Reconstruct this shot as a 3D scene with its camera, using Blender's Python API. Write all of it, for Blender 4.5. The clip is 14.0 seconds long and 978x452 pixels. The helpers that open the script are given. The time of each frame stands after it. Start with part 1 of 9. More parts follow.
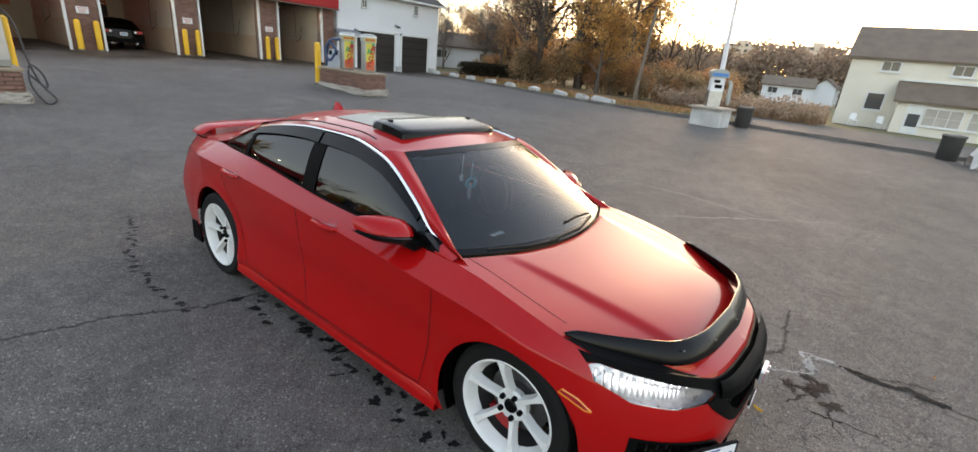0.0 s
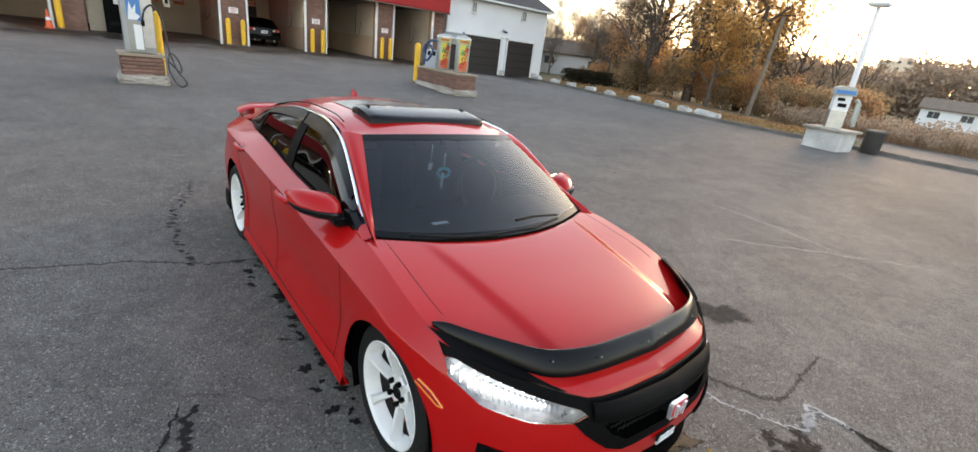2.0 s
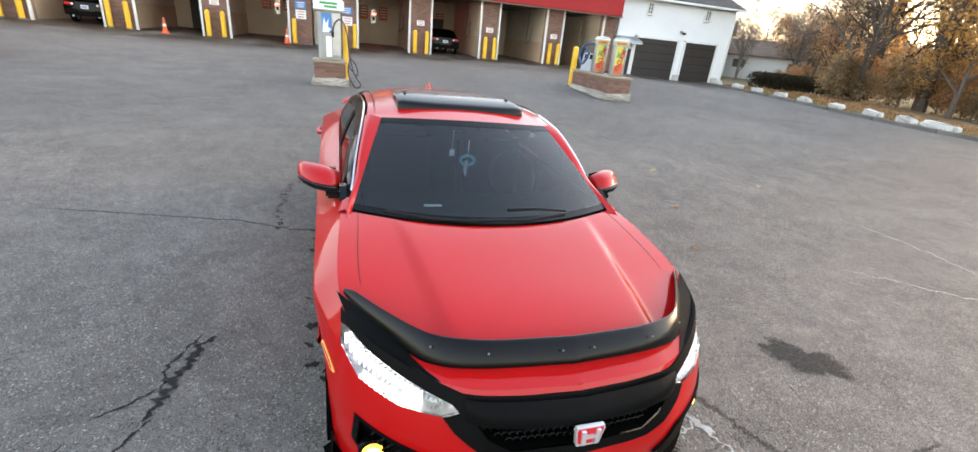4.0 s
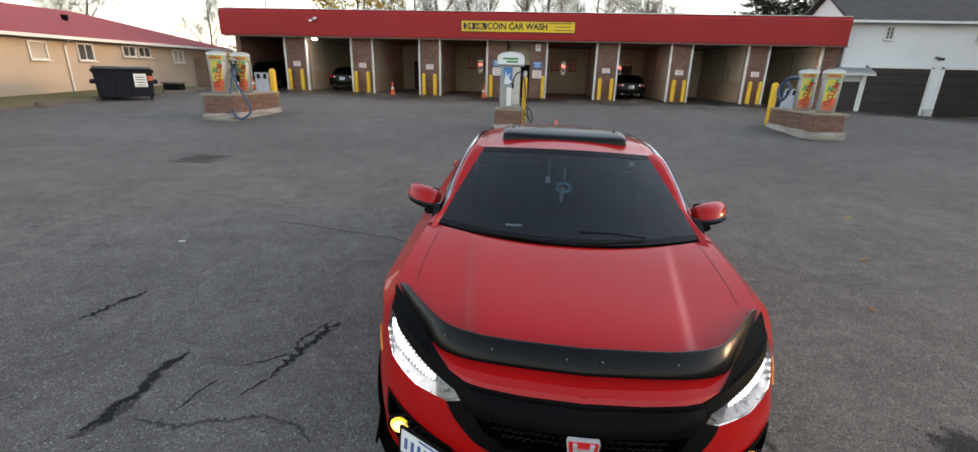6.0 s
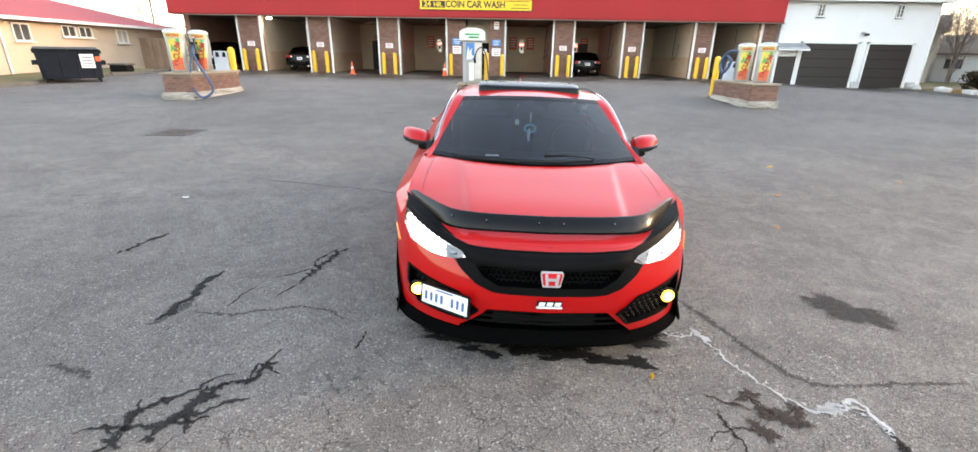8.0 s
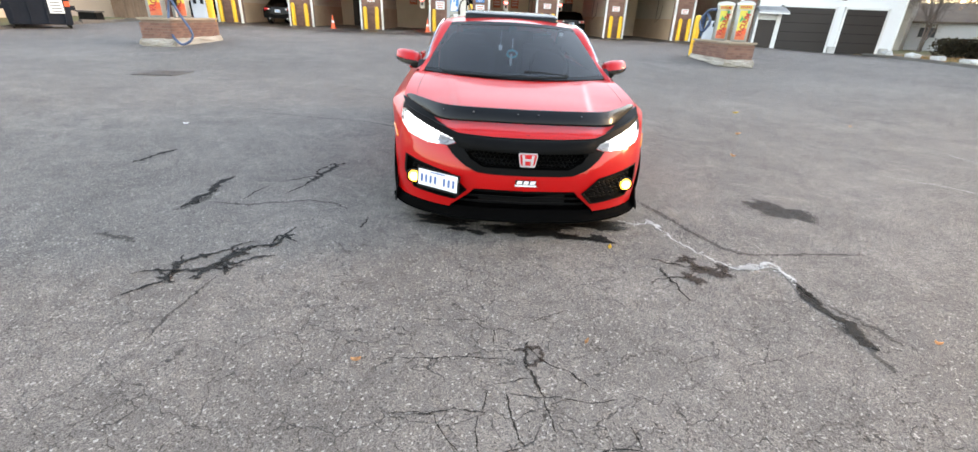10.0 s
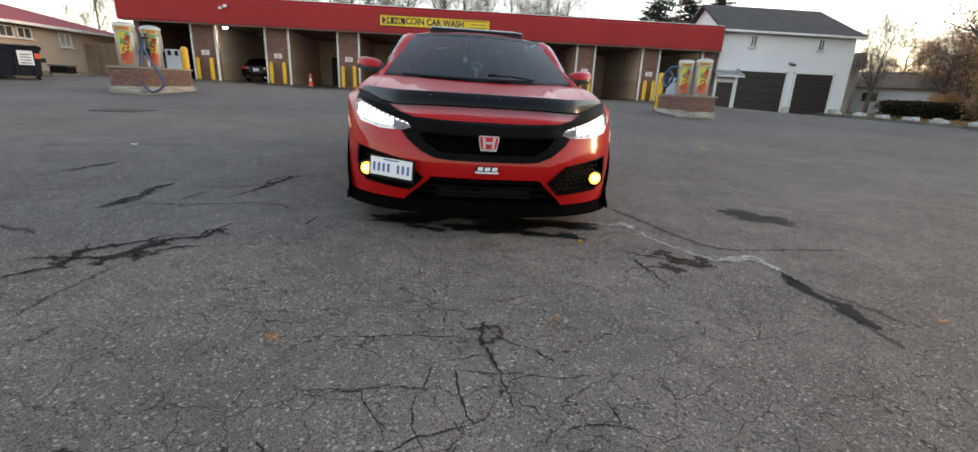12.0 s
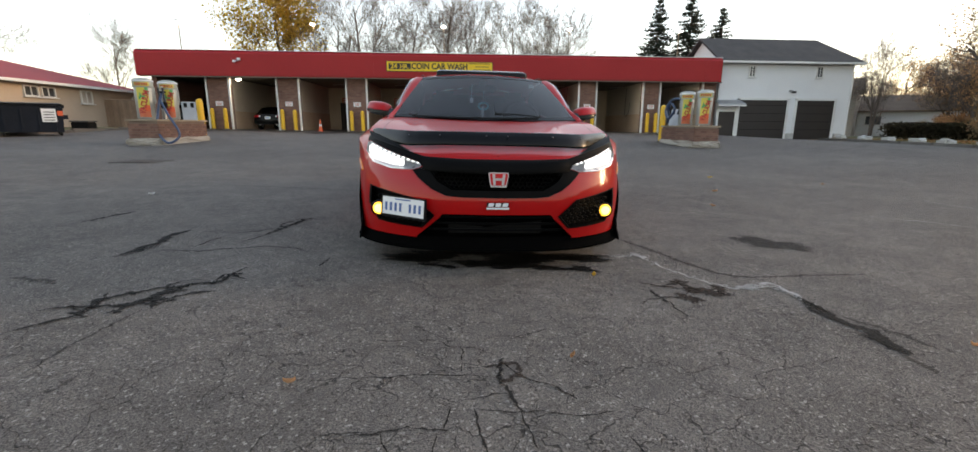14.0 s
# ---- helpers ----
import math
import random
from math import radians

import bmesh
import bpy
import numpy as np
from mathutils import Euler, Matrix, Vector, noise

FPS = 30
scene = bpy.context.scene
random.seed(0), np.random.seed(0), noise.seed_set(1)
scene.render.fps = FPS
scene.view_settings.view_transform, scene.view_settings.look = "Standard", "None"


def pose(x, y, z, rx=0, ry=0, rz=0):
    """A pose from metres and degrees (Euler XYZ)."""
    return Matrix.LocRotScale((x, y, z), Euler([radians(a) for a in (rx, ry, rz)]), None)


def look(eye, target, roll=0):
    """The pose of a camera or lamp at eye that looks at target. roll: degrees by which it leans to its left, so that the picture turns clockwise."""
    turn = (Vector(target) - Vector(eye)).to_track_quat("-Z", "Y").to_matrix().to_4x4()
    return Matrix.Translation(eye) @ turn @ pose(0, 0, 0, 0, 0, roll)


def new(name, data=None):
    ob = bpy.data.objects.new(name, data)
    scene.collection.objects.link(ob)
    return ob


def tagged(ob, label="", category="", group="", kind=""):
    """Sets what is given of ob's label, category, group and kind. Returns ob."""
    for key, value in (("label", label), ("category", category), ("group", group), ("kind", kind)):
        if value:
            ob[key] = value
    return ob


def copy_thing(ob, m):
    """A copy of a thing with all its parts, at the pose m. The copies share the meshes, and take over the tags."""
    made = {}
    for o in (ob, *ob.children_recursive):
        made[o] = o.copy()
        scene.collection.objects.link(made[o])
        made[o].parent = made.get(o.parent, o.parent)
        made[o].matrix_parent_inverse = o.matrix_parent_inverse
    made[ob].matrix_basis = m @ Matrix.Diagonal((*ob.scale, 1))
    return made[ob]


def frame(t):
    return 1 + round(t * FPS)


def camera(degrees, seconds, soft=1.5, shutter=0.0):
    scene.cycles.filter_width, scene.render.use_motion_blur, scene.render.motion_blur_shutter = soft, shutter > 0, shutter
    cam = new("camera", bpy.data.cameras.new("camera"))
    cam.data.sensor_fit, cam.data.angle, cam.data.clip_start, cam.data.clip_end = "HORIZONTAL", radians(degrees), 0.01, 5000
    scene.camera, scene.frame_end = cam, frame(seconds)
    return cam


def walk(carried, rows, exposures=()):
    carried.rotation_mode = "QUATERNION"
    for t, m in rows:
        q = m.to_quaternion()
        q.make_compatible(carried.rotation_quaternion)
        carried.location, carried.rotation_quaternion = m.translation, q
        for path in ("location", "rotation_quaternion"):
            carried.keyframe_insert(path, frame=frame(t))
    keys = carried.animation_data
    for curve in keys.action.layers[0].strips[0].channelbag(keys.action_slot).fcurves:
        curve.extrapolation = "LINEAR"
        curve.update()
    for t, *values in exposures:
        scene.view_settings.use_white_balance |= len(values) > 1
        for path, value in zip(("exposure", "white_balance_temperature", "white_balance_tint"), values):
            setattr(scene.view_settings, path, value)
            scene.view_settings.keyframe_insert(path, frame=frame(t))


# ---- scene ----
cam = camera(92.7, 14.0)
PATH = [
    (0, (-2.263, -2.204, 1.785), (-0.756, -1.083, 1.098), 5.5),
    (0.5, (-2.186, -2.421, 1.801), (-0.912, -1.054, 1.09), 7.7),
    (1, (-2.079, -2.58, 1.806), (-0.818, -1.196, 1.103), 7.7),
    (1.5, (-1.856, -2.659, 1.781), (-0.597, -1.273, 1.079), 7.8),
    (2, (-1.656, -2.789, 1.784), (-0.435, -1.371, 1.077), 7.4),
    (2.5, (-1.505, -3.009, 1.777), (-0.63, -1.372, 1.032), 4.2),
    (3, (-1.31, -3.106, 1.765), (-0.52, -1.427, 1.02), 4.1),
    (3.2, (-1.202, -3.115, 1.768), (-0.413, -1.437, 1.019), 4.8),
    (5.3, (-0.36, -3.328, 1.726), (-0.12, -1.494, 0.965), 5.9),
    (5.5, (-0.316, -3.329, 1.719), (-0.112, -1.488, 0.965), 5.4),
    (5.8, (-0.265, -3.391, 1.72), (-0.234, -1.51, 1.04), 0.1),
    (6, (-0.237, -3.45, 1.718), (-0.391, -1.555, 1.096), 1.4),
    (6.5, (-0.174, -3.604, 1.672), (-0.342, -1.702, 1.075), 0.8),
    (7, (-0.199, -3.749, 1.629), (-0.364, -1.848, 1.03), -0.1),
    (7.5, (-0.296, -3.995, 1.58), (-0.316, -2.101, 0.938), 1.0),
    (7.7, (-0.315, -4.092, 1.57), (-0.32, -2.205, 0.906), 1.0),
    (9.8, (-0.347, -4.84, 1.37), (-0.267, -3.006, 0.575), 1.9),
    (10, (-0.345, -4.837, 1.29), (-0.262, -3.013, 0.475), 2.2),
    (10.5, (-0.256, -4.784, 1.002), (-0.12, -2.952, 0.212), 3.1),
    (11, (-0.239, -4.745, 0.85), (-0.05, -2.89, 0.127), 3.7),
    (11.5, (-0.218, -4.733, 0.822), (-0.04, -2.844, 0.189), 2.6),
    (12, (-0.221, -4.74, 0.827), (-0.047, -2.831, 0.256), 2.6),
    (12.5, (-0.231, -4.738, 0.826), (-0.083, -2.805, 0.334), 1.7),
    (13, (-0.235, -4.737, 0.823), (-0.089, -2.796, 0.361), 1.1),
    (13.5, (-0.232, -4.733, 0.817), (-0.092, -2.788, 0.376), 0.6),
    (14, (-0.239, -4.745, 0.825), (-0.104, -2.795, 0.403), 0.3),
]
EXPOSURES = [(t, e + 0.17, 7900, 15.5) for t, e in ((0.0, 2.3), (0.5, 1.98), (1.0, 2.02), (1.5, 2.17), (2.0, 2.55), (2.5, 2.9), (3.0, 3.08), (5.5, 3.1), (6.0, 2.1), (6.5, 2.32), (7.0, 2.65), (7.5, 3.2), (10.0, 3.32), (10.5, 3.13), (11.0, 2.65), (11.5, 2.32), (12.0, 2.06), (12.5, 1.84), (14.0, 1.88))]
walk(cam, [(t, look(eye, target, roll)) for t, eye, target, roll in PATH], EXPOSURES)

# ---- world, sun, exposure ----
SUN_AZ, SUN_EL = 12.0, 10.0           # degrees from +x towards +y, and above the horizon
world = bpy.data.worlds.new("dusk")
scene.world = world
world.use_nodes = True
wn = world.node_tree.nodes
sky = wn.new("ShaderNodeTexSky")
sky.sky_type, sky.sun_disc = "NISHITA", False
sky.sun_elevation, sky.sun_rotation = radians(SUN_EL), radians(90 - SUN_AZ)
sky.air_density, sky.dust_density, sky.ozone_density = 1.0, 0.8, 1.2
wn["Background"].inputs["Strength"].default_value = 0.15
# a flat pale blue, mixed in most low down, evens out the sky's light
up, low_mix = wn.new("ShaderNodeSeparateXYZ"), wn.new("ShaderNodeMapRange")
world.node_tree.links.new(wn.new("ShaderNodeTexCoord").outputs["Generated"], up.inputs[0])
world.node_tree.links.new(up.outputs["Z"], low_mix.inputs["Value"])
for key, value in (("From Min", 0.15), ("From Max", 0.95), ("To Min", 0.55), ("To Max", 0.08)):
    low_mix.inputs[key].default_value = value
pale_mix = wn.new("ShaderNodeMix")
pale_mix.data_type = "RGBA"
world.node_tree.links.new(low_mix.outputs["Result"], pale_mix.inputs["Factor"])
pale_mix.inputs["B"].default_value = (1.95, 2.25, 2.65, 1)
world.node_tree.links.new(sky.outputs["Color"], pale_mix.inputs["A"])
world.node_tree.links.new(pale_mix.outputs["Result"], wn["Background"].inputs["Color"])
sun = new("sun", bpy.data.lights.new("sun", "SUN"))
sun.data.energy, sun.data.angle, sun.data.color = 0.3, radians(12), (1.0, 0.72, 0.48)
sun.matrix_world = look((60, 12, 20), (60 - math.cos(radians(SUN_AZ)) * math.cos(radians(SUN_EL)), 12 - math.sin(radians(SUN_AZ)) * math.cos(radians(SUN_EL)), 20 - math.sin(radians(SUN_EL))))


# ---- materials ----
def surface(name, c1, c2=None, scale=6.0, rough=0.7, metal=0.0, bump=0.0, bscale=60.0, coat=0.0, coarse=0.7, rvar=0.1, island=0.0, spec=0.5):
    """A surface that varies between two colours at two scales, with fine relief."""
    m = bpy.data.materials.new(name)
    m.use_nodes = True
    n, l = m.node_tree.nodes, m.node_tree.links
    b = n["Principled BSDF"]
    b.inputs["Roughness"].default_value, b.inputs["Metallic"].default_value = rough, metal
    b.inputs["Coat Weight"].default_value, b.inputs["Coat Roughness"].default_value = coat, 0.03
    b.inputs["Specular IOR Level"].default_value = spec
    tc = n.new("ShaderNodeTexCoord")
    if c2 is None:
        c2 = tuple(v * 0.8 for v in c1)
    a, f = n.new("ShaderNodeTexNoise"), n.new("ShaderNodeTexNoise")
    a.inputs["Scale"].default_value, a.inputs["Detail"].default_value = scale * 0.25, 3
    f.inputs["Scale"].default_value, f.inputs["Detail"].default_value = scale * 4, 4
    mix = n.new("ShaderNodeMath")
    mix.operation = "MULTIPLY_ADD"
    l.new(tc.outputs["Object"], a.inputs["Vector"])
    l.new(tc.outputs["Object"], f.inputs["Vector"])
    l.new(a.outputs["Fac"], mix.inputs[0])
    mix.inputs[1].default_value = coarse
    sc = n.new("ShaderNodeMath")
    sc.operation = "MULTIPLY"
    sc.inputs[1].default_value = 1 - coarse
    l.new(f.outputs["Fac"], sc.inputs[0])
    l.new(sc.outputs[0], mix.inputs[2])
    ramp = n.new("ShaderNodeValToRGB")
    ramp.color_ramp.elements[0].position, ramp.color_ramp.elements[1].position = 0.32, 0.68
    ramp.color_ramp.elements[0].color, ramp.color_ramp.elements[1].color = (*c1, 1), (*c2, 1)
    l.new(mix.outputs[0], ramp.inputs["Fac"])
    col = ramp.outputs["Color"]
    if island:
        info, hsv, mr = n.new("ShaderNodeNewGeometry"), n.new("ShaderNodeHueSaturation"), n.new("ShaderNodeMapRange")
        oi, add, fr = n.new("ShaderNodeObjectInfo"), n.new("ShaderNodeMath"), n.new("ShaderNodeMath")
        add.operation, fr.operation = "ADD", "FRACT"
        l.new(info.outputs["Random Per Island"], add.inputs[0])
        l.new(oi.outputs["Random"], add.inputs[1])
        l.new(add.outputs[0], fr.inputs[0])
        mr.inputs["To Min"].default_value, mr.inputs["To Max"].default_value = 1 - island, 1 + island
        l.new(fr.outputs[0], mr.inputs["Value"])
        l.new(mr.outputs["Result"], hsv.inputs["Value"])
        l.new(col, hsv.inputs["Color"])
        col = hsv.outputs["Color"]
    l.new(col, b.inputs["Base Color"])
    if rvar:
        rr = n.new("ShaderNodeMapRange")
        rr.inputs["To Min"].default_value, rr.inputs["To Max"].default_value = max(0.02, rough - rvar), min(1, rough + rvar)
        l.new(a.outputs["Fac"], rr.inputs["Value"])
        l.new(rr.outputs["Result"], b.inputs["Roughness"])
    if bump:
        bn, bp = n.new("ShaderNodeTexNoise"), n.new("ShaderNodeBump")
        bn.inputs["Scale"].default_value, bn.inputs["Detail"].default_value = bscale, 5
        bp.inputs["Strength"].default_value, bp.inputs["Distance"].default_value = bump, 0.01
        l.new(tc.outputs["Object"], bn.inputs["Vector"])
        l.new(bn.outputs["Fac"], bp.inputs["Height"])
        l.new(bp.outputs["Normal"], b.inputs["Normal"])
    return m


def glow(name, colour, strength):
    m = bpy.data.materials.new(name)
    m.use_nodes = True
    b = m.node_tree.nodes["Principled BSDF"]
    b.inputs["Base Color"].default_value = (*(0.8 * c for c in colour), 1)
    b.inputs["Emission Color"].default_value = (*colour, 1)
    b.inputs["Emission Strength"].default_value = strength
    return m


def glass(name, tint=(0.9, 0.95, 0.95), rough=0.0, ior=1.52):
    """Thin window glass: a tinted see-through sheet with a glossy face."""
    m = bpy.data.materials.new(name)
    m.use_nodes = True
    n, l = m.node_tree.nodes, m.node_tree.links
    n.remove(n["Principled BSDF"])
    tr, gl, mx, fr = n.new("ShaderNodeBsdfTransparent"), n.new("ShaderNodeBsdfGlossy"), n.new("ShaderNodeMixShader"), n.new("ShaderNodeFresnel")
    tr.inputs["Color"].default_value = (*tint, 1)
    gl.inputs["Roughness"].default_value = rough
    fr.inputs["IOR"].default_value = ior
    l.new(fr.outputs[0], mx.inputs[0])
    l.new(tr.outputs[0], mx.inputs[1])
    l.new(gl.outputs[0], mx.inputs[2])
    l.new(mx.outputs[0], n["Material Output"].inputs["Surface"])
    return m


def foliage(name, c1, c2, island=0.4, through_light=0.68):
    """Leaves that let part of the light through."""
    m = surface(name, c1, c2, 2, 0.75, rvar=0, island=island)
    n, l = m.node_tree.nodes, m.node_tree.links
    b = n["Principled BSDF"]
    tr, mx = n.new("ShaderNodeBsdfTranslucent"), n.new("ShaderNodeMixShader")
    mx.inputs[0].default_value = through_light
    l.new(b.inputs["Base Color"].links[0].from_socket, tr.inputs["Color"])
    l.new(b.outputs[0], mx.inputs[1])
    l.new(tr.outputs[0], mx.inputs[2])
    l.new(mx.outputs[0], n["Material Output"].inputs["Surface"])
    return m


def worn_mark(name, c1, c2, cover=0.75, rough=0.9, grain=130.0, full=1.0):
    """A stain or filled crack whose ragged edge is eaten away into the grit it lies on."""
    m = surface(name, c1, c2, 40, rough, bump=0.6, bscale=170, spec=0.12)
    n, l = m.node_tree.nodes, m.node_tree.links
    at, tc, mx, tr = n.new("ShaderNodeAttribute"), n.new("ShaderNodeTexCoord"), n.new("ShaderNodeMixShader"), n.new("ShaderNodeBsdfTransparent")
    at.attribute_name = "body"
    total = at.outputs["Fac"]
    for scale, amount in ((grain, 1.1), (28.0, 0.9)):
        t, k = n.new("ShaderNodeTexNoise"), n.new("ShaderNodeMath")
        t.inputs["Scale"].default_value, t.inputs["Detail"].default_value = scale, 4
        k.operation = "MULTIPLY_ADD"
        k.inputs[1].default_value = amount
        l.new(tc.outputs["Object"], t.inputs["Vector"])
        l.new(t.outputs["Fac"], k.inputs[0])
        l.new(total, k.inputs[2])
        total = k.outputs[0]
    mr = n.new("ShaderNodeMapRange")
    mr.interpolation_type = "SMOOTHSTEP"
    mr.inputs["From Min"].default_value, mr.inputs["From Max"].default_value = 1.0 + 0.62 * (1 - cover), 1.42 + 0.62 * (1 - cover)
    mr.inputs["To Max"].default_value = full
    l.new(total, mr.inputs["Value"])
    l.new(mr.outputs["Result"], mx.inputs[0])
    l.new(tr.outputs[0], mx.inputs[1])
    l.new(n["Principled BSDF"].outputs[0], mx.inputs[2])
    l.new(mx.outputs[0], n["Material Output"].inputs["Surface"])
    return m


M = {}
M["red"] = surface("red_paint", (0.37, 0.0045, 0.0045), (0.345, 0.004, 0.004), 3, 0.35, coat=0.55, rvar=0.03, spec=0.06)
M["black_gloss"] = surface("black_gloss", (0.002, 0.002, 0.002), (0.003, 0.003, 0.003), 8, 0.22, rvar=0.05, spec=0.2)
M["black_satin"] = surface("black_satin", (0.002, 0.002, 0.002), (0.004, 0.004, 0.004), 12, 0.5, rvar=0.08, spec=0.045)
M["black_plastic"] = surface("black_plastic", (0.004, 0.004, 0.004), (0.007, 0.007, 0.007), 20, 0.6, bump=0.1, bscale=300, spec=0.12)
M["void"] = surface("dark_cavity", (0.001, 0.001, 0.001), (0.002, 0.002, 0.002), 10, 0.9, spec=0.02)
M["rubber"] = surface("tyre_rubber", (0.007, 0.007, 0.007), (0.012, 0.012, 0.011), 20, 0.75, bump=0.2, bscale=120, spec=0.15)
M["white_rim"] = surface("white_rim", (0.70, 0.70, 0.68), (0.62, 0.61, 0.59), 12, 0.35, coat=0.3, rvar=0.08)
M["chrome"] = surface("chrome", (0.75, 0.75, 0.76), (0.68, 0.68, 0.7), 10, 0.12, metal=1.0, rvar=0.05)
M["steel"] = surface("brushed_steel", (0.52, 0.52, 0.52), (0.42, 0.42, 0.42), 20, 0.34, metal=1.0, rvar=0.1)
M["windscreen"] = glass("windscreen_glass", (0.46, 0.55, 0.59), ior=1.54)
M["tinted"] = glass("tinted_glass", (0.03, 0.033, 0.036), ior=1.6)
M["clear"] = glass("clear_lens", (0.92, 0.94, 0.95))
M["cabin"] = surface("cabin_trim", (0.007, 0.008, 0.009), (0.010, 0.011, 0.012), 15, 0.8, spec=0.1)
M["asphalt"] = None
M["brick"] = surface("brown_brick", (0.17, 0.086, 0.063), (0.23, 0.125, 0.094), 5, 0.85, bump=0.3, bscale=90, island=0.2)
M["mortar"] = surface("mortar", (0.17, 0.115, 0.092), (0.23, 0.165, 0.135), 8, 0.9, bump=0.3, bscale=80)
M["block"] = surface("painted_block", (0.54, 0.45, 0.34), (0.64, 0.55, 0.43), 3, 0.8, bump=0.15, bscale=40)
M["block_low"] = surface("worn_block_base", (0.40, 0.31, 0.23), (0.52, 0.42, 0.32), 2.5, 0.8, bump=0.2, bscale=40)
M["tinpanel"] = surface("dull_wall_panel", (0.38, 0.36, 0.32), (0.50, 0.47, 0.42), 2, 0.5, rvar=0.15)
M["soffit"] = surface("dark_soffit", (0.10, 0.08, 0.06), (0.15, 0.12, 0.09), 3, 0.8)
M["fascia"] = surface("red_sheet_metal", (0.36, 0.017, 0.020), (0.31, 0.015, 0.018), 1.2, 0.42, bump=0.05, bscale=2, rvar=0.1, spec=0.22)
M["white_trim"] = surface("white_trim", (0.74, 0.74, 0.72), (0.62, 0.62, 0.60), 5, 0.5)
M["yellow"] = surface("yellow_post_paint", (0.78, 0.44, 0.015), (0.66, 0.36, 0.02), 9, 0.45, bump=0.05)
M["sign_yellow"] = surface("sign_yellow", (0.80, 0.52, 0.01), (0.74, 0.47, 0.01), 4, 0.4)
M["black_ink"] = surface("black_ink", (0.012, 0.011, 0.01), (0.02, 0.018, 0.016), 9, 0.5)
M["concrete"] = surface("worn_concrete", (0.26, 0.23, 0.19), (0.42, 0.38, 0.33), 5, 0.9, bump=0.4, bscale=40)
M["concrete_dark"] = surface("dirty_kerb_concrete", (0.07, 0.062, 0.055), (0.17, 0.155, 0.14), 4, 0.95, bump=0.5, bscale=30)
M["slab"] = surface("tan_slab", (0.26, 0.20, 0.14), (0.36, 0.29, 0.22), 5, 0.9, bump=0.3, bscale=40)
M["white_stone"] = surface("white_painted_stone", (0.34, 0.33, 0.31), (0.60, 0.59, 0.57), 6, 0.9, bump=0.5, bscale=25)
M["siding"] = surface("white_siding", (0.74, 0.75, 0.76), (0.68, 0.69, 0.70), 2, 0.55)
M["stucco"] = surface("peach_stucco", (0.48, 0.385, 0.30), (0.42, 0.335, 0.26), 3, 0.9, bump=0.2, bscale=60)
M["cream"] = surface("cream_siding", (0.74, 0.69, 0.59), (0.68, 0.63, 0.53), 3, 0.75, bump=0.1, bscale=40)
M["shingle_dark"] = surface("dark_shingles", (0.035, 0.035, 0.038), (0.065, 0.063, 0.062), 6, 0.95, bump=0.3, bscale=25)
M["shingle_brown"] = surface("brown_shingles", (0.14, 0.10, 0.075), (0.20, 0.15, 0.11), 5, 0.95, bump=0.3, bscale=25)
M["roof_red"] = surface("red_shingles", (0.26, 0.035, 0.04), (0.34, 0.05, 0.055), 5, 0.85, bump=0.3, bscale=30)
M["garage"] = surface("dark_brown_garage_door", (0.018, 0.014, 0.013), (0.025, 0.020, 0.018), 3, 0.5)
M["door_dark"] = surface("dark_door", (0.022, 0.016, 0.014), (0.032, 0.024, 0.02), 4, 0.55)
M["dumpster"] = surface("navy_dumpster_steel", (0.006, 0.008, 0.013), (0.014, 0.016, 0.023), 4, 0.55, bump=0.1, bscale=10, spec=0.15)
M["wood"] = surface("weathered_wood", (0.20, 0.13, 0.085), (0.30, 0.20, 0.14), 6, 0.85, bump=0.2, bscale=50, island=0.15)
M["pole_wood"] = surface("pole_wood", (0.13, 0.10, 0.075), (0.19, 0.15, 0.11), 8, 0.9, bump=0.3, bscale=40)
M["galv"] = surface("galvanised_steel", (0.36, 0.37, 0.38), (0.28, 0.29, 0.30), 10, 0.45, metal=0.5)
M["vac_body"] = surface("pale_vacuum_steel", (0.34, 0.34, 0.31), (0.24, 0.24, 0.22), 7, 0.4, metal=0.3, rvar=0.1)
M["vac_top"] = surface("pale_grey_dome", (0.40, 0.41, 0.37), (0.28, 0.29, 0.26), 7, 0.45)
M["label_yellow"] = surface("label_yellow", (0.60, 0.50, 0.06), (0.50, 0.42, 0.06), 9, 0.4)
M["label_red"] = surface("label_red", (0.62, 0.14, 0.05), (0.48, 0.10, 0.04), 9, 0.4)
M["word_red"] = surface("word_red", (0.42, 0.022, 0.015), (0.34, 0.018, 0.014), 9, 0.4)
M["label_green"] = surface("label_green", (0.03, 0.30, 0.08), (0.04, 0.24, 0.08), 9, 0.4)
M["label_blue"] = surface("label_blue", (0.03, 0.16, 0.40), (0.05, 0.22, 0.50), 9, 0.4)
M["label_white"] = surface("label_white", (0.75, 0.75, 0.75), (0.66, 0.66, 0.66), 9, 0.5)
M["hose_blue"] = surface("blue_hose", (0.025, 0.045, 0.09), (0.035, 0.07, 0.15), 12, 0.5)
M["hose_black"] = surface("black_hose", (0.015, 0.015, 0.016), (0.03, 0.03, 0.03), 12, 0.5)
M["bin_steel"] = surface("painted_bin_steel", (0.030, 0.029, 0.028), (0.055, 0.053, 0.05), 8, 0.6, bump=0.2, bscale=30)
M["orange"] = surface("cone_orange", (0.70, 0.10, 0.02), (0.60, 0.09, 0.03), 9, 0.55)
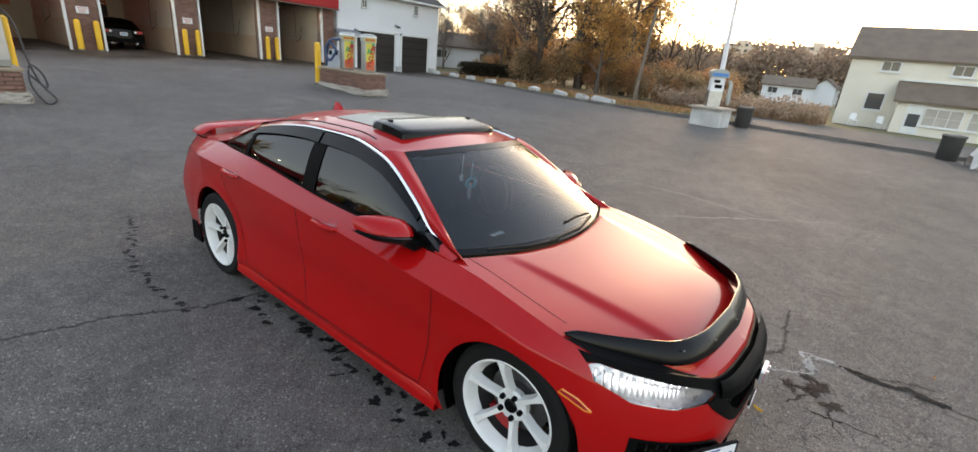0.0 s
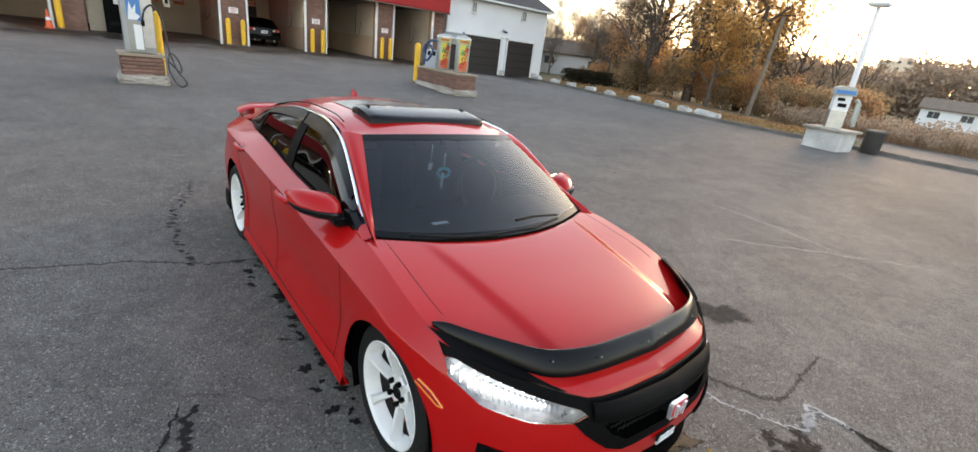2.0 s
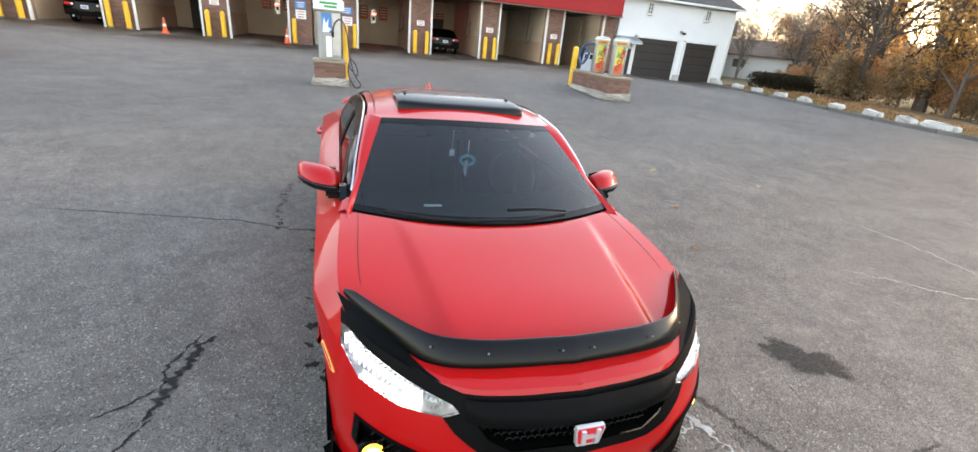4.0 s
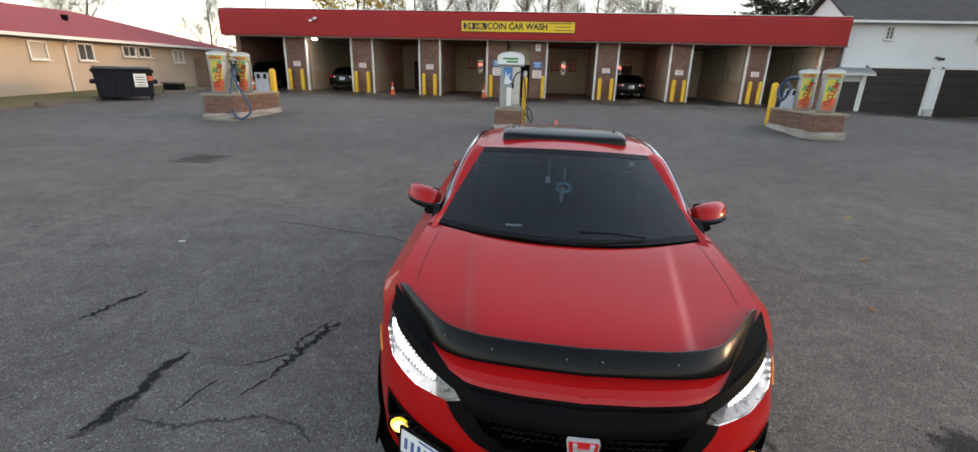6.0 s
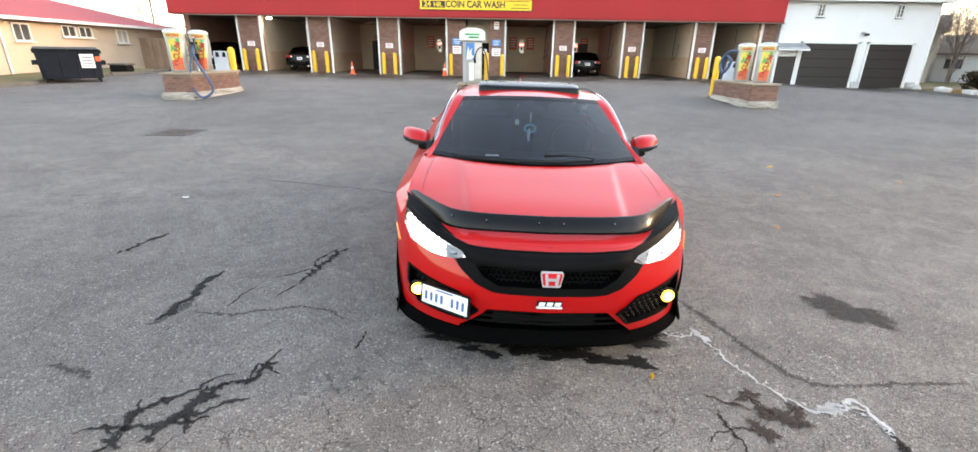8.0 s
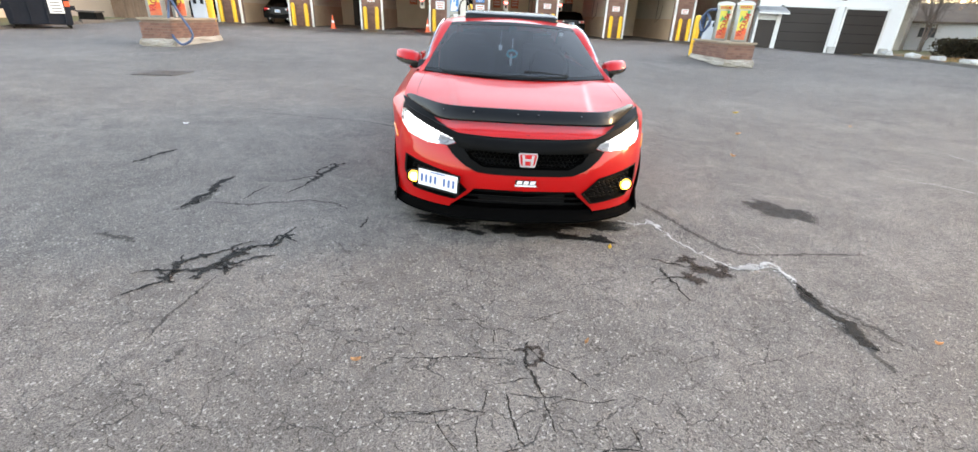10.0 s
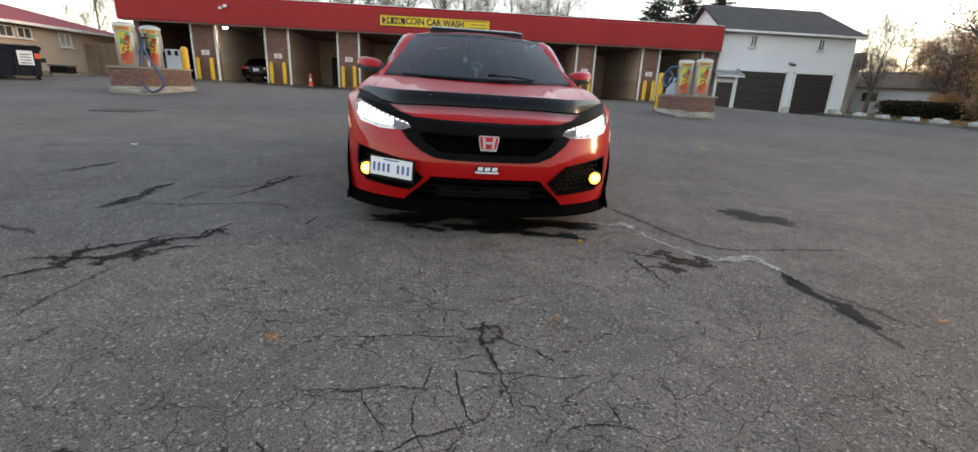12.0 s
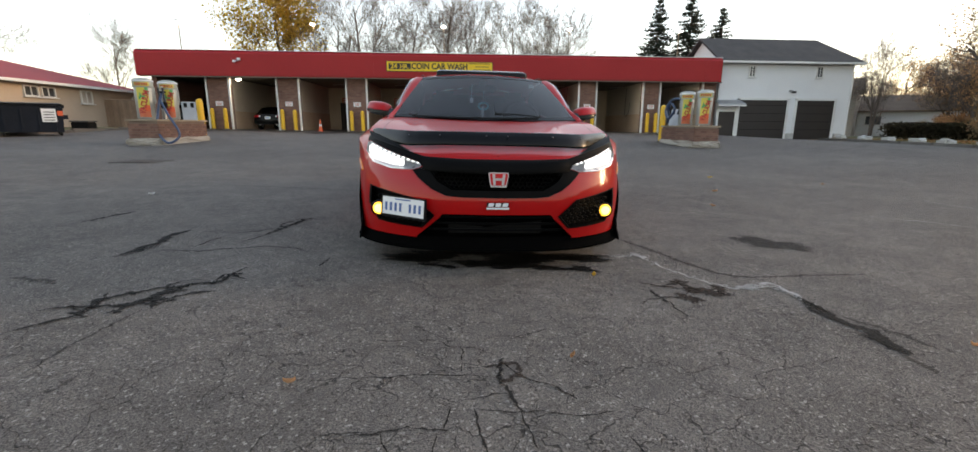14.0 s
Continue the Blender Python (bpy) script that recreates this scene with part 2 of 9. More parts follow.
M["bark"] = surface("bark", (0.06, 0.045, 0.035), (0.11, 0.085, 0.068), 8, 0.95, bump=0.5, bscale=30)
M["bark_grey"] = surface("grey_bark", (0.12, 0.095, 0.08), (0.18, 0.145, 0.125), 8, 0.95, bump=0.4, bscale=30)
M["leaf_orange"] = foliage("orange_leaves", (0.68, 0.41, 0.15), (0.50, 0.28, 0.10), 0.4)
M["leaf_brown"] = foliage("brown_leaves", (0.58, 0.33, 0.17), (0.42, 0.23, 0.12), 0.4)
# distance haze is put into this dull brown leaf colour
M["leaf_far"] = foliage("haze_tinted_leaves", (0.40, 0.285, 0.205), (0.30, 0.22, 0.16), 0.25, 0.4)
M["leaf_yellow"] = foliage("yellow_leaves", (0.62, 0.42, 0.06), (0.48, 0.30, 0.05), 0.35)
M["leaf_dry"] = foliage("dry_olive_leaves", (0.42, 0.30, 0.17), (0.28, 0.20, 0.12), 0.4)
M["needles"] = foliage("spruce_needles", (0.026, 0.036, 0.028), (0.042, 0.054, 0.04), 0.35)
M["hedge"] = foliage("hedge_leaves", (0.060, 0.046, 0.028), (0.045, 0.042, 0.022), 0.4)
M["reed"] = foliage("dry_reeds", (0.30, 0.20, 0.125), (0.20, 0.13, 0.08), 0.35)
M["plume"] = foliage("reed_plumes", (0.42, 0.33, 0.25), (0.32, 0.24, 0.18), 0.2)
M["grass"] = surface("tired_grass", (0.085, 0.095, 0.03), (0.15, 0.11, 0.045), 1.5, 0.95, bump=0.6, bscale=40)
M["litter"] = surface("leaf_litter", (0.23, 0.135, 0.07), (0.12, 0.095, 0.05), 2.5, 0.95, bump=0.6, bscale=30)
M["leaf_fallen"] = foliage("fallen_leaves", (0.40, 0.20, 0.075), (0.26, 0.13, 0.055), 0.4, 0.3)
M["grass_blade"] = foliage("grass_blades", (0.13, 0.14, 0.05), (0.22, 0.18, 0.09), 0.35, 0.4)
M["pane_dark"] = surface("dark_window_pane", (0.05, 0.055, 0.06), (0.09, 0.09, 0.09), 2, 0.08, rvar=0.02)
M["curtain"] = surface("curtain_behind_glass", (0.34, 0.30, 0.26), (0.46, 0.42, 0.37), 6, 0.5)
M["tar"] = worn_mark("crack_tar", (0.012, 0.0115, 0.011), (0.026, 0.025, 0.024), 0.55, full=0.92)
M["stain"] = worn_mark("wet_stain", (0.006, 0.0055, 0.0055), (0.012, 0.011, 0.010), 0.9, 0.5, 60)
M["seam_dark"] = worn_mark("weathered_crack", (0.014, 0.0135, 0.013), (0.030, 0.028, 0.027), 0.52, full=0.85)
M["patch_dark"] = worn_mark("dark_patch", (0.018, 0.017, 0.0165), (0.05, 0.048, 0.046), 0.5, full=0.62)
M["faint_seam"] = worn_mark("faint_seam", (0.034, 0.032, 0.030), (0.060, 0.056, 0.053), 0.4, full=0.5)
M["chalk"] = worn_mark("worn_road_paint", (0.50, 0.49, 0.46), (0.30, 0.29, 0.28), 0.45, full=0.85)
M["brown_stain"] = worn_mark("rusty_stain", (0.026, 0.018, 0.015), (0.05, 0.036, 0.030), 0.45, full=0.75)
M["grate"] = surface("rusty_grate", (0.045, 0.038, 0.034), (0.09, 0.075, 0.066), 20, 0.8, bump=0.4, bscale=60)
M["screen_red"] = glow("red_display", (1.0, 0.03, 0.03), 6.0)
M["lamp_on"] = glow("lit_lamp", (1.0, 0.95, 0.85), 25.0)
M["lamp_and_fill"] = glow("lamp_and_fill", (1.0, 0.93, 0.8), 22.0)
M["hl_on"] = glow("headlight_led", (0.85, 0.92, 1.0), 1.1)
M["badge_chrome"] = surface("badge_chrome", (0.58, 0.58, 0.59), (0.50, 0.50, 0.52), 10, 0.3, metal=0.5, rvar=0.05)
M["badge_red"] = surface("badge_red", (0.62, 0.008, 0.012), (0.56, 0.007, 0.010), 20, 0.3, coat=0.3)
# barrel of a white rim; its dark colour paints the shade behind the spokes
M["rim_inner"] = surface("shaded_rim_barrel", (0.06, 0.058, 0.055), (0.04, 0.038, 0.036), 12, 0.5)
M["brake_iron"] = surface("brake_iron", (0.10, 0.10, 0.10), (0.16, 0.155, 0.15), 30, 0.4, metal=0.8, rvar=0.1)
M["lamp_bowl"] = surface("lamp_bowl", (0.24, 0.25, 0.27), (0.50, 0.51, 0.54), 110, 0.3, metal=0.6, rvar=0.1)
M["lamp_fin"] = surface("lamp_fin", (0.34, 0.35, 0.37), (0.46, 0.47, 0.50), 90, 0.45, metal=0.6, rvar=0.1)
M["plate_blue"] = surface("plate_blue", (0.05, 0.12, 0.30), (0.05, 0.10, 0.26), 9, 0.5)
M["fog_on"] = glow("fog_lamp", (1.0, 0.52, 0.05), 0.5)
M["fog_core"] = glow("fog_core", (1.0, 0.68, 0.16), 1.2)
M["amber"] = surface("amber_lens", (0.75, 0.22, 0.02), (0.65, 0.18, 0.02), 20, 0.2, coat=0.6)
M["tail_red"] = surface("lens_and_shade_red", (0.35, 0.01, 0.015), (0.28, 0.01, 0.012), 20, 0.15, coat=0.8)
# pale so that the far blocks fade; the haze is part of the colour
M["hazy"] = surface("haze_tinted_far_wall", (0.66, 0.54, 0.43), (0.60, 0.48, 0.38), 0.1, 0.9)
M["caliper"] = surface("red_caliper", (0.40, 0.015, 0.015), (0.33, 0.012, 0.012), 20, 0.4)
M["teal"] = surface("teal_charm", (0.10, 0.62, 0.70), (0.08, 0.54, 0.62), 20, 0.5)


def asphalt_material():
    """Grey worn asphalt: grit, patchy tone, a net of fine cracks where the lot is worn, tyre wear."""
    m = bpy.data.materials.new("worn_asphalt")
    m.use_nodes = True
    n, l = m.node_tree.nodes, m.node_tree.links
    b = n["Principled BSDF"]
    tc = n.new("ShaderNodeTexCoord")

    def noise_at(scale, detail=4, rough=0.6, vec=None):
        t = n.new("ShaderNodeTexNoise")
        t.inputs["Scale"].default_value, t.inputs["Detail"].default_value, t.inputs["Roughness"].default_value = scale, detail, rough
        l.new(vec or tc.outputs["Object"], t.inputs["Vector"])
        return t

    def ramp(src, p0, p1, c0, c1):
        r = n.new("ShaderNodeValToRGB")
        r.color_ramp.elements[0].position, r.color_ramp.elements[1].position = p0, p1
        r.color_ramp.elements[0].color, r.color_ramp.elements[1].color = (*c0, 1), (*c1, 1)
        l.new(src, r.inputs["Fac"])
        return r.outputs["Color"]

    def mixc(kind, fac, a, c):
        x = n.new("ShaderNodeMix")
        x.data_type, x.blend_type = "RGBA", kind
        if isinstance(fac, float):
            x.inputs["Factor"].default_value = fac
        else:
            l.new(fac, x.inputs["Factor"])
        l.new(a, x.inputs["A"])
        l.new(c, x.inputs["B"])
        return x.outputs["Result"]

    broad = ramp(noise_at(0.22, 5).outputs["Fac"], 0.3, 0.7, (0.112, 0.100, 0.092), (0.156, 0.141, 0.131))
    patch = ramp(noise_at(1.6, 6, 0.7).outputs["Fac"], 0.32, 0.7, (0.80, 0.80, 0.80), (1.16, 1.15, 1.14))
    col = mixc("MULTIPLY", 1.0, broad, patch)
    grit = ramp(noise_at(190, 3, 0.8).outputs["Fac"], 0.38, 0.64, (0.24, 0.24, 0.24), (1.95, 1.95, 1.92))
    col = mixc("MULTIPLY", 0.85, col, grit)
    vor = n.new("ShaderNodeTexVoronoi")
    vor.inputs["Scale"].default_value = 130
    l.new(tc.outputs["Object"], vor.inputs["Vector"])
    stones = ramp(vor.outputs["Color"], 0.80, 0.90, (0, 0, 0), (1, 1, 1))
    light = n.new("ShaderNodeRGB")
    light.outputs[0].default_value = (0.42, 0.40, 0.37, 1)
    sf = n.new("ShaderNodeMath")
    sf.operation = "MULTIPLY"
    sf.inputs[1].default_value = 0.62
    l.new(stones, sf.inputs[0])
    col = mixc("MIX", sf.outputs[0], col, light.outputs[0])
    # dark pits between the stones, and blotchy wear a hand wide
    pits = ramp(noise_at(75, 2, 0.5).outputs["Fac"], 0.30, 0.42, (0.42, 0.42, 0.42), (1.0, 1.0, 1.0))
    col = mixc("MULTIPLY", 1.0, col, pits)
    wear = ramp(noise_at(9, 4, 0.65).outputs["Fac"], 0.32, 0.70, (0.84, 0.84, 0.84), (1.14, 1.135, 1.12))
    col = mixc("MULTIPLY", 1.0, col, wear)
    # fine crack net
    warp = noise_at(3.0, 4)
    wv = n.new("ShaderNodeVectorMath")
    wv.operation = "SCALE"
    wv.inputs["Scale"].default_value = 0.35
    l.new(warp.outputs["Color"], wv.inputs[0])
    av = n.new("ShaderNodeVectorMath")
    av.operation = "ADD"
    l.new(tc.outputs["Object"], av.inputs[0])
    l.new(wv.outputs[0], av.inputs[1])
    cracks = []
    for scale, width in ((5.2, 0.012), (0.55, 0.004)):
        v = n.new("ShaderNodeTexVoronoi")
        v.feature = "DISTANCE_TO_EDGE"
        v.inputs["Scale"].default_value = scale
        l.new(av.outputs[0], v.inputs["Vector"])
        cracks.append(ramp(v.outputs["Distance"], width * 0.3, width, (1, 1, 1), (0, 0, 0)))
    where = ramp(noise_at(0.9, 4).outputs["Fac"], 0.50, 0.64, (0, 0, 0), (1, 1, 1))
    # the net is densest just ahead of the car
    sep, cx, dist, near = n.new("ShaderNodeVectorMath"), n.new("ShaderNodeVectorMath"), n.new("ShaderNodeVectorMath"), n.new("ShaderNodeMapRange")
    sep.operation, dist.operation = "SUBTRACT", "LENGTH"
    sep.inputs[1].default_value = (0.1, -4.0, 0)
    l.new(tc.outputs["Object"], sep.inputs[0])
    l.new(sep.outputs[0], dist.inputs[0])
    near.inputs["From Min"].default_value, near.inputs["From Max"].default_value = 1.2, 4.2
    near.inputs["To Min"].default_value, near.inputs["To Max"].default_value = 0.8, 0.0
    l.new(dist.outputs["Value"], near.inputs["Value"])
    wmax = n.new("ShaderNodeMath")
    wmax.operation = "MAXIMUM"
    wsc = n.new("ShaderNodeMath")
    wsc.operation = "MULTIPLY"
    wsc.inputs[1].default_value = 0.25
    l.new(where, wsc.inputs[0])
    l.new(wsc.outputs[0], wmax.inputs[0])
    nz = n.new("ShaderNodeMath")
    nz.operation = "MULTIPLY"
    l.new(near.outputs["Result"], nz.inputs[0])
    brk = ramp(noise_at(2.2, 3).outputs["Fac"], 0.34, 0.48, (0, 0, 0), (1, 1, 1))
    l.new(brk, nz.inputs[1])
    l.new(nz.outputs[0], wmax.inputs[1])
    cm = n.new("ShaderNodeMath")
    cm.operation = "MULTIPLY"
    l.new(cracks[0], cm.inputs[0])
    l.new(wmax.outputs[0], cm.inputs[1])
    wide = n.new("ShaderNodeMath")
    wide.operation = "MULTIPLY"
    wide.inputs[1].default_value = 0.3
    l.new(cracks[1], wide.inputs[0])
    cr = n.new("ShaderNodeMath")
    cr.operation = "MAXIMUM"
    l.new(cm.outputs[0], cr.inputs[0])
    l.new(wide.outputs[0], cr.inputs[1])
    dark = n.new("ShaderNodeRGB")
    dark.outputs[0].default_value = (0.018, 0.017, 0.016, 1)
    col = mixc("MIX", cr.outputs[0], col, dark.outputs[0])
    # damp run-off in front of the wash bays
    sx, my = n.new("ShaderNodeSeparateXYZ"), n.new("ShaderNodeMapRange")
    l.new(tc.outputs["Object"], sx.inputs[0])
    my.inputs["From Min"].default_value, my.inputs["From Max"].default_value = 18.0, 22.0
    l.new(sx.outputs["Y"], my.inputs["Value"])
    wet = ramp(noise_at(0.55, 5, 0.65).outputs["Fac"], 0.40, 0.50, (0, 0, 0), (1, 1, 1))
    wm = n.new("ShaderNodeMath")
    wm.operation = "MULTIPLY"
    l.new(my.outputs["Result"], wm.inputs[0])
    l.new(wet, wm.inputs[1])
    wetc = n.new("ShaderNodeRGB")
    wetc.outputs[0].default_value = (0.022, 0.018, 0.015, 1)
    col = mixc("MIX", wm.outputs[0], col, wetc.outputs[0])
    l.new(col, b.inputs["Base Color"])
    rg = n.new("ShaderNodeMapRange")
    rg.inputs["To Min"].default_value, rg.inputs["To Max"].default_value = 0.82, 0.4
    l.new(wm.outputs[0], rg.inputs["Value"])
    l.new(rg.outputs["Result"], b.inputs["Roughness"])
    b.inputs["Specular IOR Level"].default_value = 0.18
    bp, bp2 = n.new("ShaderNodeBump"), n.new("ShaderNodeBump")
    bp.inputs["Strength"].default_value, bp.inputs["Distance"].default_value = 0.5, 0.006
    l.new(grit, bp.inputs["Height"])
    bp2.inputs["Strength"].default_value, bp2.inputs["Distance"].default_value = 0.8, 0.012
    bp2.invert = True
    l.new(cr.outputs[0], bp2.inputs["Height"])
    l.new(bp.outputs["Normal"], bp2.inputs["Normal"])
    l.new(bp2.outputs["Normal"], b.inputs["Normal"])
    return m


M["asphalt"] = asphalt_material()


# ---- mesh helpers ----
def mesh_of(name, bm, mats, smooth=False, angle=35):
    me = bpy.data.meshes.new(name)
    bmesh.ops.recalc_face_normals(bm, faces=bm.faces)
    bm.to_mesh(me)
    bm.free()
    for m in (mats if isinstance(mats, (list, tuple)) else [mats]):
        me.materials.append(m)
    if smooth:
        me.shade_smooth()
        if angle < 180:
            me.set_sharp_from_angle(angle=radians(angle))
    return me


def part(name, bm, material, parent=None, label="", smooth=False, angle=35):
    """Links a bmesh as one mesh object under a thing, a part or the scene."""
    ob = new(name, mesh_of(name, bm, material, smooth, angle))
    ob.parent = parent
    return tagged(ob, label)


def thing(name, m, label, category, group="", kind=""):
    ob = new(name)
    ob.empty_display_size = 0.2
    ob.matrix_world = m
    return tagged(ob, label, category, group, kind)


def box(bm, c, s, bevel=0.0, m=None, mat=0):
    r = bmesh.ops.create_cube(bm, size=1.0, matrix=(m or Matrix()) @ Matrix.Translation(c) @ Matrix.Diagonal((*s, 1)))
    faces = {f for v in r["verts"] for f in v.link_faces}
    for f in faces:
        f.material_index = mat
    if bevel:
        bmesh.ops.bevel(bm, geom=list({e for f in faces for e in f.edges}), offset=bevel, segments=2, affect="EDGES", clamp_overlap=True)
    return bm


def boxes(*rows, bevel=0.0):
    bm = bmesh.new()
    for c, s in rows:
        box(bm, c, s, bevel)
    return bm


def tube(bm, pts, r, sides=8, caps=True):
    """A tube along points; r: one radius or one for each point."""
    pts = [Vector(p) for p in pts]
    rs = r if isinstance(r, (list, tuple)) else [r] * len(pts)
    rings, up = [], Vector((0, 0, 1))
    for i, p in enumerate(pts):
        d = (pts[min(i + 1, len(pts) - 1)] - pts[max(i - 1, 0)]).normalized()
        a = d.cross(up if abs(d.dot(up)) < 0.95 else Vector((1, 0, 0))).normalized()
        b = d.cross(a)
        rings.append([bm.verts.new(p + rs[i] * (math.cos(q) * a + math.sin(q) * b)) for q in (2 * math.pi * k / sides for k in range(sides))])
    for u, v in zip(rings, rings[1:]):
        for k in range(sides):
            bm.faces.new((u[k], u[(k + 1) % sides], v[(k + 1) % sides], v[k]))
    if caps:
        bm.faces.new(rings[0][::-1])
        bm.faces.new(rings[-1])
    return bm


def lathe(bm, prof, sides=24, m=None, mat=0):
    """Turns a profile of (radius, height) round z."""
    rings = []
    m = m or Matrix()
    for r, z in prof:
        rings.append([bm.verts.new(m @ Vector((r * math.cos(2 * math.pi * k / sides), r * math.sin(2 * math.pi * k / sides), z))) for k in range(sides)])
    for u, v in zip(rings, rings[1:]):
        for k in range(sides):
            bm.faces.new((u[k], u[(k + 1) % sides], v[(k + 1) % sides], v[k])).material_index = mat
    bm.faces.new(rings[0][::-1]).material_index = mat
    bm.faces.new(rings[-1]).material_index = mat
    return bm


def prism(bm, outline, y0, y1, m=None, mat=0):
    """A solid from an outline in (x, z), between two y."""
    m = m or Matrix()
    a = [bm.verts.new(m @ Vector((x, y0, z))) for x, z in outline]
    b = [bm.verts.new(m @ Vector((x, y1, z))) for x, z in outline]
    bm.faces.new(a).material_index = mat
    bm.faces.new(b[::-1]).material_index = mat
    for i in range(len(a)):
        j = (i + 1) % len(a)
        bm.faces.new((a[i], b[i], b[j], a[j])).material_index = mat
    return bm


def grid(bm, P, wrap=False, mat=0):
    """Quads over an array of points, rows by columns."""
    V = [[bm.verts.new(p) for p in row] for row in P]
    for i in range(len(V) - 1):
        for j in range(len(V[0]) - (0 if wrap else 1)):
            k = (j + 1) % len(V[0])
            bm.faces.new((V[i][j], V[i][k], V[i + 1][k], V[i + 1][j])).material_index = mat
    return V


def lettering(name, text, size, m, mat, parent=None, depth=0.004, width=None, bold=0.018):
    cu = bpy.data.curves.new(name, "FONT")
    cu.body, cu.size, cu.extrude, cu.align_x, cu.align_y = text, size, depth, "CENTER", "CENTER"
    cu.offset = size * bold
    tmp = new(name, cu)
    dg = bpy.context.evaluated_depsgraph_get()
    me = bpy.data.meshes.new_from_object(tmp.evaluated_get(dg))
    bpy.data.objects.remove(tmp)
    me.materials.clear()
    me.materials.append(mat)
    if width:
        xs = [v.co.x for v in me.vertices]
        k = width / (max(xs) - min(xs))
        for v in me.vertices:
            v.co.x *= k
    ob = new(name, me)
    ob.parent = parent
    ob.matrix_local = m
    return ob


# ---- ground ----
KERB = 19.0


def ramp01(t):
    t = min(1.0, max(0.0, t))
    return t * t * (3 - 2 * t)


def kerb_x(y):
    """Line of the east kerb, which bends away towards the garage."""
    return KERB + 3.7 * ramp01((y - 7) / 16)


def g(x, y):
    """Height of the lot: a slight fall to the right, a rise towards the wash bays, a drop past the kerb."""
    z = -0.10 * math.tanh(x / 5.5) * (1 - ramp01((abs(x) - 6) / 10)) * (1 - ramp01((y - 6) / 14))
    z += (0.010 * max(-8, min(y, 14)) * (ramp01(y / 4) if y > 0 else 1) + 0.27 * ramp01((y - 7) / 17)) * (1 - (0.95 * ramp01((x - 12) / 11) if y > 0 else 0))
    z += 0.10 * ramp01((-7 - x) / 7) * ramp01((y - 8) / 14)
    if x > kerb_x(y):
        z -= 0.75 * ramp01((x - KERB - 1.8) / 24) * (1 - ramp01((y - 8) / 12))
    return z


def build_ground():
    xs = sorted({*np.arange(-24, 26.1, 0.8).round(3), *(-600, -300, -150, -80, -50, -36, 30, 36, 44, 55, 80, 150, 300, 600), KERB, KERB + 0.02, -17.6, -17.58})
    ys = sorted({*np.arange(-12, 40.1, 0.8).round(3), *(-600, -300, -120, -60, -34, -22, 50, 65, 90, 150, 300, 600)})
    bm = bmesh.new()

    def bent(x, y):
        w = ramp01((x - 10) / 9) if x <= KERB + 0.02 else 1 - ramp01((x - KERB - 0.02) / 30)
        return x + (kerb_x(y) - KERB) * w

    V = grid(bm, [[(bent(x, y), y, g(bent(x, y), y) + (0.02 if x > KERB + 0.01 else 0.12 if x < -17.59 and y < 23 else 0.0)) for x in xs] for y in ys])
    side = {}
    for row in V:
        for i, v in enumerate(row):
            side[v] = xs[i]
    for f in bm.faces:
        c = f.calc_center_median()
        c.x = sum(side[v] for v in f.verts) / len(f.verts)
        f.material_index = 0
        if c.x > KERB + 0.01:
            f.material_index = 2 if (c.y > 4.5 or c.x > 23.5) and c.y < 28 and c.x < 31 and not (c.x < 23.5 and c.y < 5) else 1
            if (c.x < 24 and c.y < 5) or (c.x < 33 and c.y < 3.2):
                f.material_index = 0
        elif c.x < -17.6 or c.y > 34:
            f.material_index = 1
    return tagged(part("ground", bm, [M["asphalt"], M["grass"], M["litter"]], smooth=True), "worn grey asphalt lot with patched cracks, bordered by rough grass", "ground", kind="structure")


build_ground()


# ---- kerbs ----
def kerb_run(name, x, y0, y1, step, side, height):
    bm = bmesh.new()
    random.seed(5)
    y = y0
    while y < y1:
        n = min(step, y1 - y)
        bend = kerb_x(y + n / 2) - KERB if side > 0 else 0.0
        z = g(x + bend - 0.2, y + n / 2)
        turn = math.degrees(math.atan2(kerb_x(y) - kerb_x(y + n), n)) if side > 0 else 0.0
        box(bm, (0, 0, 0), (0.16, n - 0.01, height + 0.2), 0.02, pose(x + bend + random.uniform(-0.012, 0.012), y + n / 2, z + height / 2 - 0.1, 0, 0, turn))
        y += step
    bmesh.ops.subdivide_edges(bm, edges=[e for e in bm.edges if e.calc_length() > 0.8], cuts=5)
    for v in bm.verts:      # chipped and settled edges
        k = noise.noise_vector(v.co * 1.7)
        v.co += Vector((0.030 * k.x, 0.02 * k.y, 0.035 * k.z - 0.015))
    return tagged(part(name, bm, M["concrete_dark"]), "dirty broken concrete kerb along the lot", "kerb", kind="structure")


kerb_run("kerb_east", KERB + 0.06, -14, 24, 2.4, 1, 0.14)
kerb_run("kerb_west", -17.58, -6, 22, 3.0, -1, 0.14)


# ---- car wash ----
FACE, BACK, SOFFIT, TOP = 24.6, 33.0, 3.54, 4.90
PIERS = ((-14.7, -13.54), (-10.71, -9.57), (-6.7, -5.63), (-2.79, -1.75), (-0.43, 0.45), (3.32, 4.39), (7.35, 8.33), (11.41, 12.36), (15.2, 15.99))
WX0, WX1 = -18.0, 16.0


def wall(name, rows, mat, label):
    return tagged(part(name, boxes(*rows), mat), label, "wall", kind="structure")


zf = 0.40
BRICKS = {}


